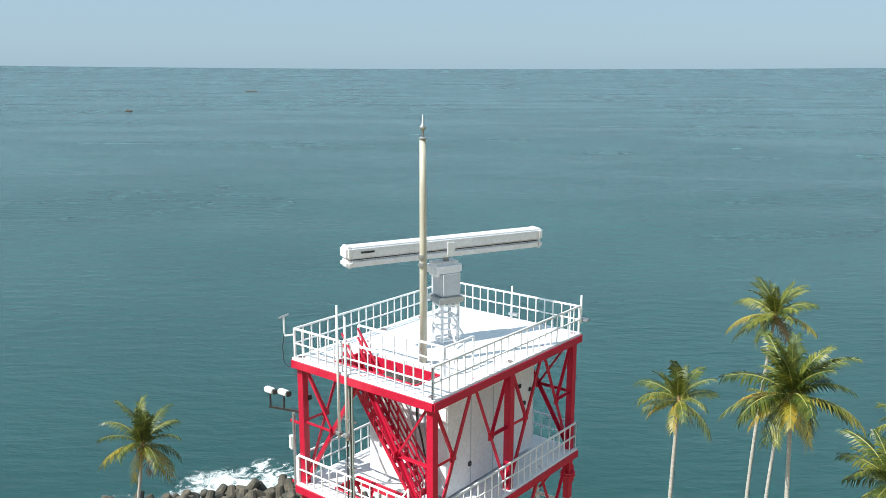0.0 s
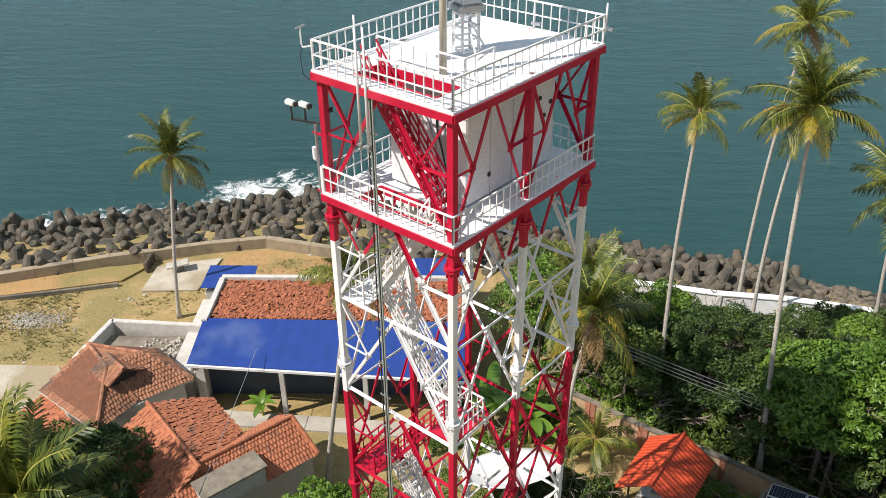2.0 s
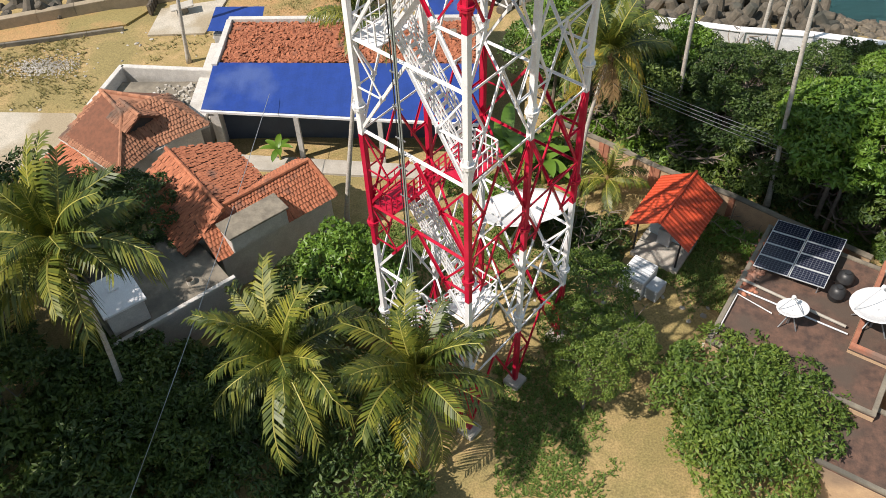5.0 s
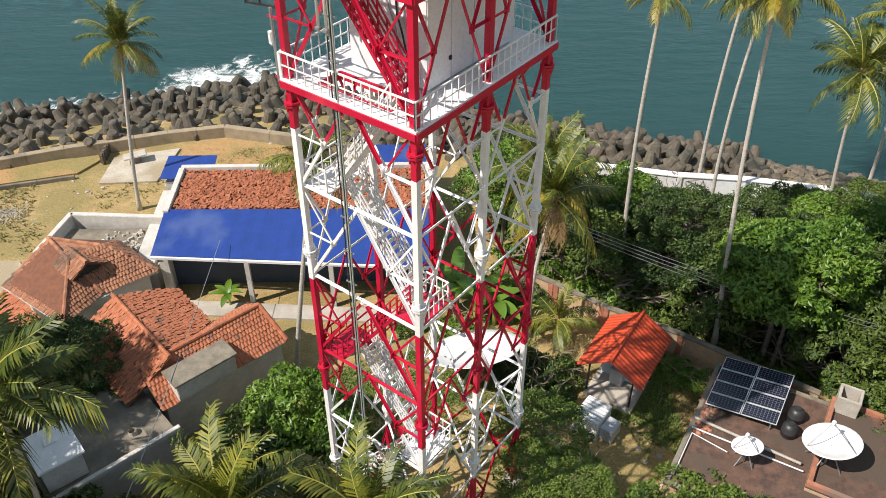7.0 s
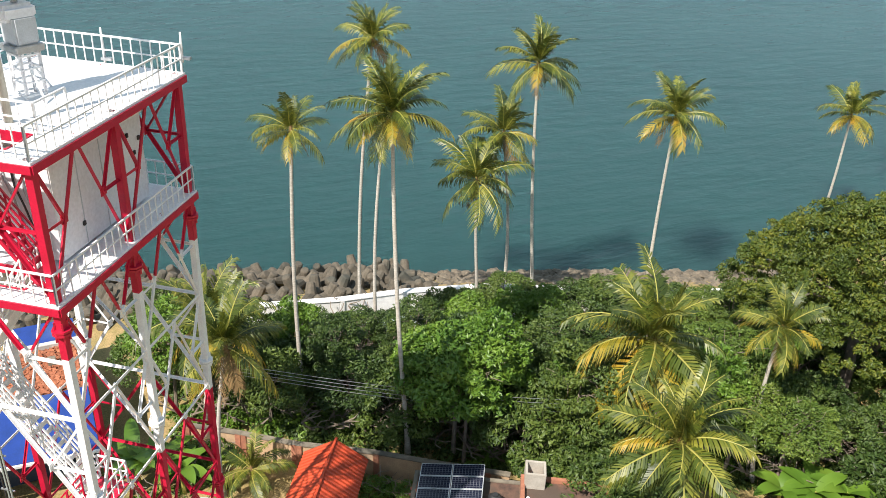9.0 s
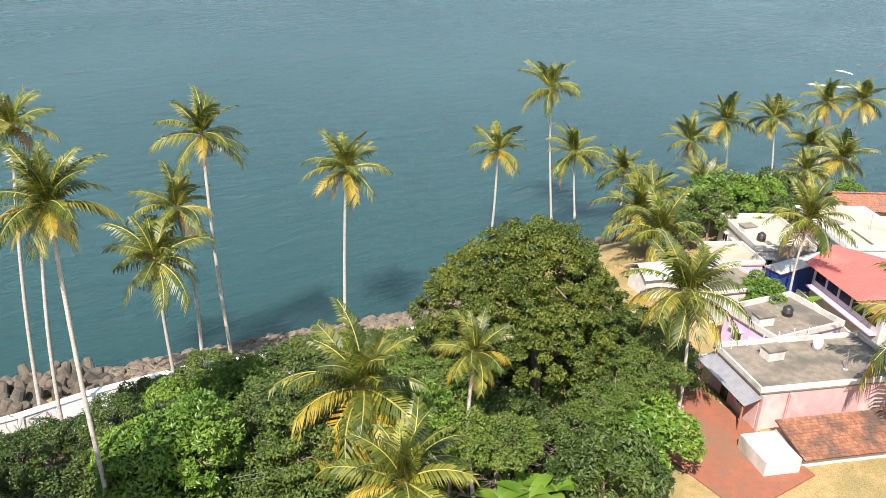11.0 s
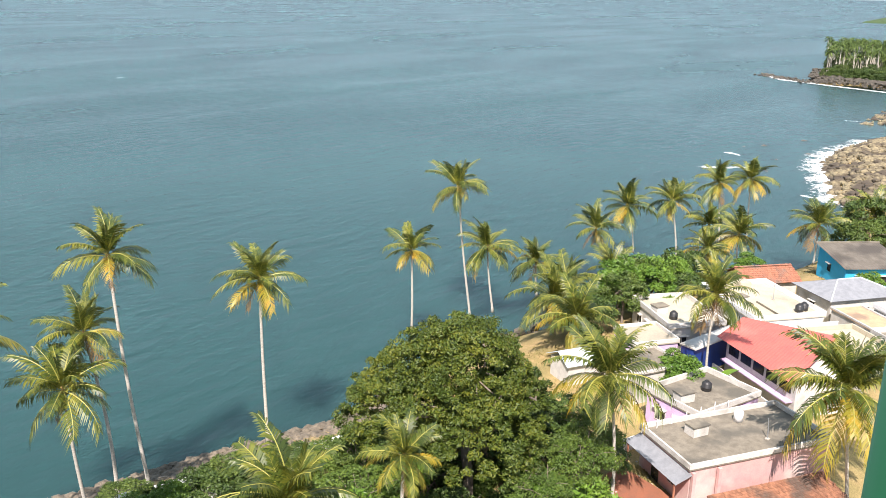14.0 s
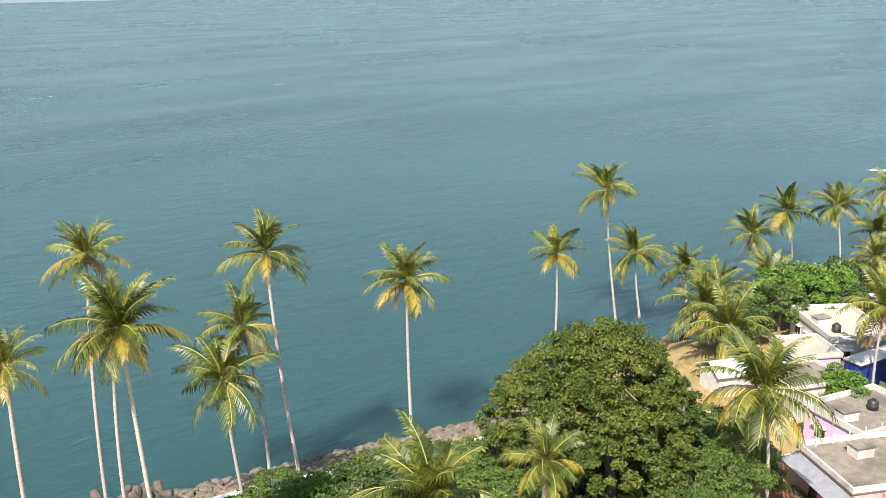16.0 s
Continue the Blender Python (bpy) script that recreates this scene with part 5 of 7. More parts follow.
def slab_part(name, pts, thick, mat, parent, label=""):
    """A sloping slab under a polygon of corner points."""
    pts = [Vector(p) for p in pts]
    n = (pts[1] - pts[0]).cross(pts[-1] - pts[0]).normalized()
    if n.z < 0:
        n = -n
    k = len(pts)
    v = [tuple(p) for p in pts] + [tuple(p - n * thick) for p in pts]
    f = [tuple(range(k)), tuple(range(k, 2 * k))[::-1]] + [(i, i + k, (i + 1) % k + k, (i + 1) % k) for i in range(k)]
    bm = bmesh.new()
    vs = [bm.verts.new(p) for p in v]
    for q in f:
        bm.faces.new([vs[i] for i in q])
    bmesh.ops.recalc_face_normals(bm, faces=bm.faces)
    return part(name, bm, mat, parent, label)


def tiled_slope(parent, pts, mat, seed=0, row=0.30, col=0.22, rough=1.0):
    """A roof slope of overlapping clay tiles on a bed; pts run along the eave first."""
    pts = [Vector(p) for p in pts]
    slope = slab_part("roof_slope", pts, 0.12, TILE_BED, parent)
    e, s, n = plane_axes(pts[0], pts[1], pts[-1])
    if n.z < 0:
        n = -n
    flat = [((p - pts[0]).dot(e), (p - pts[0]).dot(s)) for p in pts]
    x0, x1 = min(p[0] for p in flat), max(p[0] for p in flat)
    y1 = max(p[1] for p in flat)
    rnd = random.Random(seed)
    v, f = [], []
    y = -0.05
    while y < y1:
        x = x0 + (0.11 if int(y / row) % 2 else 0)
        while x < x1:
            if inside(flat, x + col / 2, max(y + row * 0.4, 0.02)):
                jx, jy, jz = rnd.uniform(-.02, .02) * rough, rnd.uniform(-.03, .03) * rough, rnd.uniform(0, .02) * rough
                tw = rnd.uniform(-.12, .12) * rough
                k = len(v)
                for a, b, h in ((0, 0, 0.055), (col * .5, 0, 0.085), (col * .95, 0, 0.045), (0, row * 1.12, 0.012), (col * .5, row * 1.12, 0.035), (col * .95, row * 1.12, 0.008)):
                    v.append(tuple(pts[0] + e * (x + a + jx + b * tw) + s * (y + b + jy) + n * (h + jz)))
                for a, b in ((0, 0), (col * .5, 0), (col * .95, 0)):
                    v.append(tuple(pts[0] + e * (x + a + jx + b * tw) + s * (y + b + jy) + n * 0.005))
                f += [(k, k + 1, k + 4, k + 3), (k + 1, k + 2, k + 5, k + 4), (k + 6, k + 7, k + 1, k), (k + 7, k + 8, k + 2, k + 1)]
            x += col
        y += row
    ob = link("roof_tiles", mesh_of("roof_tiles", v, f, mat), slope, "rows of clay roof tiles")
    ob["kind"] = "stuff"
    return slope


def ridge_tiles(parent, p, q, mat=None):
    """Half-round ridge tiles laid end over end."""
    p, q = Vector(p), Vector(q)
    n = max(2, round((q - p).length / 0.4))
    for k in range(n):
        bar("ridge_tile", p.lerp(q, k / n), p.lerp(q, (k + 1.06) / n), 0.26 if k % 2 else 0.285, mat or TILE, parent, "round")


def corrugated(name, parent, pts, mat, pitch=0.24, depth=0.045, label=""):
    """Profiled sheet over a quad: eave left, eave right, ridge right, ridge left."""
    a, b, c, d = [Vector(p) for p in pts]
    n = (b - a).cross(d - a).normalized()
    if n.z < 0:
        n = -n
    K = max(4, int((b - a).length / pitch)) * 4
    v, f = [], []
    for i in range(K + 1):
        u = i / K
        h = depth * (1 if i % 4 in (1, 2) else 0)
        p, q = a.lerp(b, u), d.lerp(c, u)
        v += [tuple(p + n * h), tuple(q + n * h), tuple(p + n * (h - 0.02)), tuple(q + n * (h - 0.02))]
    for i in range(K):
        k = 4 * i
        f += [(k, k + 4, k + 5, k + 1), (k + 2, k + 3, k + 7, k + 6), (k, k + 2, k + 6, k + 4), (k + 1, k + 5, k + 7, k + 3)]
    return link(name, mesh_of(name, v, f, mat), parent, label)


def window_part(parent, x, y, z, w, h, face, frame_mat=PLASTER):
    """A framed dark window with a sill on a wall that looks along -y (face 0) or -x (face 1)."""
    m = pose(x, y, z, 0, 0, 0 if face == 0 else -90)
    bm = bmesh.new()
    for a, b, c, d in ((-w / 2, 0, -w / 2 + 0.07, h), (w / 2 - 0.07, 0, w / 2, h), (-w / 2 + 0.07, 0, w / 2 - 0.07, 0.07), (-w / 2 + 0.07, h - 0.07, w / 2 - 0.07, h), (-0.03, 0.07, 0.03, h - 0.07)):
        box(bm, a, -0.07, b, c, 0.03, d)
    win = part("window", bm, frame_mat, parent, m=m)
    for k in (-1, 1):
        bm = bmesh.new()
        box(bm, min(k * 0.03, k * (w / 2 - 0.07)), -0.03, 0.07, max(k * 0.03, k * (w / 2 - 0.07)), 0.02, h - 0.07)
        part("pane", bm, WINDOW, win)
    bm = bmesh.new()
    box(bm, -w / 2 - 0.12, -0.42, h + 0.05, w / 2 + 0.12, 0.0, h + 0.13, 0.01)
    part("sunshade", bm, PLASTER, win)


def flat_house(x, y, rz, sx, sy, h, wall, roof, label, z=0.0, parapet=0.55, cap=None, front=(), side=(), wins=True, tank=None):
    """A flat-roofed house with a parapet; its origin is the near left corner."""
    t = thing("house", x, y, z, rz, label, "house", "seaside houses")
    bm = bmesh.new()
    box(bm, 0, 0, -0.3, sx, sy, h - 0.12, 0.02)
    part("wall", bm, wall, t)
    bm = bmesh.new()
    box(bm, -0.15, -0.15, h - 0.12, sx + 0.15, sy + 0.15, h, 0.01)
    part("roof", bm, roof, t, "weathered flat concrete roof")
    if parapet:
        for nm, (a, b, c, d) in zip("abcd", ((-0.15, -0.15, sx + 0.15, 0.05), (-0.15, sy - 0.05, sx + 0.15, sy + 0.15), (-0.15, 0.05, 0.05, sy - 0.05), (sx - 0.05, 0.05, sx + 0.15, sy - 0.05))):
            bm = bmesh.new()
            box(bm, a, b, h, c, d, h + parapet, 0.015)
            part("parapet", bm, cap or PLASTER, t)
    if wins:
        for u in front:
            window_part(t, u, 0.0, 1.0, 1.3, 1.2, 0)
        for u in side:
            window_part(t, 0.0, u, 1.0, 1.3, 1.2, 1)
    return t


# ---- compound on the sandy side ----
def tiled_house():
    """The near house: a tiled wing, a tiled main block across it, and a slab-roofed wing."""
    t = thing("tiled_house", -14.3, 31.4, 0, 40.9, "white house with weathered orange clay tile roofs", "house")
    for nm, q in (("wall", (0.25, 0.3, 7.7, 4.2, 3.1)), ("wall", (-1.0, 2.0, 5.0, 8.0, 3.3)), ("slab_wing", (-6.8, -1.5, -0.3, 4.6, 3.05))):
        bm = bmesh.new()
        box(bm, q[0], q[1], -0.3, q[2], q[3], q[4], 0.02)
        part(nm, bm, PLASTER, t, "white plastered wall")
    tiled_slope(t, [(-0.1, 0, 3.2), (7.95, 0, 3.2), (7.6, 2.1, 4.8), (-0.1, 2.1, 4.8)], TILE, 1, rough=0.6)
    tiled_slope(t, [(7.95, 4.4, 3.1), (1.5, 4.4, 3.1), (1.5, 2.1, 4.8), (7.6, 2.1, 4.8)], TILE, 2)
    tiled_slope(t, [(7.95, 0, 3.2), (7.95, 4.4, 3.1), (7.6, 2.1, 4.8)], TILE, 3)
    tiled_slope(t, [(5.3, 2.3, 3.5), (5.3, 8.3, 3.5), (1.5, 8.3, 5.1), (1.5, 2.3, 5.1)], TILE, 4, rough=2.2)
    tiled_slope(t, [(-1.4, 8.3, 3.4), (-1.4, 1.4, 3.4), (1.5, 1.4, 5.1), (1.5, 8.3, 5.1)], TILE, 5, rough=2.0)
    ridge_tiles(t, (7.6, 2.1, 4.86), (1.0, 2.1, 4.86))
    ridge_tiles(t, (7.95, 0.0, 3.26), (7.6, 2.1, 4.86))
    ridge_tiles(t, (1.5, 1.4, 5.16), (1.5, 8.3, 5.16))
    bm = bmesh.new()
    box(bm, -7.0, -1.7, 3.05, -0.2, 4.8, 3.22, 0.02)
    part("slab_roof", bm, CONC, t, "stained concrete slab roof")
    bm = bmesh.new()
    box(bm, -7.1, -1.9, 3.22, 0.0, -1.65, 3.5, 0.02)
    part("parapet", bm, PLASTER, t)
    bm = bmesh.new()
    box(bm, 0.9, -0.2, 3.3, 4.5, 1.15, 4.5, 0.03)
    part("roof_block", bm, PLASTER, t, "white masonry roof block")
    bm = bmesh.new()
    box(bm, 0.78, -0.32, 4.5, 4.62, 1.27, 4.64, 0.02)
    part("block_top", bm, CONC, t, "mossy concrete slab top")
    for x, y in ((-3.2, 1.2), (-2.0, -0.4), (-2.6, 3.2)):
        bm = bmesh.new()
        tube(bm, [(x, y, 3.22), (x, y, 3.5)], [0.24, 0.22], 12, False)
        part("pipe_ring", bm, CONC_LIGHT, t)


def tank_house():
    t = thing("water_tank", -18.5, 26.2, 3.25, 38, "white masonry water tank on the slab roof", "tank")
    bm = bmesh.new()
    box(bm, -0.2, 0.0, 0.0, 1.8, 2.4, 1.6, 0.03)
    part("body", bm, PLASTER, t)
    bm = bmesh.new()
    box(bm, -0.35, -0.15, 1.6, 1.95, 2.55, 1.75, 0.02)
    part("lid", bm, WHITE, t)
    boxed("hatch", (0.6, 0.6, 0.1), WHITE, t, "", (0.8, 1.6, 1.75))


def brown_house():
    """The hipped house with old brown tiles and a gablet near its top."""
    t = thing("hipped_house", -22.0, 37.8, 0, 47.0, "house with a low hipped roof of old brown tiles", "house")
    # x along the front right eave, y along the front left eave
    z0 = 3.1
    bm = bmesh.new()
    box(bm, 0.7, 0.9, -0.3, 6.7, 6.3, 3.0, 0.02)
    part("wall", bm, PLASTER, t)
    west, front, turn, east, back = (-0.3, 6.6, z0), (0.45, 0.4, z0), (3.55, 1.1, z0), (7.2, 0.5, z0), (7.2, 5.2, z0)
    peak, ridge_end, hip_end = (3.0, 3.3, 4.95), (3.4, 6.7, 4.7), (5.3, 3.6, 4.6)
    tiled_slope(t, [west, front, peak, ridge_end], TILE_BROWN, 11, rough=0.9)
    tiled_slope(t, [front, turn, peak], TILE_BROWN, 12, rough=0.9)
    tiled_slope(t, [turn, east, hip_end, peak], TILE_BROWN, 13, rough=0.9)
    tiled_slope(t, [east, back, hip_end], TILE_BROWN, 14, rough=0.9)
    tiled_slope(t, [back, (3.6, 6.9, z0), ridge_end, hip_end], TILE_BROWN, 15, rough=0.9)
    slab_part("ridge_bed", [peak, hip_end, ridge_end], 0.1, TILE_BROWN, t)
    for p, q in ((front, peak), (turn, peak), (peak, ridge_end), (peak, hip_end), (hip_end, east), (hip_end, ridge_end)):
        ridge_tiles(t, (p[0], p[1], p[2] + .05), (q[0], q[1], q[2] + .05), TILE_BROWN)
    for p, q in ((west, front), (front, turn), (turn, east)):
        bar("eave_board", (p[0], p[1], z0 - 0.1), (q[0], q[1], z0 - 0.1), 0.08, PLASTER, t, d=0.16)
    # gablet over the front slope
    d0, d1, x0, x1, y0, y1 = 4.5, 5.2, 2.3, 4.7, 1.9, 4.2
    xm = (x0 + x1) / 2
    # one dark polygon paints the shade inside the gablet
    bm = bmesh.new()
    vs = [bm.verts.new(p) for p in ((x0 + .3, y0 + .3, 3.9), (x1 - .3, y0 + .3, 3.9), (x1 - .3, y0 + .3, d0), (xm, y0 + .3, d1 - .1), (x0 + .3, y0 + .3, d0))]
    bm.faces.new(vs)
    part("gablet_opening", bm, DARK, t, "flat dark face for the shade inside the gablet opening")
    tiled_slope(t, [(x0, y1, d0), (x0, y0, d0), (xm, y0, d1), (xm, y1, d1)], TILE_BROWN, 17)
    tiled_slope(t, [(x1, y0, d0), (x1, y1, d0), (xm, y1, d1), (xm, y0, d1)], TILE_BROWN, 18)
    ridge_tiles(t, (xm, y0, d1 + .04), (xm, y1, d1 + .04), TILE_BROWN)
    # lower tiled lean-to
    tiled_slope(t, [(-2.4, 6.4, 2.3), (-2.4, 2.2, 2.3), (-0.1, 2.2, 2.9), (-0.1, 6.4, 2.9)], TILE, 19, rough=2.0)


def yard_walls():
    t = thing("ruined_room", 0, 0, 0, 0, "roofless room with whitewashed parapet walls and rubble", "ruin")
    for (xa, ya), (xb, yb) in (((-26.2, 45.6), (-25.2, 50.0)), ((-25.2, 50.0), (-18.6, 49.5))):
        L, a = math.hypot(xb - xa, yb - ya), math.degrees(math.atan2(yb - ya, xb - xa))
        bm = bmesh.new()
        box(bm, 0, -0.2, -0.2, L + 0.1, 0.2, 3.0, 0.03)
        part("parapet_wall", bm, PLASTER, t, "", pose(xa, ya, 0, 0, 0, a))
    bm = bmesh.new()
    box(bm, -25.4, 45.6, 1.9, -17.9, 49.3, 2.1)
    part("slab", bm, CONC, t, "dark stained concrete slab")
    v, f = [], []
    g = random.Random(61)
    for k in range(160):
        x, y, s = g.uniform(-22.5, -17.4), g.uniform(44.6, 48.8), g.uniform(0.06, 0.22)
        i = len(v)
        a = g.uniform(0, 3)
        for dx, dy in ((-s, -s * .6), (s, -s * .6), (s, s * .6), (-s, s * .6)):
            v.append((x + dx * math.cos(a) - dy * math.sin(a), y + dx * math.sin(a) + dy * math.cos(a), 2.1))
        for dx, dy in ((-s, -s * .6), (s, -s * .6), (s, s * .6), (-s, s * .6)):
            v.append((x + (dx * math.cos(a) - dy * math.sin(a)) * .7, y + (dx * math.sin(a) + dy * math.cos(a)) * .7, 2.1 + s))
        f += [(i + 4, i + 5, i + 6, i + 7)] + [(i + j, i + (j + 1) % 4, i + 4 + (j + 1) % 4, i + 4 + j) for j in range(4)]
    ob = link("rubble", mesh_of("rubble", v, f, CONC_LIGHT), t, "scattered broken masonry")
    ob["kind"] = "stuff"


def blue_hall():
    """The long building with a blue sheet lean-to and a flat roof covered in loose tiles."""
    t = thing("blue_roofed_hall", 0, 0, 0, 0, "long hall with a blue sheet roof and loose tiles", "hall")
    bm = bmesh.new()
    box(bm, -17.4, 48.2, -0.3, 0.0, 53.6, 4.0, 0.02)
    part("wall", bm, PLASTER, t)
    bm = bmesh.new()
    box(bm, -17.5, 44.0, -0.3, -17.2, 48.2, 3.6, 0.02)
    part("end_wall", bm, PLASTER, t, "white gable wall")
    # this wall's dark colour stands in for the shaded interior behind the posts
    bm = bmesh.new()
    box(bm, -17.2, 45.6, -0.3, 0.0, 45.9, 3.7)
    part("front_wall", bm, SHADED_FRONT, t, "dark blue front wall, darkened for the shade of the interior")
    corrugated("blue_roof", t, [(-18.0, 44.1, 3.75), (0.2, 42.6, 3.75), (0.2, 48.1, 4.35), (-17.9, 48.4, 4.35)], BLUE, 1.05, 0.012, "glossy blue profiled sheet roof")
    bar("gutter", (-18.0, 44.0, 3.66), (0.2, 42.5, 3.66), 0.16, WHITE, t)
    for x in (-17.0, -11.7, -6.2, -1.0):
        bar("post", (x, 44.05 - (x + 18) * 0.08, 0), (x, 44.05 - (x + 18) * 0.08, 3.65), 0.3, PLASTER, t)
    for (a, b, c, d) in ((-17.9, 53.5, 0.2, 53.9), (-18.0, 48.1, -17.6, 53.5), (0.0, 48.1, 0.3, 53.5)):
        bm = bmesh.new()
        box(bm, a, b, 4.0, c, d, 4.45, 0.02)
        part("parapet", bm, PLASTER, t)
    bm = bmesh.new()
    box(bm, -17.6, 48.45, 4.0, 0.0, 53.5, 4.12)
    part("flat_roof", bm, TILE_BED, t)
    g = random.Random(71)
    v, f = [], []
    for k in range(4200):
        x, y = g.uniform(-17.4, -0.1), g.uniform(48.6, 53.4)
        z = 4.13 + 0.14 * abs(noise.noise((x * .9, y * .9, 1))) + g.uniform(0, 0.07)
        R = Euler((g.uniform(-.5, .5), g.uniform(-.5, .5), g.uniform(0, 6.28))).to_matrix()
        l, w = g.uniform(.10, .22), g.uniform(.06, .11)
        i = len(v)
        for p in ((-l, -w, 0), (l, -w, 0), (l, w, 0), (-l, w, 0), (-l, -w, .035), (l, -w, .035), (l, w, .035), (-l, w, .035)):
            v.append(tuple(R @ Vector(p) + Vector((x, y, z))))
        f += [(i + 4, i + 5, i + 6, i + 7)] + [(i + j, i + (j + 1) % 4, i + 4 + (j + 1) % 4, i + 4 + j) for j in range(4)]
    ob = link("loose_tiles", mesh_of("loose_tiles", v, f, TILE), t, "heap of loose broken clay tiles")
    ob["kind"] = "stuff"
    bm = bmesh.new()
    box(bm, -19.6, 45.0, -0.2, -18.2, 53.6, 2.4, 0.03)
    part("side_passage", bm, PLASTER, t, "white walled side passage")
    boxed("roof_vent", (0.5, 0.5, 0.6), CONC, t, "", (-1.6, 51.5, 4.1))


def small_blue():
    t = thing("blue_shed", -17.8, 55.2, 0, 0, "low shed with a blue sheet roof", "shed")
    bm = bmesh.new()
    box(bm, -1.7, -1.1, -0.2, 1.7, 1.1, 2.8, 0.02)
    part("wall", bm, PLASTER, t)
    corrugated("blue_roof", t, [(-2.0, -1.3, 3.2), (1.9, -1.3, 3.2), (1.9, 1.3, 3.6), (-1.8, 1.3, 3.6)], BLUE, 1.05, 0.012, "blue profiled sheet roof")
    t2 = thing("blue_shed", -1.5, 55.6, 0, 0, "low shed with a blue sheet roof", "shed")
    bm = bmesh.new()
    box(bm, -2.6, -1.1, -0.2, 1.4, 1.1, 3.4, 0.02)
    part("wall", bm, PLASTER, t2)
    corrugated("blue_roof", t2, [(-2.9, -1.3, 3.7), (1.6, -1.3, 3.7), (1.6, 1.3, 4.1), (-2.9, 1.3, 4.1)], BLUE, 1.05, 0.012, "blue profiled sheet roof")


tiled_house()
tank_house()
brown_house()
yard_walls()
blue_hall()
small_blue()


def paving(name, pts, mat, label, z=0.05):
    """A thin worn slab of paving laid on the ground."""
    cx, cy = sum(p[0] for p in pts) / len(pts), sum(p[1] for p in pts) / len(pts)
    bm = bmesh.new()
    lo = [bm.verts.new((x, y, -0.3)) for x, y in pts]
    hi = [bm.verts.new((x, y, z + 0.12)) for x, y in pts]
    bm.faces.new(hi)
    for i in range(len(pts)):
        bm.faces.new((lo[i], lo[(i + 1) % len(pts)], hi[(i + 1) % len(pts)], hi[i]))
    bmesh.ops.recalc_face_normals(bm, faces=bm.faces)
    me = bpy.data.meshes.new(name)
    bm.to_mesh(me)
    bm.free()
    me.materials.append(mat)
    return tagged(new(name, me), label, "paving", kind="structure")


PATHM = material("dusty_paving", (0.50, 0.45, 0.37), (0.42, 0.38, 0.31), 1.2, 0.95, bump=0.3, spots=(0.34, 0.28, 0.19), spot_at=0.52, grain=0.18)
SAND = material("orange_sand", (0.42, 0.25, 0.11), (0.36, 0.23, 0.10), 1.4, 0.95, bump=0.4, spots=(0.26, 0.21, 0.08), spot_at=0.54, grain=0.25)
REDSOIL = material("red_soil", (0.30, 0.11, 0.06), (0.24, 0.10, 0.06), 1.2, 0.95, bump=0.4, spots=(0.20, 0.12, 0.07), spot_at=0.58)
paving("pavement", [(-44, 48.6), (-29.0, 48.2), (-27.0, 45.6), (-29.6, 42.2), (-44, 42.6)], PATHM, "dusty paved drive beside the house")
paving("pavement", [(-26.2, 58.0), (-21.6, 58.2), (-20.8, 63.2), (-26.0, 61.8)], PATHM, "pale concrete apron beside the sea wall")
paving("pavement", [(-15.6, 55.6), (-9.0, 55.6), (-9.6, 58.4), (-15.4, 58.2)], PATHM, "pale concrete apron beside the hall")
paving("ground_patch", [(-44, 55.6), (-28.4, 59.6), (-26.8, 62.0), (-30.2, 61.8), (-44, 57.0)], SAND, "strip of bare orange sand", 0.0)
paving("ground_patch", [(-20.6, 58.4), (-10, 58.6), (-9.6, 62.6), (-13.2, 63.6), (-17.3, 64.6), (-20.4, 63.8)], SAND, "bare orange sand by the sea wall", 0.0)
paving("pavement", [(-17.0, 42.4), (0, 41.0), (0, 42.3), (-17.0, 43.8)], CONC_LIGHT, "concrete plinth before the hall")
paving("ground_patch", [(52.5, 22.8), (55.5, 26.5), (63, 24.5), (60.4, 17.4), (58, 12), (50, 14)], REDSOIL, "bare red soil between the houses", 0.0)


# ---- compound by the solar roof ----
def hut():
    t = thing("red_roofed_hut", 11.5, 35.6, 0.0, -33.5, "small open hut with a bright orange sheet roof", "hut")
    boxed("plinth", (3.0, 3.0, 0.3), CONC_LIGHT, t, "", (0.1, -0.4, 0))
    for x in (-1.35, 1.35):
        for y in (-1.6, 1.7):
            bar("post", (x, y, 0.2), (x, y, 2.7), 0.09, DARK, t)
    bm = bmesh.new()
    box(bm, -1.2, 0.2, 0.3, 1.2, 1.6, 2.6, 0.02)
    part("back_room", bm, LIGHTBLUE, t, "pale blue wall")
    bm = bmesh.new()
    box(bm, -0.45, -0.4, 0.3, 0.35, 0.2, 1.5, 0.03)
    part("machine", bm, GREY, t, "grey pump cabinet")
    W, D0, D1 = 2.0, -2.1, 2.9
    corrugated("roof_sheet", t, [(-W, D1, 2.45), (-W, D0, 2.45), (0, D0, 3.75), (0, D1, 3.75)], ORANGE, 0.28, 0.04)
    corrugated("roof_sheet", t, [(W, D0, 2.45), (W, D1, 2.45), (0, D1, 3.75), (0, D0, 3.75)], ORANGE, 0.28, 0.04)
    bm = bmesh.new()
    tube(bm, [(0, D0 - 0.05, 3.8), (0, D1 + 0.05, 3.8)], 0.1, 8)
    part("ridge_cap", bm, ORANGE, t)


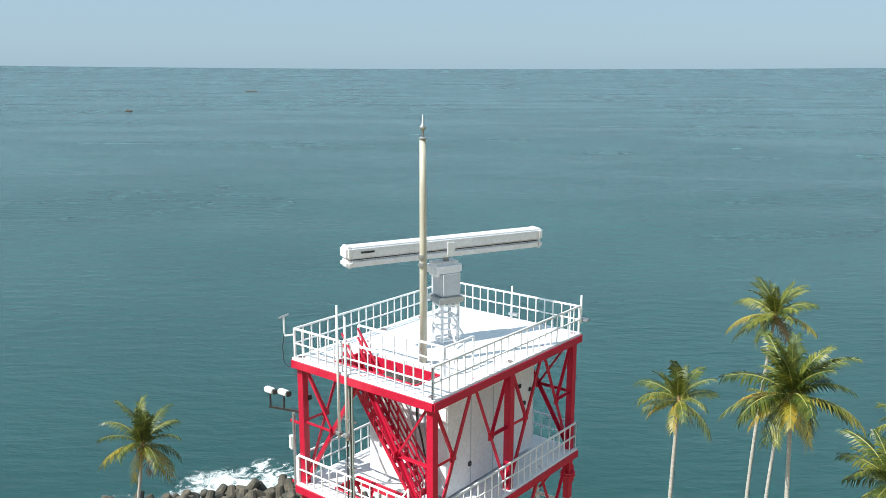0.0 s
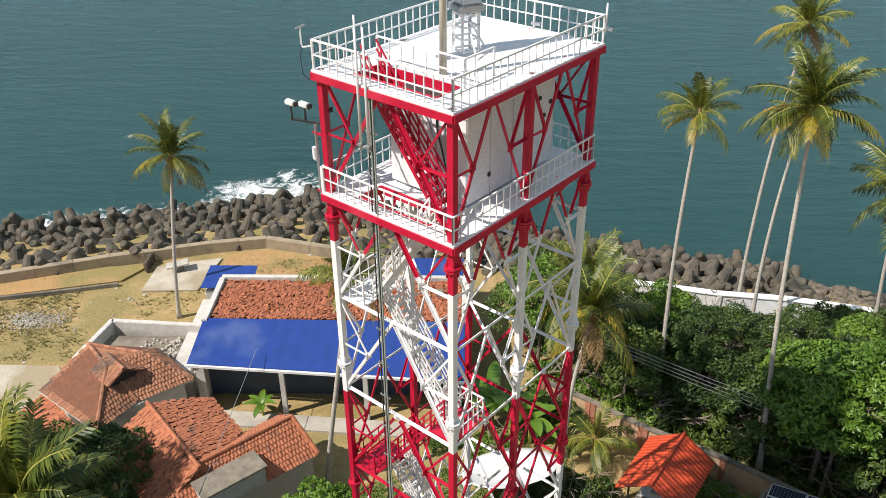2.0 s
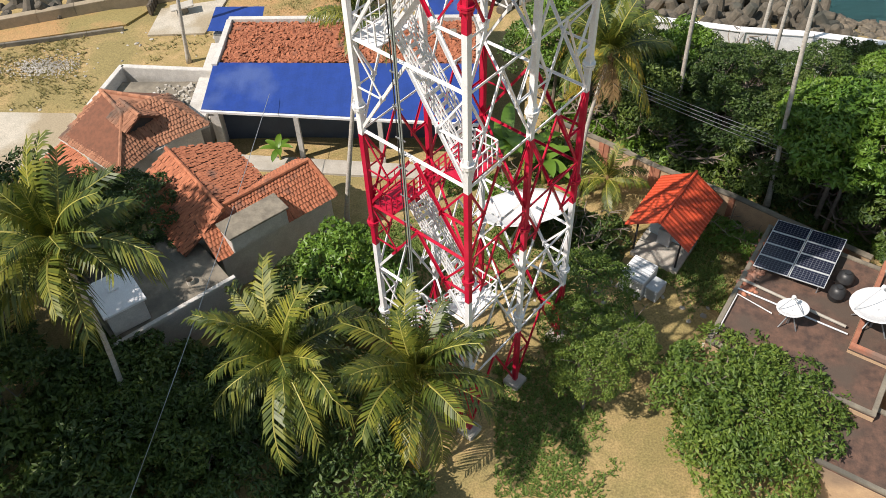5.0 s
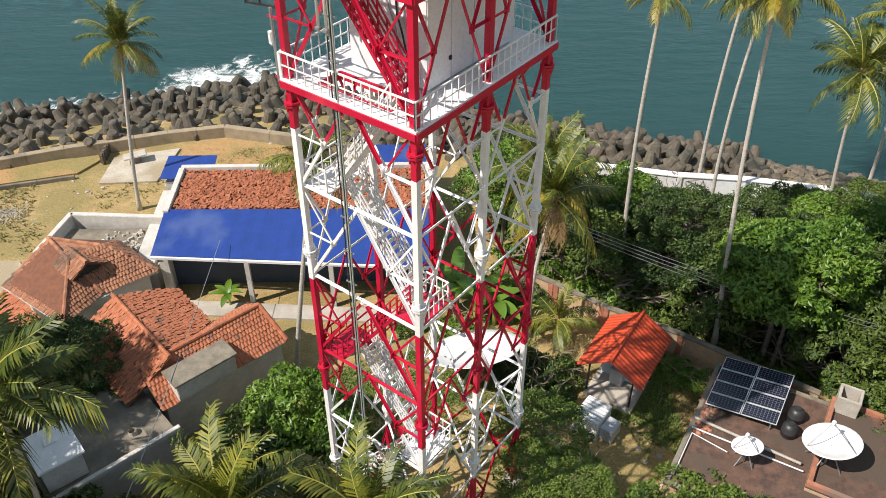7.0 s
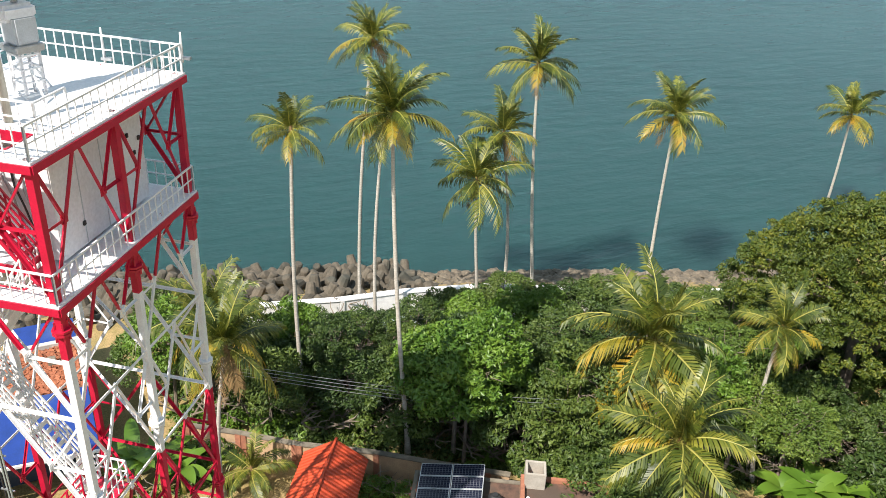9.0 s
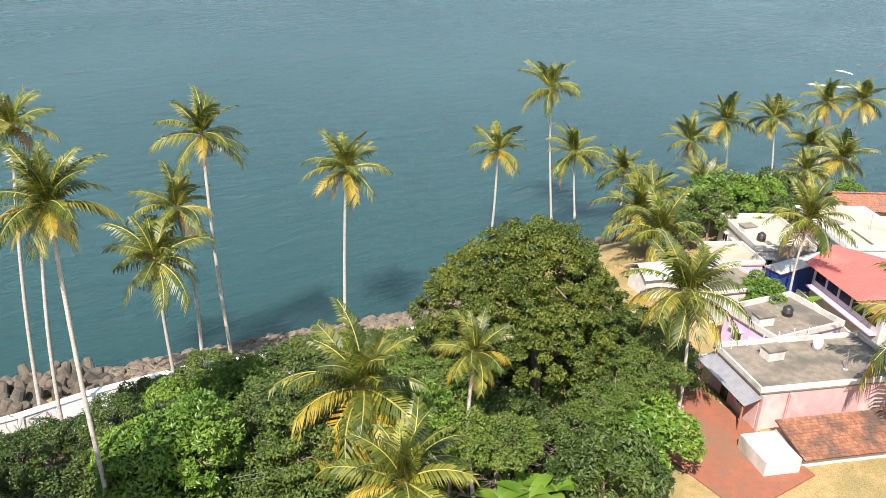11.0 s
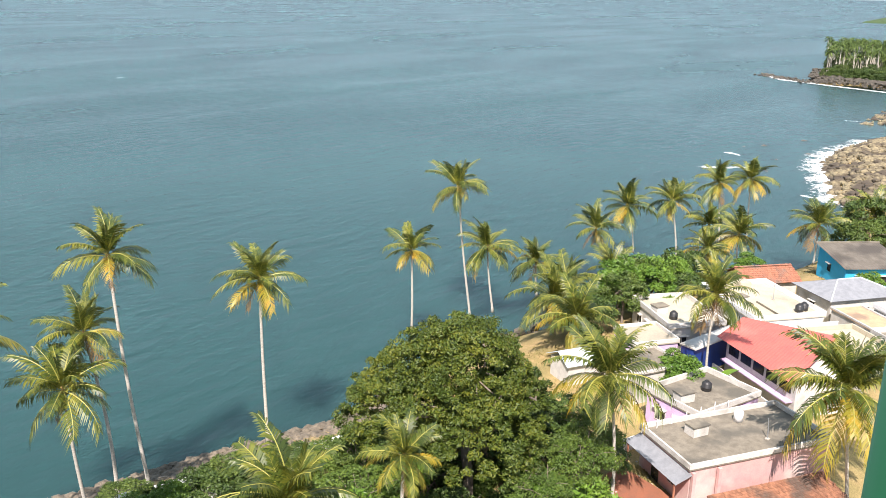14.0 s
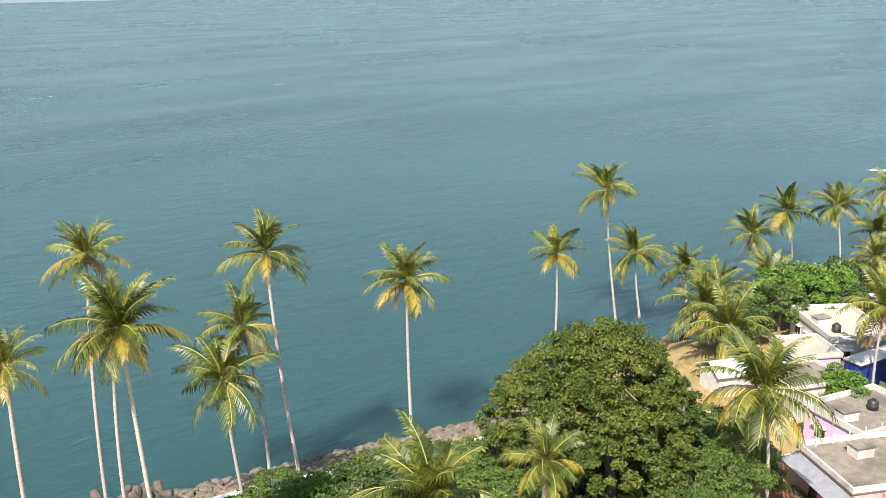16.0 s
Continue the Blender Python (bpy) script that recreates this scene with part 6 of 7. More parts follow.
def generator():
    t = thing("generator", 9.4, 32.5, 0.0, -38, "white louvred generator housing on the grass", "generator")
    bm = bmesh.new()
    box(bm, -0.75, -0.9, 0.1, 0.75, 0.9, 1.3, 0.04)
    body = part("body", bm, WHITE, t)
    for k in range(7):
        bar("louvre", (-0.7, -0.82 + k * 0.26, 1.32), (0.7, -0.82 + k * 0.26, 1.32), 0.08, GREY, body, d=0.05)
    bm = bmesh.new()
    box(bm, 0.8, -0.6, 0.0, 1.6, 0.5, 0.9, 0.03)
    part("side_box", bm, GREY, t, "grey side cabinet")
    boxed("base", (1.7, 2.0, 0.12), CONC_LIGHT, t)


def big_dish():
    t = thing("satellite_dish", 2.9, 36.0, 0.0, 200, "large white round dish tilted behind the tower", "dish")
    bm = bmesh.new()
    rings = []
    for i in range(7):
        r = 2.8 * i / 6
        rings.append([bm.verts.new((r * math.cos(a * math.pi / 12), r * math.sin(a * math.pi / 12), 0.09 * r * r)) for a in range(24)] if i else [bm.verts.new((0, 0, 0))])
    for a in range(24):
        bm.faces.new((rings[0][0], rings[1][a], rings[1][(a + 1) % 24]))
        for i in range(1, 6):
            bm.faces.new((rings[i][a], rings[i + 1][a], rings[i + 1][(a + 1) % 24], rings[i][(a + 1) % 24]))
    ob = part("reflector", bm, WHITE, t, "", pose(0, 0, 2.0, 24, 0, 0), True)
    sol = ob.modifiers.new("thick", "SOLIDIFY")
    sol.thickness = 0.05
    for a in range(3):
        bar("leg", (0.9 * math.cos(a * 2.1), 0.9 * math.sin(a * 2.1), 0), (0, 0, 2.0), 0.1, GALV, t)


def roof_block(name, x, y, rz, sx, sy, h, label, edge):
    t = thing(name, x, y, 0, rz, label, "building")
    bm = bmesh.new()
    box(bm, 0, 0, -0.3, sx, sy, h - 0.1, 0.02)
    part("wall", bm, WALLTAN, t)
    bm = bmesh.new()
    box(bm, 0.0, 0.0, h - 0.1, sx, sy, h, 0.01)
    part("roof", bm, BRICKY, t, "dark stained terrace roof")
    for a, b, c, d in ((0, 0, sx, 0.25), (0, sy - 0.25, sx, sy), (0, 0.25, 0.25, sy - 0.25), (sx - 0.25, 0.25, sx, sy - 0.25)):
        bm = bmesh.new()
        box(bm, a, b, h, c, d, h + edge, 0.02)
        part("kerb", bm, TILE_OLD if edge > 0.2 else CONC, t, "low worn brick kerb")
    return t


roof_block("terrace_building", 11.7, 26.2, -31.5, 8.4, 9.6, 3.0, "low building with a dark stained terrace roof", 0.12)
roof_block("terrace_building", 18.6, 25.6, -31.5, 5.2, 6.6, 3.3, "low building with a dark stained terrace roof", 0.3)
roof_block("terrace_building", 13.5, 21.0, -31.5, 14.0, 4.4, 2.6, "low building with a dark stained terrace roof", 0.14)


def solar_array():
    o, ux = Vector((15.0, 31.0, 3.4)), Vector((3.2, -2.0, 0))
    t = thing("solar_array", o.x, o.y, 3.0, math.degrees(math.atan2(ux.y, ux.x)), "solar array of eight dark panels on steel legs", "solar panels")
    W, D = 3.75, 4.0
    tilt = math.atan2(0.1, D)
    def P(x, y):
        return Vector((x, y * math.cos(tilt), 0.35 + y * math.sin(tilt) + 0.12 * x))
    for i in range(2):
        for j in range(4):
            x0, x1, y0, y1 = i * W / 2 + 0.02, (i + 1) * W / 2 - 0.02, j * D / 4 + 0.02, (j + 1) * D / 4 - 0.02
            bm = bmesh.new()
            vs = [bm.verts.new(P(x, y) + Vector((0, 0, dz))) for dz in (0, 0.04) for x, y in ((x0, y0), (x1, y0), (x1, y1), (x0, y1))]
            for q in ((4, 5, 6, 7), (0, 1, 5, 4), (1, 2, 6, 5), (2, 3, 7, 6), (3, 0, 4, 7), (3, 2, 1, 0)):
                bm.faces.new([vs[k] for k in q])
            pan = part("panel", bm, FRAME, t)
            v, f = [], []
            for a in range(10):
                for b in range(6):
                    cx0, cx1 = x0 + 0.04 + (x1 - x0 - 0.08) * a / 10 + 0.008, x0 + 0.04 + (x1 - x0 - 0.08) * (a + 1) / 10 - 0.008
                    cy0, cy1 = y0 + 0.04 + (y1 - y0 - 0.08) * b / 6 + 0.008, y0 + 0.04 + (y1 - y0 - 0.08) * (b + 1) / 6 - 0.008
                    k = len(v)
                    v += [tuple(P(x, y) + Vector((0, 0, 0.046))) for x, y in ((cx0, cy0), (cx1, cy0), (cx1, cy1), (cx0, cy1))]
                    f.append((k, k + 1, k + 2, k + 3))
            link("cell_grid", mesh_of("cell_grid", v, f, PV), pan, "grid of dark solar cells")["kind"] = "stuff"
            bm = bmesh.new()
            vs = [bm.verts.new(P(x, y) + Vector((0, 0, 0.043))) for x, y in ((x0 + .04, y0 + .04), (x1 - .04, y0 + .04), (x1 - .04, y1 - .04), (x0 + .04, y1 - .04))]
            bm.faces.new(vs)
            part("backing", bm, PVBACK, pan)
    for x in (0.3, W - 0.3):
        for y in (0.3, D - 0.3):
            p = P(x, y)
            bar("leg", (p.x, p.y, 0), p, 0.06, GALV, t)
        bar("rail", P(x, 0.05) - Vector((0, 0, 0.04)), P(x, D - 0.05) - Vector((0, 0, 0.04)), 0.06, GALV, t)


PVBACK = material("cell_grid", (0.16, 0.17, 0.20), (0.14, 0.15, 0.18), 6, 0.3)
solar_array()


def rooftop_tank(x, y, z, label, scale=0.85):
    t = thing("water_drum", x, y, z, 0, label, "water tank", scale=scale)
    bm = bmesh.new()
    tube(bm, [(0, 0, 0), (0, 0, 0.08), (0, 0, 0.4), (0, 0, 0.43), (0, 0, 0.46), (0, 0, 0.85), (0, 0, 1.05), (0, 0, 1.12)], [0.52, 0.56, 0.56, 0.59, 0.56, 0.56, 0.36, 0.25], 18)
    part("drum", bm, TANK, t, smooth=True)
    bm = bmesh.new()
    tube(bm, [(0, 0, 1.1), (0, 0, 1.2)], [0.24, 0.22], 14)
    part("lid", bm, TANK, t)


rooftop_tank(19.0, 29.1, 3.0, "black plastic water drum on the terrace roof", 0.75)
rooftop_tank(19.7, 30.1, 3.0, "black plastic water drum on the terrace roof", 0.75)


def open_tank():
    t = thing("cistern", 22.6, 30.6, 2.6, -31, "open topped square masonry cistern", "cistern")
    for a, b, c, d in ((-0.6, -0.6, 0.6, -0.45), (-0.6, 0.45, 0.6, 0.6), (-0.6, -0.45, -0.45, 0.45), (0.45, -0.45, 0.6, 0.45)):
        bm = bmesh.new()
        box(bm, a, b, 0, c, d, 1.8, 0.02)
        part("side", bm, CONC_LIGHT, t)
    boxed("floor", (0.9, 0.9, 0.4), DARK, t)


open_tank()


def dish(x, y, z, r, rz, tilt, label):
    t = thing("satellite_dish", x, y, z, rz, label, "dish", "satellite dishes on the terrace")
    zc = 0.9 * r + 0.35
    bm = bmesh.new()
    rings = [[bm.verts.new((0, 0, 0))]]
    for i in range(1, 7):
        q = r * i / 6
        rings.append([bm.verts.new((q * math.cos(a * math.pi / 14), q * math.sin(a * math.pi / 14), 0.26 * q * q / r)) for a in range(28)])
    for a in range(28):
        bm.faces.new((rings[0][0], rings[1][a], rings[1][(a + 1) % 28]))
        for i in range(1, 6):
            bm.faces.new((rings[i][a], rings[i + 1][a], rings[i + 1][(a + 1) % 28], rings[i][(a + 1) % 28]))
    m = pose(0, 0, zc, tilt, 0, 0)
    ob = part("reflector", bm, WHITE, t, "", m, True)
    ob.modifiers.new("thick", "SOLIDIFY").thickness = 0.04
    head = m @ Vector((0, 0, r * 1.05))
    for a in (0.6, 2.7, 4.7):
        bar("feed_arm", m @ Vector((r * 0.95 * math.cos(a), r * 0.95 * math.sin(a), 0.24 * r)), head, 0.035, GALV, t)
    bm = bmesh.new()
    box(bm, -0.09, -0.09, -0.12, 0.09, 0.09, 0.12, 0.03)
    part("feed_horn", bm, WHITE, t, "", Matrix.Translation(head))
    for a in range(4):
        bar("foot", (r * 0.8 * math.cos(a * 1.57), r * 0.8 * math.sin(a * 1.57), 0.03), (0, 0, zc - 0.05), 0.05, GALV, t)
    bm = bmesh.new()
    tube(bm, [(0, 0, 0), (0, 0, zc)], 0.06, 8)
    part("mast", bm, GALV, t)


dish(16.1, 27.4, 3.0, 0.78, 28, -16, "small white satellite dish on a steel stand")
dish(20.1, 27.0, 3.0, 1.4, 32, -14, "large white satellite dish on a steel tripod")
hut()
generator()
big_dish()


def pipe_run(name, pts, r, mat, label):
    t = tagged(new(name), label, "pipe")
    t.location = pts[0]
    o = Vector(pts[0])
    bm = bmesh.new()
    tube(bm, [Vector(p) - o for p in pts], r, 6)
    part("pipe", bm, mat, t)


pipe_run("water_pipe", [(14.0, 29.6, 3.15), (16.6, 28.0, 3.15), (18.9, 26.6, 3.15)], 0.05, FRAME, "pale pipe lying across the terrace roof")
pipe_run("timber_pole", [(14.3, 30.2, 3.2), (18.9, 27.0, 3.25)], 0.08, CONC_LIGHT, "long pale timber pole lying on the roof")
pipe_run("white_pipe", [(12.3, 26.6, 3.15), (13.9, 29.2, 3.15), (15.4, 27.9, 3.15)], 0.035, WHITE, "thin white pipe bent round the roof edge")


def terrace_rubble():
    """Broken bricks along the edge of the terrace roof, below the panels."""
    g = random.Random(131)
    sp = []
    for k in range(200):
        u = g.random()
        sp.append((13.9 + 2.4 * u + g.uniform(0.0, 0.9), 29.6 + 4.0 * u + g.uniform(-0.5, 0.3), 3.03, g.uniform(0.06, 0.18)))
    rocks("brick_rubble", sp, "broken laterite bricks heaped on the terrace edge", TILE_OLD)


terrace_rubble()


def overhead_lines():
    for k in range(4):
        bm = bmesh.new()
        a, b = Vector((7.6, 44.0, 6.2 + 0.25 * k)), Vector((34.0, 29.5, 5.4 + 0.35 * k))
        tube(bm, [a.lerp(b, u / 16) - Vector((0, 0, 0.9 * math.sin(math.pi * u / 16))) for u in range(17)], 0.016, 4)
        me = bpy.data.meshes.new("overhead_wire")
        bm.to_mesh(me)
        bm.free()
        me.materials.append(GALV)
        tagged(new("overhead_wire", me), "thin overhead wire sagging along the thicket", "wire", "overhead wires")
    bm = bmesh.new()
    tube(bm, [Vector((-14.5, 13.0, 6.0)).lerp(Vector((-13.4, 44.6, 4.6)), u / 16) - Vector((0, 0, 0.5 * math.sin(math.pi * u / 16))) for u in range(17)], 0.02, 4)
    me = bpy.data.meshes.new("overhead_wire")
    bm.to_mesh(me)
    bm.free()
    me.materials.append(GALV)
    tagged(new("overhead_wire", me), "service wire slung over the tiled roof", "wire", "overhead wires")


overhead_lines()


def yard_clutter():
    t = thing("stone_table", -23.9, 61.2, 0.12, 20, "stone table with a broken slab top", "table")
    bm = bmesh.new()
    tube(bm, [(0, 0, 0), (0, 0, 0.5), (0, 0, 0.62)], [0.35, 0.28, 0.5], 9)
    part("pedestal", bm, CONC, t)
    bm = bmesh.new()
    box(bm, -1.0, -0.5, 0.62, 0.9, 0.5, 0.74, 0.04)
    part("top", bm, CONC_LIGHT, t, "", pose(0, 0, 0, 0, -5, 0))
    g = random.Random(81)
    t = thing("stone_gatepost", -26.7, 61.0, 0.0, 80, "row of worn upright stones beside the apron", "stones")
    for k in range(5):
        bm = bmesh.new()
        box(bm, -0.2, k * 0.55, 0, 0.15, k * 0.55 + 0.45, g.uniform(0.7, 1.2), 0.08)
        part("stone", bm, WOOD, t, "", pose(0, 0, 0, 0, 0, -80))
    spots = [(g.gauss(-33.2, 1.4), g.gauss(54.0, 0.6), 0.02, g.uniform(0.03, 0.08)) for k in range(900)]
    ob = rocks("gravel_heap", spots, "spread heap of grey gravel on the sand")
    ob.data.materials.clear()
    ob.data.materials.append(CONC_LIGHT)
    wall_run("kerb_stones", [(-44, 55.4), (-34, 57.6), (-28.4, 59.0)], -0.2, 0.28, 0.25, CONC, "broken line of kerb stones", "kerb")


yard_clutter()


# ---- grass ----
def grass(name, areas, n, label, mat, seed):
    """Dry tufts scattered over the open ground, in patches."""
    g = random.Random(seed)
    v, f = [], []
    while len(f) < n * 3:
        x0, y0, x1, y1 = g.choice(areas)
        x, y = g.uniform(x0, x1), g.uniform(y0, y1)
        if noise.noise((x * 0.16, y * 0.16, 5)) + 0.5 * noise.noise((x * 0.7, y * 0.7, 8)) < g.uniform(-0.1, 0.35):
            continue
        z, s = ground_z(x, y), g.uniform(0.10, 0.26)
        for k in range(3):
            a, q = g.uniform(0, 6.28), s * g.uniform(0.6, 1.1)
            i = len(v)
            dx, dy = math.cos(a), math.sin(a)
            v += [(x - dy * 0.035, y + dx * 0.035, z), (x + dy * 0.035, y - dx * 0.035, z), (x + dx * q * 0.8 + dy * 0.02, y + dy * q * 0.8 - dx * 0.02, z + q * 0.75), (x + dx * q * 0.8 - dy * 0.02, y + dy * q * 0.8 + dx * 0.02, z + q * 0.75)]
            f.append((i, i + 1, i + 2, i + 3))
    return tagged(new(name, mesh_of(name, v, f, mat)), label, "grass", kind="stuff")


DRYGRASS = leaf_material("dry_grass", (0.13, 0.13, 0.04), (0.22, 0.19, 0.06), (0.32, 0.25, 0.10), 0.8)
GREENGRASS = leaf_material("green_grass", (0.06, 0.11, 0.015), (0.11, 0.17, 0.025), (0.17, 0.22, 0.04), 0.7)
grass("dry_grass", [(-46, 49, -19, 60), (-20, 54, -8, 63), (2, 26, 16, 40)], 9000, "sparse tufts of dry grass on sandy soil", DRYGRASS, 91)
grass("green_grass", [(-7.5, 34.5, 3, 41), (-2, 38, 7, 46), (9.5, 29, 14.5, 36), (-4, 26, 8, 36), (1, 19, 12, 27)], 13000, "short green grass round the tower foot", GREENGRASS, 92)
grass("verge_grass", [(57, 20, 64, 34), (112, 10, 160, 30), (60, 30, 110, 44)], 6000, "rough grass between the houses", DRYGRASS, 93)


# ---- seaside houses ----
def pink_house():
    t = flat_house(60.3, 17.8, -35, 14.0, 6.9, 3.5, PINK, CONC, "pink house with a stained flat concrete roof", parapet=0.45, cap=PLASTER, front=(), side=())
    slab_part("awning", [(-1.5, -0.3, 2.55), (0.1, -0.3, 3.15), (0.1, 7.0, 3.15), (-1.5, 7.0, 2.55)], 0.06, ASBESTOS, t, "sloping grey sheet awning")
    for y in (0.0, 6.7):
        bar("awning_post", (-1.35, y, -0.2), (-1.35, y, 2.55), 0.12, TILE_OLD, t)
    window_part(t, 0.0, 2.2, 0.9, 1.1, 1.3, 1)
    bm = bmesh.new()
    box(bm, -0.06, 4.0, 0, 0.0, 5.0, 2.05, 0.01)
    part("door", bm, WINDOW, t, "dark doorway")
    for x in (0.15, 2.6):
        bar("pink_frame", (x, -0.3, 0), (x, -0.3, 3.3), 0.3, PINK, t)
    tiled_slope(t, [(0.8, -5.4, 0.95), (12.0, -5.4, 0.95), (12.0, -1.3, 1.75), (0.8, -1.3, 1.75)], TILE_BROWN, 31, row=0.32, col=0.26)
    bm = bmesh.new()
    box(bm, 1.0, -5.0, -0.2, 11.8, -1.3, 0.8)
    part("front_room", bm, PLASTER, t)
    bm = bmesh.new()
    box(bm, -2.6, -5.6, -0.2, 0.4, -2.0, 1.3, 0.03)
    part("low_wall", bm, PLASTER, t, "low white yard wall")
    return t


pink_house()
w = thing("roof_bucket", 70.6, 17.2, 3.5, 10, "white plastic drum standing on the flat roof", "drum")
bm = bmesh.new()
tube(bm, [(0, 0, 0), (0, 0, 0.9), (0, 0, 1.0)], [0.4, 0.42, 0.3], 14)
part("drum", bm, WHITE, w, smooth=True)
flat_house(69.6, 20.3, -22, 8.2, 6.2, 3.3, LILAC, CONC, "lilac house with a grey flat roof", cap=PLASTER, side=(2.0, 4.4), front=(2.0, 5.0))
rooftop_tank(75.4, 21.6, 3.3, "black plastic water drum on the flat roof")
flat_house(74.6, 28.4, -30, 6.2, 5.0, 3.2, PLASTER, CONC, "white house with a grey flat roof", parapet=0.3, side=(1.5, 3.5))
flat_house(88.5, 30.2, -43, 6.8, 9.6, 3.3, PLASTER, CREAM, "white house with a cream flat roof", cap=PLASTER, side=(2.0, 5.0, 7.6), front=(1.6, 4.6))
big = flat_house(95.4, 22.8, -42, 9.0, 12.0, 3.8, PLASTER, CREAM, "white house with a cream flat roof and stepped ledges", cap=WHITE, side=(2.0, 5.0, 9.0), front=(2.5, 6.0))
bm = bmesh.new()
box(bm, -0.9, -1.3, 2.75, 10.0, -0.15, 2.95, 0.02)
part("ledge", bm, WHITE, big)
bm = bmesh.new()
box(bm, -0.9, -1.3, 2.95, 10.0, -1.15, 3.5, 0.02)
part("ledge_rail", bm, WHITE, big)
bm = bmesh.new()
box(bm, 3.6, 0.6, 3.8, 3.66, 5.4, 4.05, 0.01)
part("kerb", bm, CONC, big)
bm = bmesh.new()
box(bm, 4.2, 10.0, 3.8, 5.8, 11.6, 4.7, 0.03)
part("stair_head", bm, CREAM, big)
for x, y in ((6.8, 1.6), (7.7, 2.0)):
    q = pose(95.4, 22.8, 0, 0, 0, -42) @ Vector((x, y, 0))
    rooftop_tank(q.x, q.y, 3.8, "black plastic drum on the cream roof")
rooftop_tank(91.6, 30.9, 3.3, "black plastic water drum on the flat roof")
flat_house(80.8, 31.0, -40, 5.0, 5.0, 3.6, LILAC, CREAM, "lilac and white house with a cream roof", parapet=0.4, side=(2.0,))
flat_house(92.9, 13.4, -42, 7.0, 6.8, 2.75, PLASTER, CREAM, "white house with a cream flat roof", cap=CREAM, front=(2.0, 5.0))
flat_house(103.2, 11.8, -42, 4.0, 7.0, 2.9, PLASTER, WALLTAN, "white house with a pale red flat roof", parapet=0.2, cap=PLASTER, front=(2.0,), side=(2.0,))
flat_house(106.6, 8.0, -42, 6.0, 6.4, 3.1, PLASTER, PLASTER, "whitewashed house with a white flat roof", cap=WHITE, front=(2.0, 4.2), side=(2.0, 4.6))
flat_house(98.9, 7.6, -42, 5.0, 5.4, 2.7, PLASTER, CONC, "white house with a stained grey flat roof", cap=PLASTER, front=(1.6, 3.6), side=(2.0,))


def red_house():
    t = thing("red_roofed_house", 80.3, 15.1, 0, 0, "white house under a faded red sheet roof", "house", "seaside houses")
    p0, p1, p2, p3 = (7.6, 9.6, 3.9), (0, 0, 3.9), (12.6, -1.6, 5.0), (12.2, 8.3, 5.0)
    corrugated("red_roof", t, [p0, p1, p2, p3], REDSHEET, 0.4, 0.03, "faded red sheet roof")
    a = math.degrees(math.atan2(9.6, 7.6))
    bm = bmesh.new()
    box(bm, 0.3, -9.0, -0.2, 11.6, -0.9, 3.6, 0.02)
    part("wall", bm, PLASTER, t, "", pose(0, 0, 0, 0, 0, a))
    sd = part("window_band", bmesh.new(), WINDOW, t)
    for k in range(5):
        bm = bmesh.new()
        box(bm, 1.0 + k * 2.1, -0.92, 2.3, 2.7 + k * 2.1, -0.86, 3.4)
        part("window", bm, WINDOW, t, "dark open window", pose(0, 0, 0, 0, 0, a))
    bm = bmesh.new()
    box(bm, 0.6, -0.9, 1.55, 11.4, -0.1, 1.7, 0.02)
    part("ledge", bm, LILAC, t, "", pose(0, 0, 0, 0, 0, a))
    bm = bmesh.new()
    box(bm, 0.0, 0.6, -0.2, 11.4, 0.8, 1.2, 0.02)
    part("yard_wall", bm, PLASTER, t, "", pose(0, 0, 0, 0, 0, a))


red_house()
b = thing("blue_house_front", 84.6, 26.8, 0, -17, "deep blue painted front between the houses", "house", "seaside houses")
bm = bmesh.new()
box(bm, 0, -0.9, -0.2, 9.5, 0.7, 3.3, 0.02)
part("wall", bm, BLUE, b)
bm = bmesh.new()
box(bm, -0.2, -1.3, 3.3, 9.7, 0.8, 3.45, 0.02)
part("roof", bm, PLASTER, b)


def hip_house(x, y, rz, sx, sy, h, wall, roof, label, rise=1.4):
    t = thing("house", x, y, 0, rz, label, "house", "seaside houses")
    bm = bmesh.new()
    box(bm, 0, 0, -0.2, sx, sy, h, 0.02)
    part("wall", bm, wall, t)
    o = 0.5
    A, B, C, D = (-o, -o, h), (sx + o, -o, h), (sx + o, sy + o, h), (-o, sy + o, h)
    E, F = (sy / 2, sy / 2, h + rise), (sx - sy / 2, sy / 2, h + rise)
    for q in ([A, B, F, E], [B, C, F], [C, D, E, F], [D, A, E]):
        slab_part("roof_slope", q, 0.08, roof, t)
    for k in range(3):
        window_part(t, 1.2 + k * (sx - 2.4) / 2, 0, 1.0, 1.1, 1.2, 0)
    window_part(t, 0, sy / 2, 1.0, 1.1, 1.2, 1)
    for p, q in ((A, E), (B, F), (E, F)):
        bm = bmesh.new()
        tube(bm, [p, q], 0.1, 6)
        part("hip_cap", bm, FRAME if roof is ASBESTOS else roof, t)
    return t


hip_house(109.4, 17.4, -40, 10.0, 6.6, 3.4, PLASTER, ASBESTOS, "white house with a grey hipped roof")


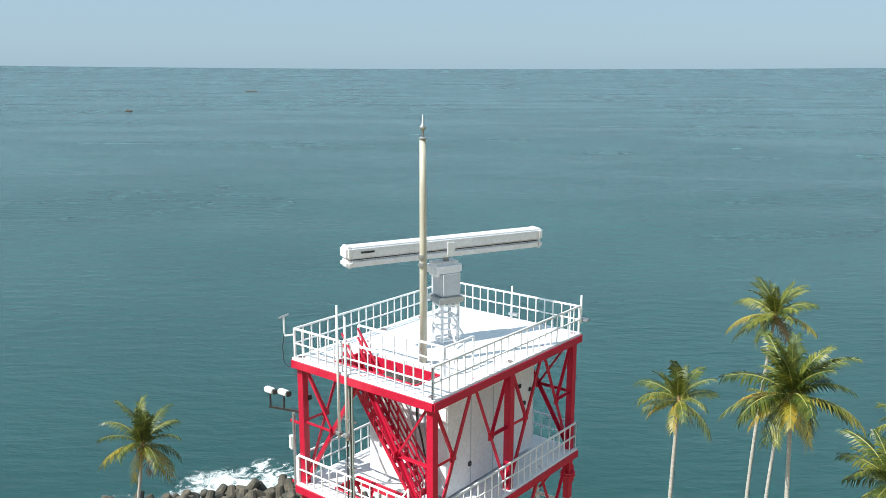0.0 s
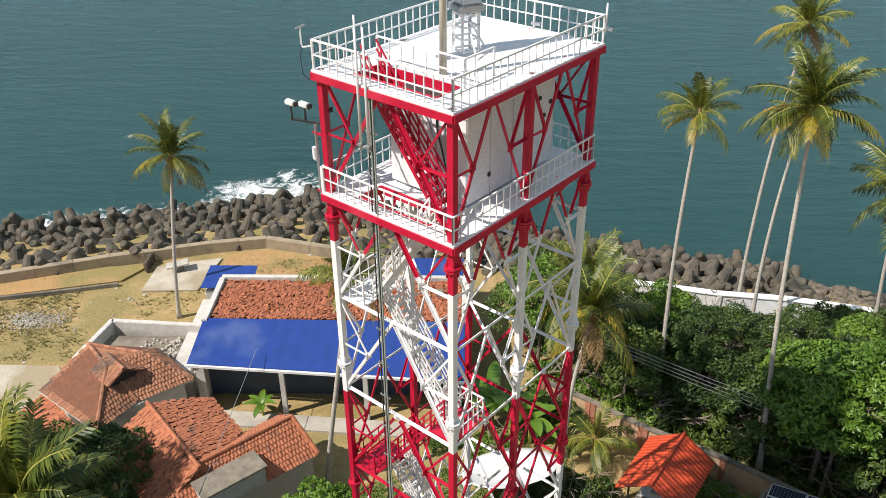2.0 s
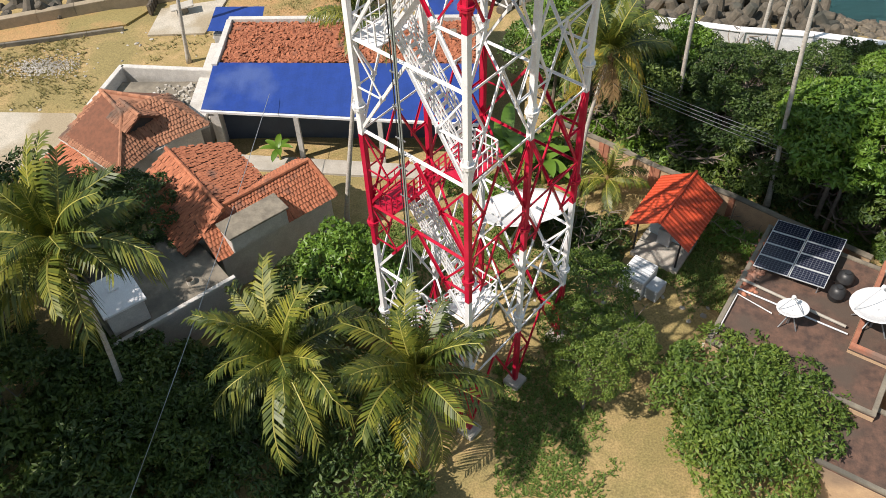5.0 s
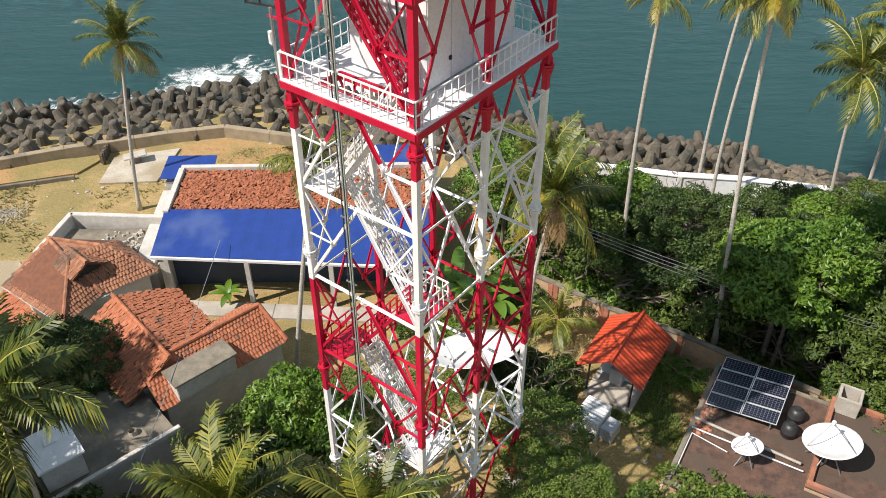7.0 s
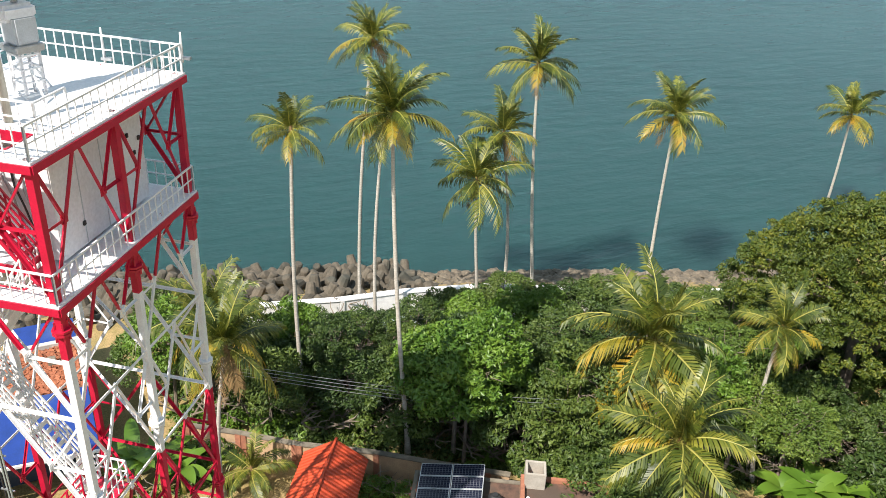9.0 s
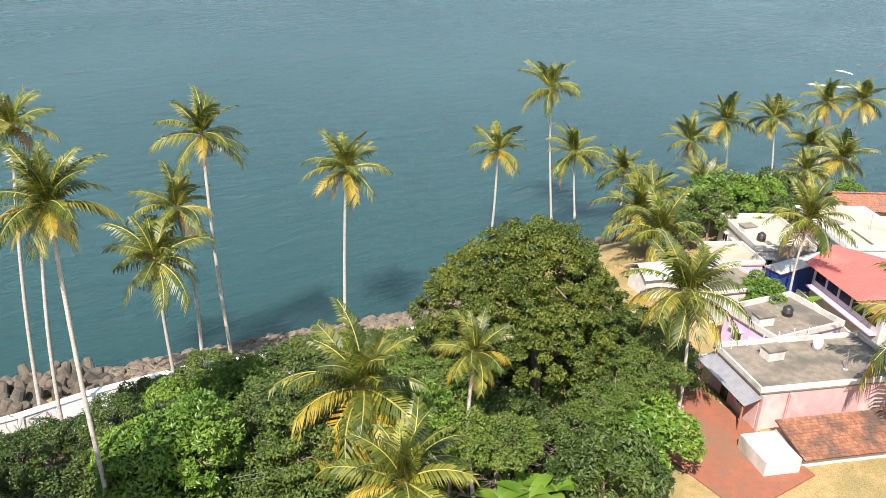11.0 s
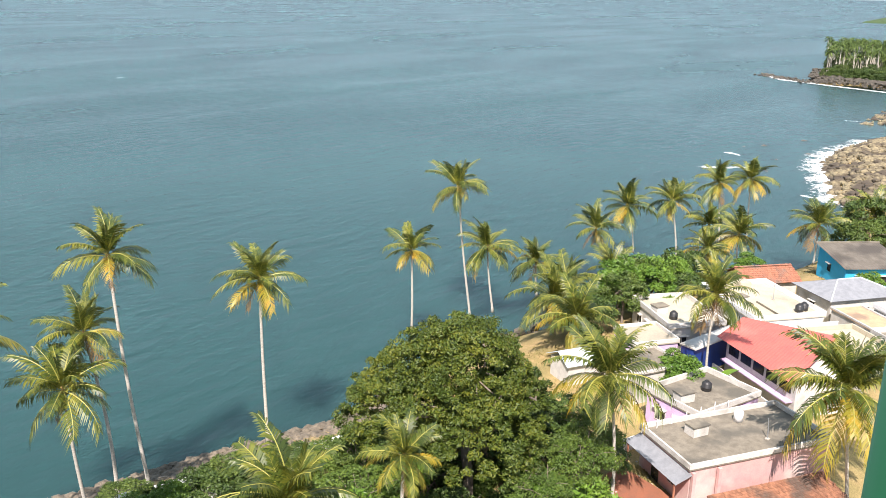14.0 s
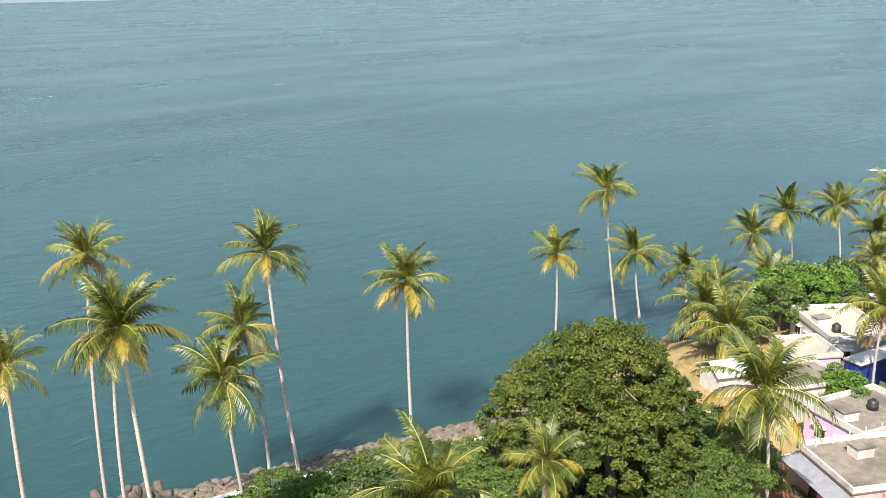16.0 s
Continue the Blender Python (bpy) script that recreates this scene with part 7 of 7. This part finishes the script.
def turquoise_house():
    t = thing("turquoise_house", 124.8, 18.6, 0, -52, "bright turquoise house with a dark sheet roof", "house", "seaside houses")
    X, Y, h0, h1 = 8.5, 8.0, 3.4, 4.5
    v = [(0, 0, -.2), (X, 0, -.2), (X, Y, -.2), (0, Y, -.2), (0, 0, h0), (X, 0, h0), (X, Y, h1), (0, Y, h1)]
    link("wall", mesh_of("wall", v, [(0, 1, 5, 4), (1, 2, 6, 5), (2, 3, 7, 6), (3, 0, 4, 7), (4, 5, 6, 7)], TURQ), t)
    corrugated("roof", t, [(-0.5, -0.7, h0), (X + 0.5, -0.7, h0), (X + 0.5, Y + 0.4, h1 + 0.15), (-0.5, Y + 0.4, h1 + 0.15)], DARKSHEET, 0.4, 0.04, "dark weathered sheet roof")
    bm = bmesh.new()
    box(bm, -0.6, Y + 0.2, h1 + 0.1, X + 0.6, Y + 0.5, h1 + 0.3, 0.03)
    part("ridge_board", bm, CONC, t)
    for x in (2.0, 5.4):
        window_part(t, x, 0, 1.0, 1.2, 1.2, 0, WINDOW)
    window_part(t, 0, 4.6, 1.5, 0.9, 1.1, 1, WINDOW)


turquoise_house()
t7 = thing("tiled_cottage", 110.9, 28.4, 0, -44, "low cottage with a weathered clay tile roof", "house", "seaside houses")
bm = bmesh.new()
box(bm, 0.5, 0.5, -1.6, 8.0, 5.5, 2.8)
part("wall", bm, PLASTER, t7)
tiled_slope(t7, [(0, 0, 2.7), (8.5, 0, 2.7), (8.5, 3, 4.1), (0, 3, 4.1)], TILE_OLD, 41, 0.4, 0.34)
tiled_slope(t7, [(8.5, 6, 2.7), (0, 6, 2.7), (0, 3, 4.1), (8.5, 3, 4.1)], TILE_OLD, 42, 0.4, 0.34)
tp = thing("tarpaulin_hut", 74.6, 35.6, 0, -30, "small hut under a pale blue tarpaulin", "hut")
bm = bmesh.new()
box(bm, 0, 0, -0.2, 4.0, 3.4, 2.2)
part("wall", bm, PLASTER, tp)
slab_part("tarpaulin", [(-0.4, -0.4, 2.3), (4.4, -0.4, 2.2), (4.3, 1.7, 3.2), (-0.3, 1.7, 3.3)], 0.05, LIGHTBLUE, tp)
slab_part("tarpaulin", [(4.4, 3.8, 2.2), (-0.4, 3.8, 2.3), (-0.3, 1.7, 3.3), (4.3, 1.7, 3.2)], 0.05, LIGHTBLUE, tp)
wall_run("white_yard_wall", [(61.0, 27.0), (66.5, 25.0), (69.0, 21.5)], -0.2, 1.3, 0.2, PLASTER, "low whitewashed yard wall between the houses", "wall")


def boat(x, y, L, rz):
    t = thing("fishing_boat", x, y, sea_z(x, y), rz, "small dark fishing boat far out at sea", "boat", "fishing boats")
    bm = bmesh.new()
    tube(bm, [(-L / 2, 0, 0.9), (-L * 0.3, 0, 0.5), (0, 0, 0.4), (L * 0.3, 0, 0.5), (L / 2, 0, 1.2)], [0.2, 1.1, 1.3, 1.1, 0.1], 8)
    part("hull", bm, WOOD, t)
    bm = bmesh.new()
    box(bm, -L * 0.3, -0.9, 1.2, -L * 0.08, 0.9, 2.8, 0.1)
    part("cabin", bm, ASBESTOS, t)


boat(-330.0, 1500.0, 22.0, 10)
boat(-300.0, 830.0, 8.0, 0)


def green_pole():
    t = thing("green_pole", 0.419, -0.080, ground_z(0.42, -0.08), 0, "tall glossy green painted pole beside the lookout", "pole")
    bm = bmesh.new()
    tube(bm, [(0, 0, -0.2), (0, 0, 12), (0, 0, 25), (0, 0, 38.95)], [0.16, 0.13, 0.10, 0.07], 20)
    part("shaft", bm, GREENPAINT, t, smooth=True)
    bm = bmesh.new()
    tube(bm, [(0, 0, 38.95), (0, 0, 38.99), (0, 0, 39.03)], [0.07, 0.06, 0.02], 20)
    part("cap", bm, WHITE, t, smooth=True)
    boxed("base", (0.8, 0.8, 0.3), CONC_LIGHT, t)


green_pole()


def roof_clutter():
    """Small things left on the flat roofs."""
    g = random.Random(101)
    for x, y, z in ((66.2, 19.4, 3.5), (68.8, 14.2, 3.5), (72.0, 22.6, 3.3), (92.6, 33.0, 3.3), (100.2, 26.0, 3.8), (104.0, 23.0, 3.8), (78.0, 28.4, 3.2)):
        k = g.choice((0, 1, 1))
        if k == 0:
            t = thing("roof_pole", x, y, z, g.uniform(0, 90), "bent steel pole standing on a flat roof", "pole", "roof poles")
            bm = bmesh.new()
            tube(bm, [(0, 0, 0), (0.05, 0, 0.9), (0.12, 0.05, 1.9)], [0.05, 0.04, 0.035], 7)
            part("pole", bm, GALV, t)
            boxed("foot", (0.35, 0.35, 0.12), CONC_LIGHT, t)
        elif k == 1:
            t = thing("stair_head", x, y, z, -30, "small whitewashed roof block", "roof block", "roof blocks")
            boxed("body", (1.6, 1.2, 0.9), PLASTER, t)
            boxed("lid", (1.8, 1.4, 0.1), CONC, t, "", (0, 0, 0.9))
        else:
            rooftop_tank(x, y, z, "black plastic water drum on the flat roof")
    for k in range(7):
        a, b = Vector((62.4 + k * 1.5, 24.6 - k * 0.75, 3.4)), None
        t = thing("clothes_post", a.x + 1.2, a.y - 1.4, 3.5, 0, "thin post on the roof edge", "post", "roof edge posts")
        bm = bmesh.new()
        tube(bm, [(0, 0, 0), (0, 0, 0.75 + 0.1 * (k % 3))], 0.045, 6)
        part("post", bm, WHITE, t)


roof_clutter()


def yard_stones(name, areas, n, label, seed):
    g = random.Random(seed)
    sp = []
    for k in range(n):
        x0, y0, x1, y1 = g.choice(areas)
        x, y = g.uniform(x0, x1), g.uniform(y0, y1)
        sp.append((x, y, ground_z(x, y), g.uniform(0.05, 0.2)))
    ob = rocks(name, sp, label)
    ob.data.materials.clear()
    ob.data.materials.append(CONC_LIGHT)


yard_stones("scattered_stones", [(-44, 46, -19, 60), (-21, 57, -8, 64), (57, 20, 66, 32), (2, 26, 16, 36)], 320, "scattered stones and broken masonry on the soil", 111)


def banana(x, y, seed, s=1.0):
    t = thing("banana_plant", x, y, ground_z(x, y), seed * 40, "banana plant with broad torn green leaves", "plant", "banana plants")
    g = random.Random(seed)
    bm = bmesh.new()
    tube(bm, [(0, 0, -0.1), (0.03, 0, 0.8 * s), (0, 0.03, 1.5 * s)], [0.13 * s, 0.1 * s, 0.07 * s], 8)
    part("stem", bm, RIB, t)
    for k in range(7):
        a, tilt = k * 0.9 + g.random() * 0.5, g.uniform(0.35, 1.15)
        v, f = [], []
        L, W = 1.9 * s * g.uniform(0.8, 1.1), 0.3 * s
        for i in range(9):
            u = i / 8
            e = tilt - 1.5 * u * u
            r = L * u
            wv = W * math.sin(math.pi * min(1, 0.08 + 0.92 * u)) ** 0.6 + 0.01
            c = Vector((math.cos(a) * r * math.cos(tilt * (1 - 0.5 * u)), math.sin(a) * r * math.cos(tilt * (1 - 0.5 * u)), 1.45 * s + L * (math.sin(tilt) * u - 0.55 * u * u)))
            sd = Vector((-math.sin(a), math.cos(a), 0)) * wv
            v += [tuple(c - sd + Vector((0, 0, 0.07))), tuple(c), tuple(c + sd + Vector((0, 0, 0.07)))]
        for i in range(8):
            q = 3 * i
            f += [(q, q + 1, q + 4, q + 3), (q + 1, q + 2, q + 5, q + 4)]
        link("leaf", mesh_of("leaf", v, f, LEAF_BRIGHT, True), t)


for k, (x, y, s) in enumerate(((3.2, 41.8, 1.4), (2.0, 42.8, 1.5), (4.4, 41.0, 1.3), (38.6, 24.0, 1.5), (37.0, 25.2, 1.4), (40.4, 23.2, 1.5), (80.4, 22.0, 1.5), (81.4, 23.0, 1.3), (-13.2, 43.2, 0.7))):
    banana(x, y, 3 + k, s)
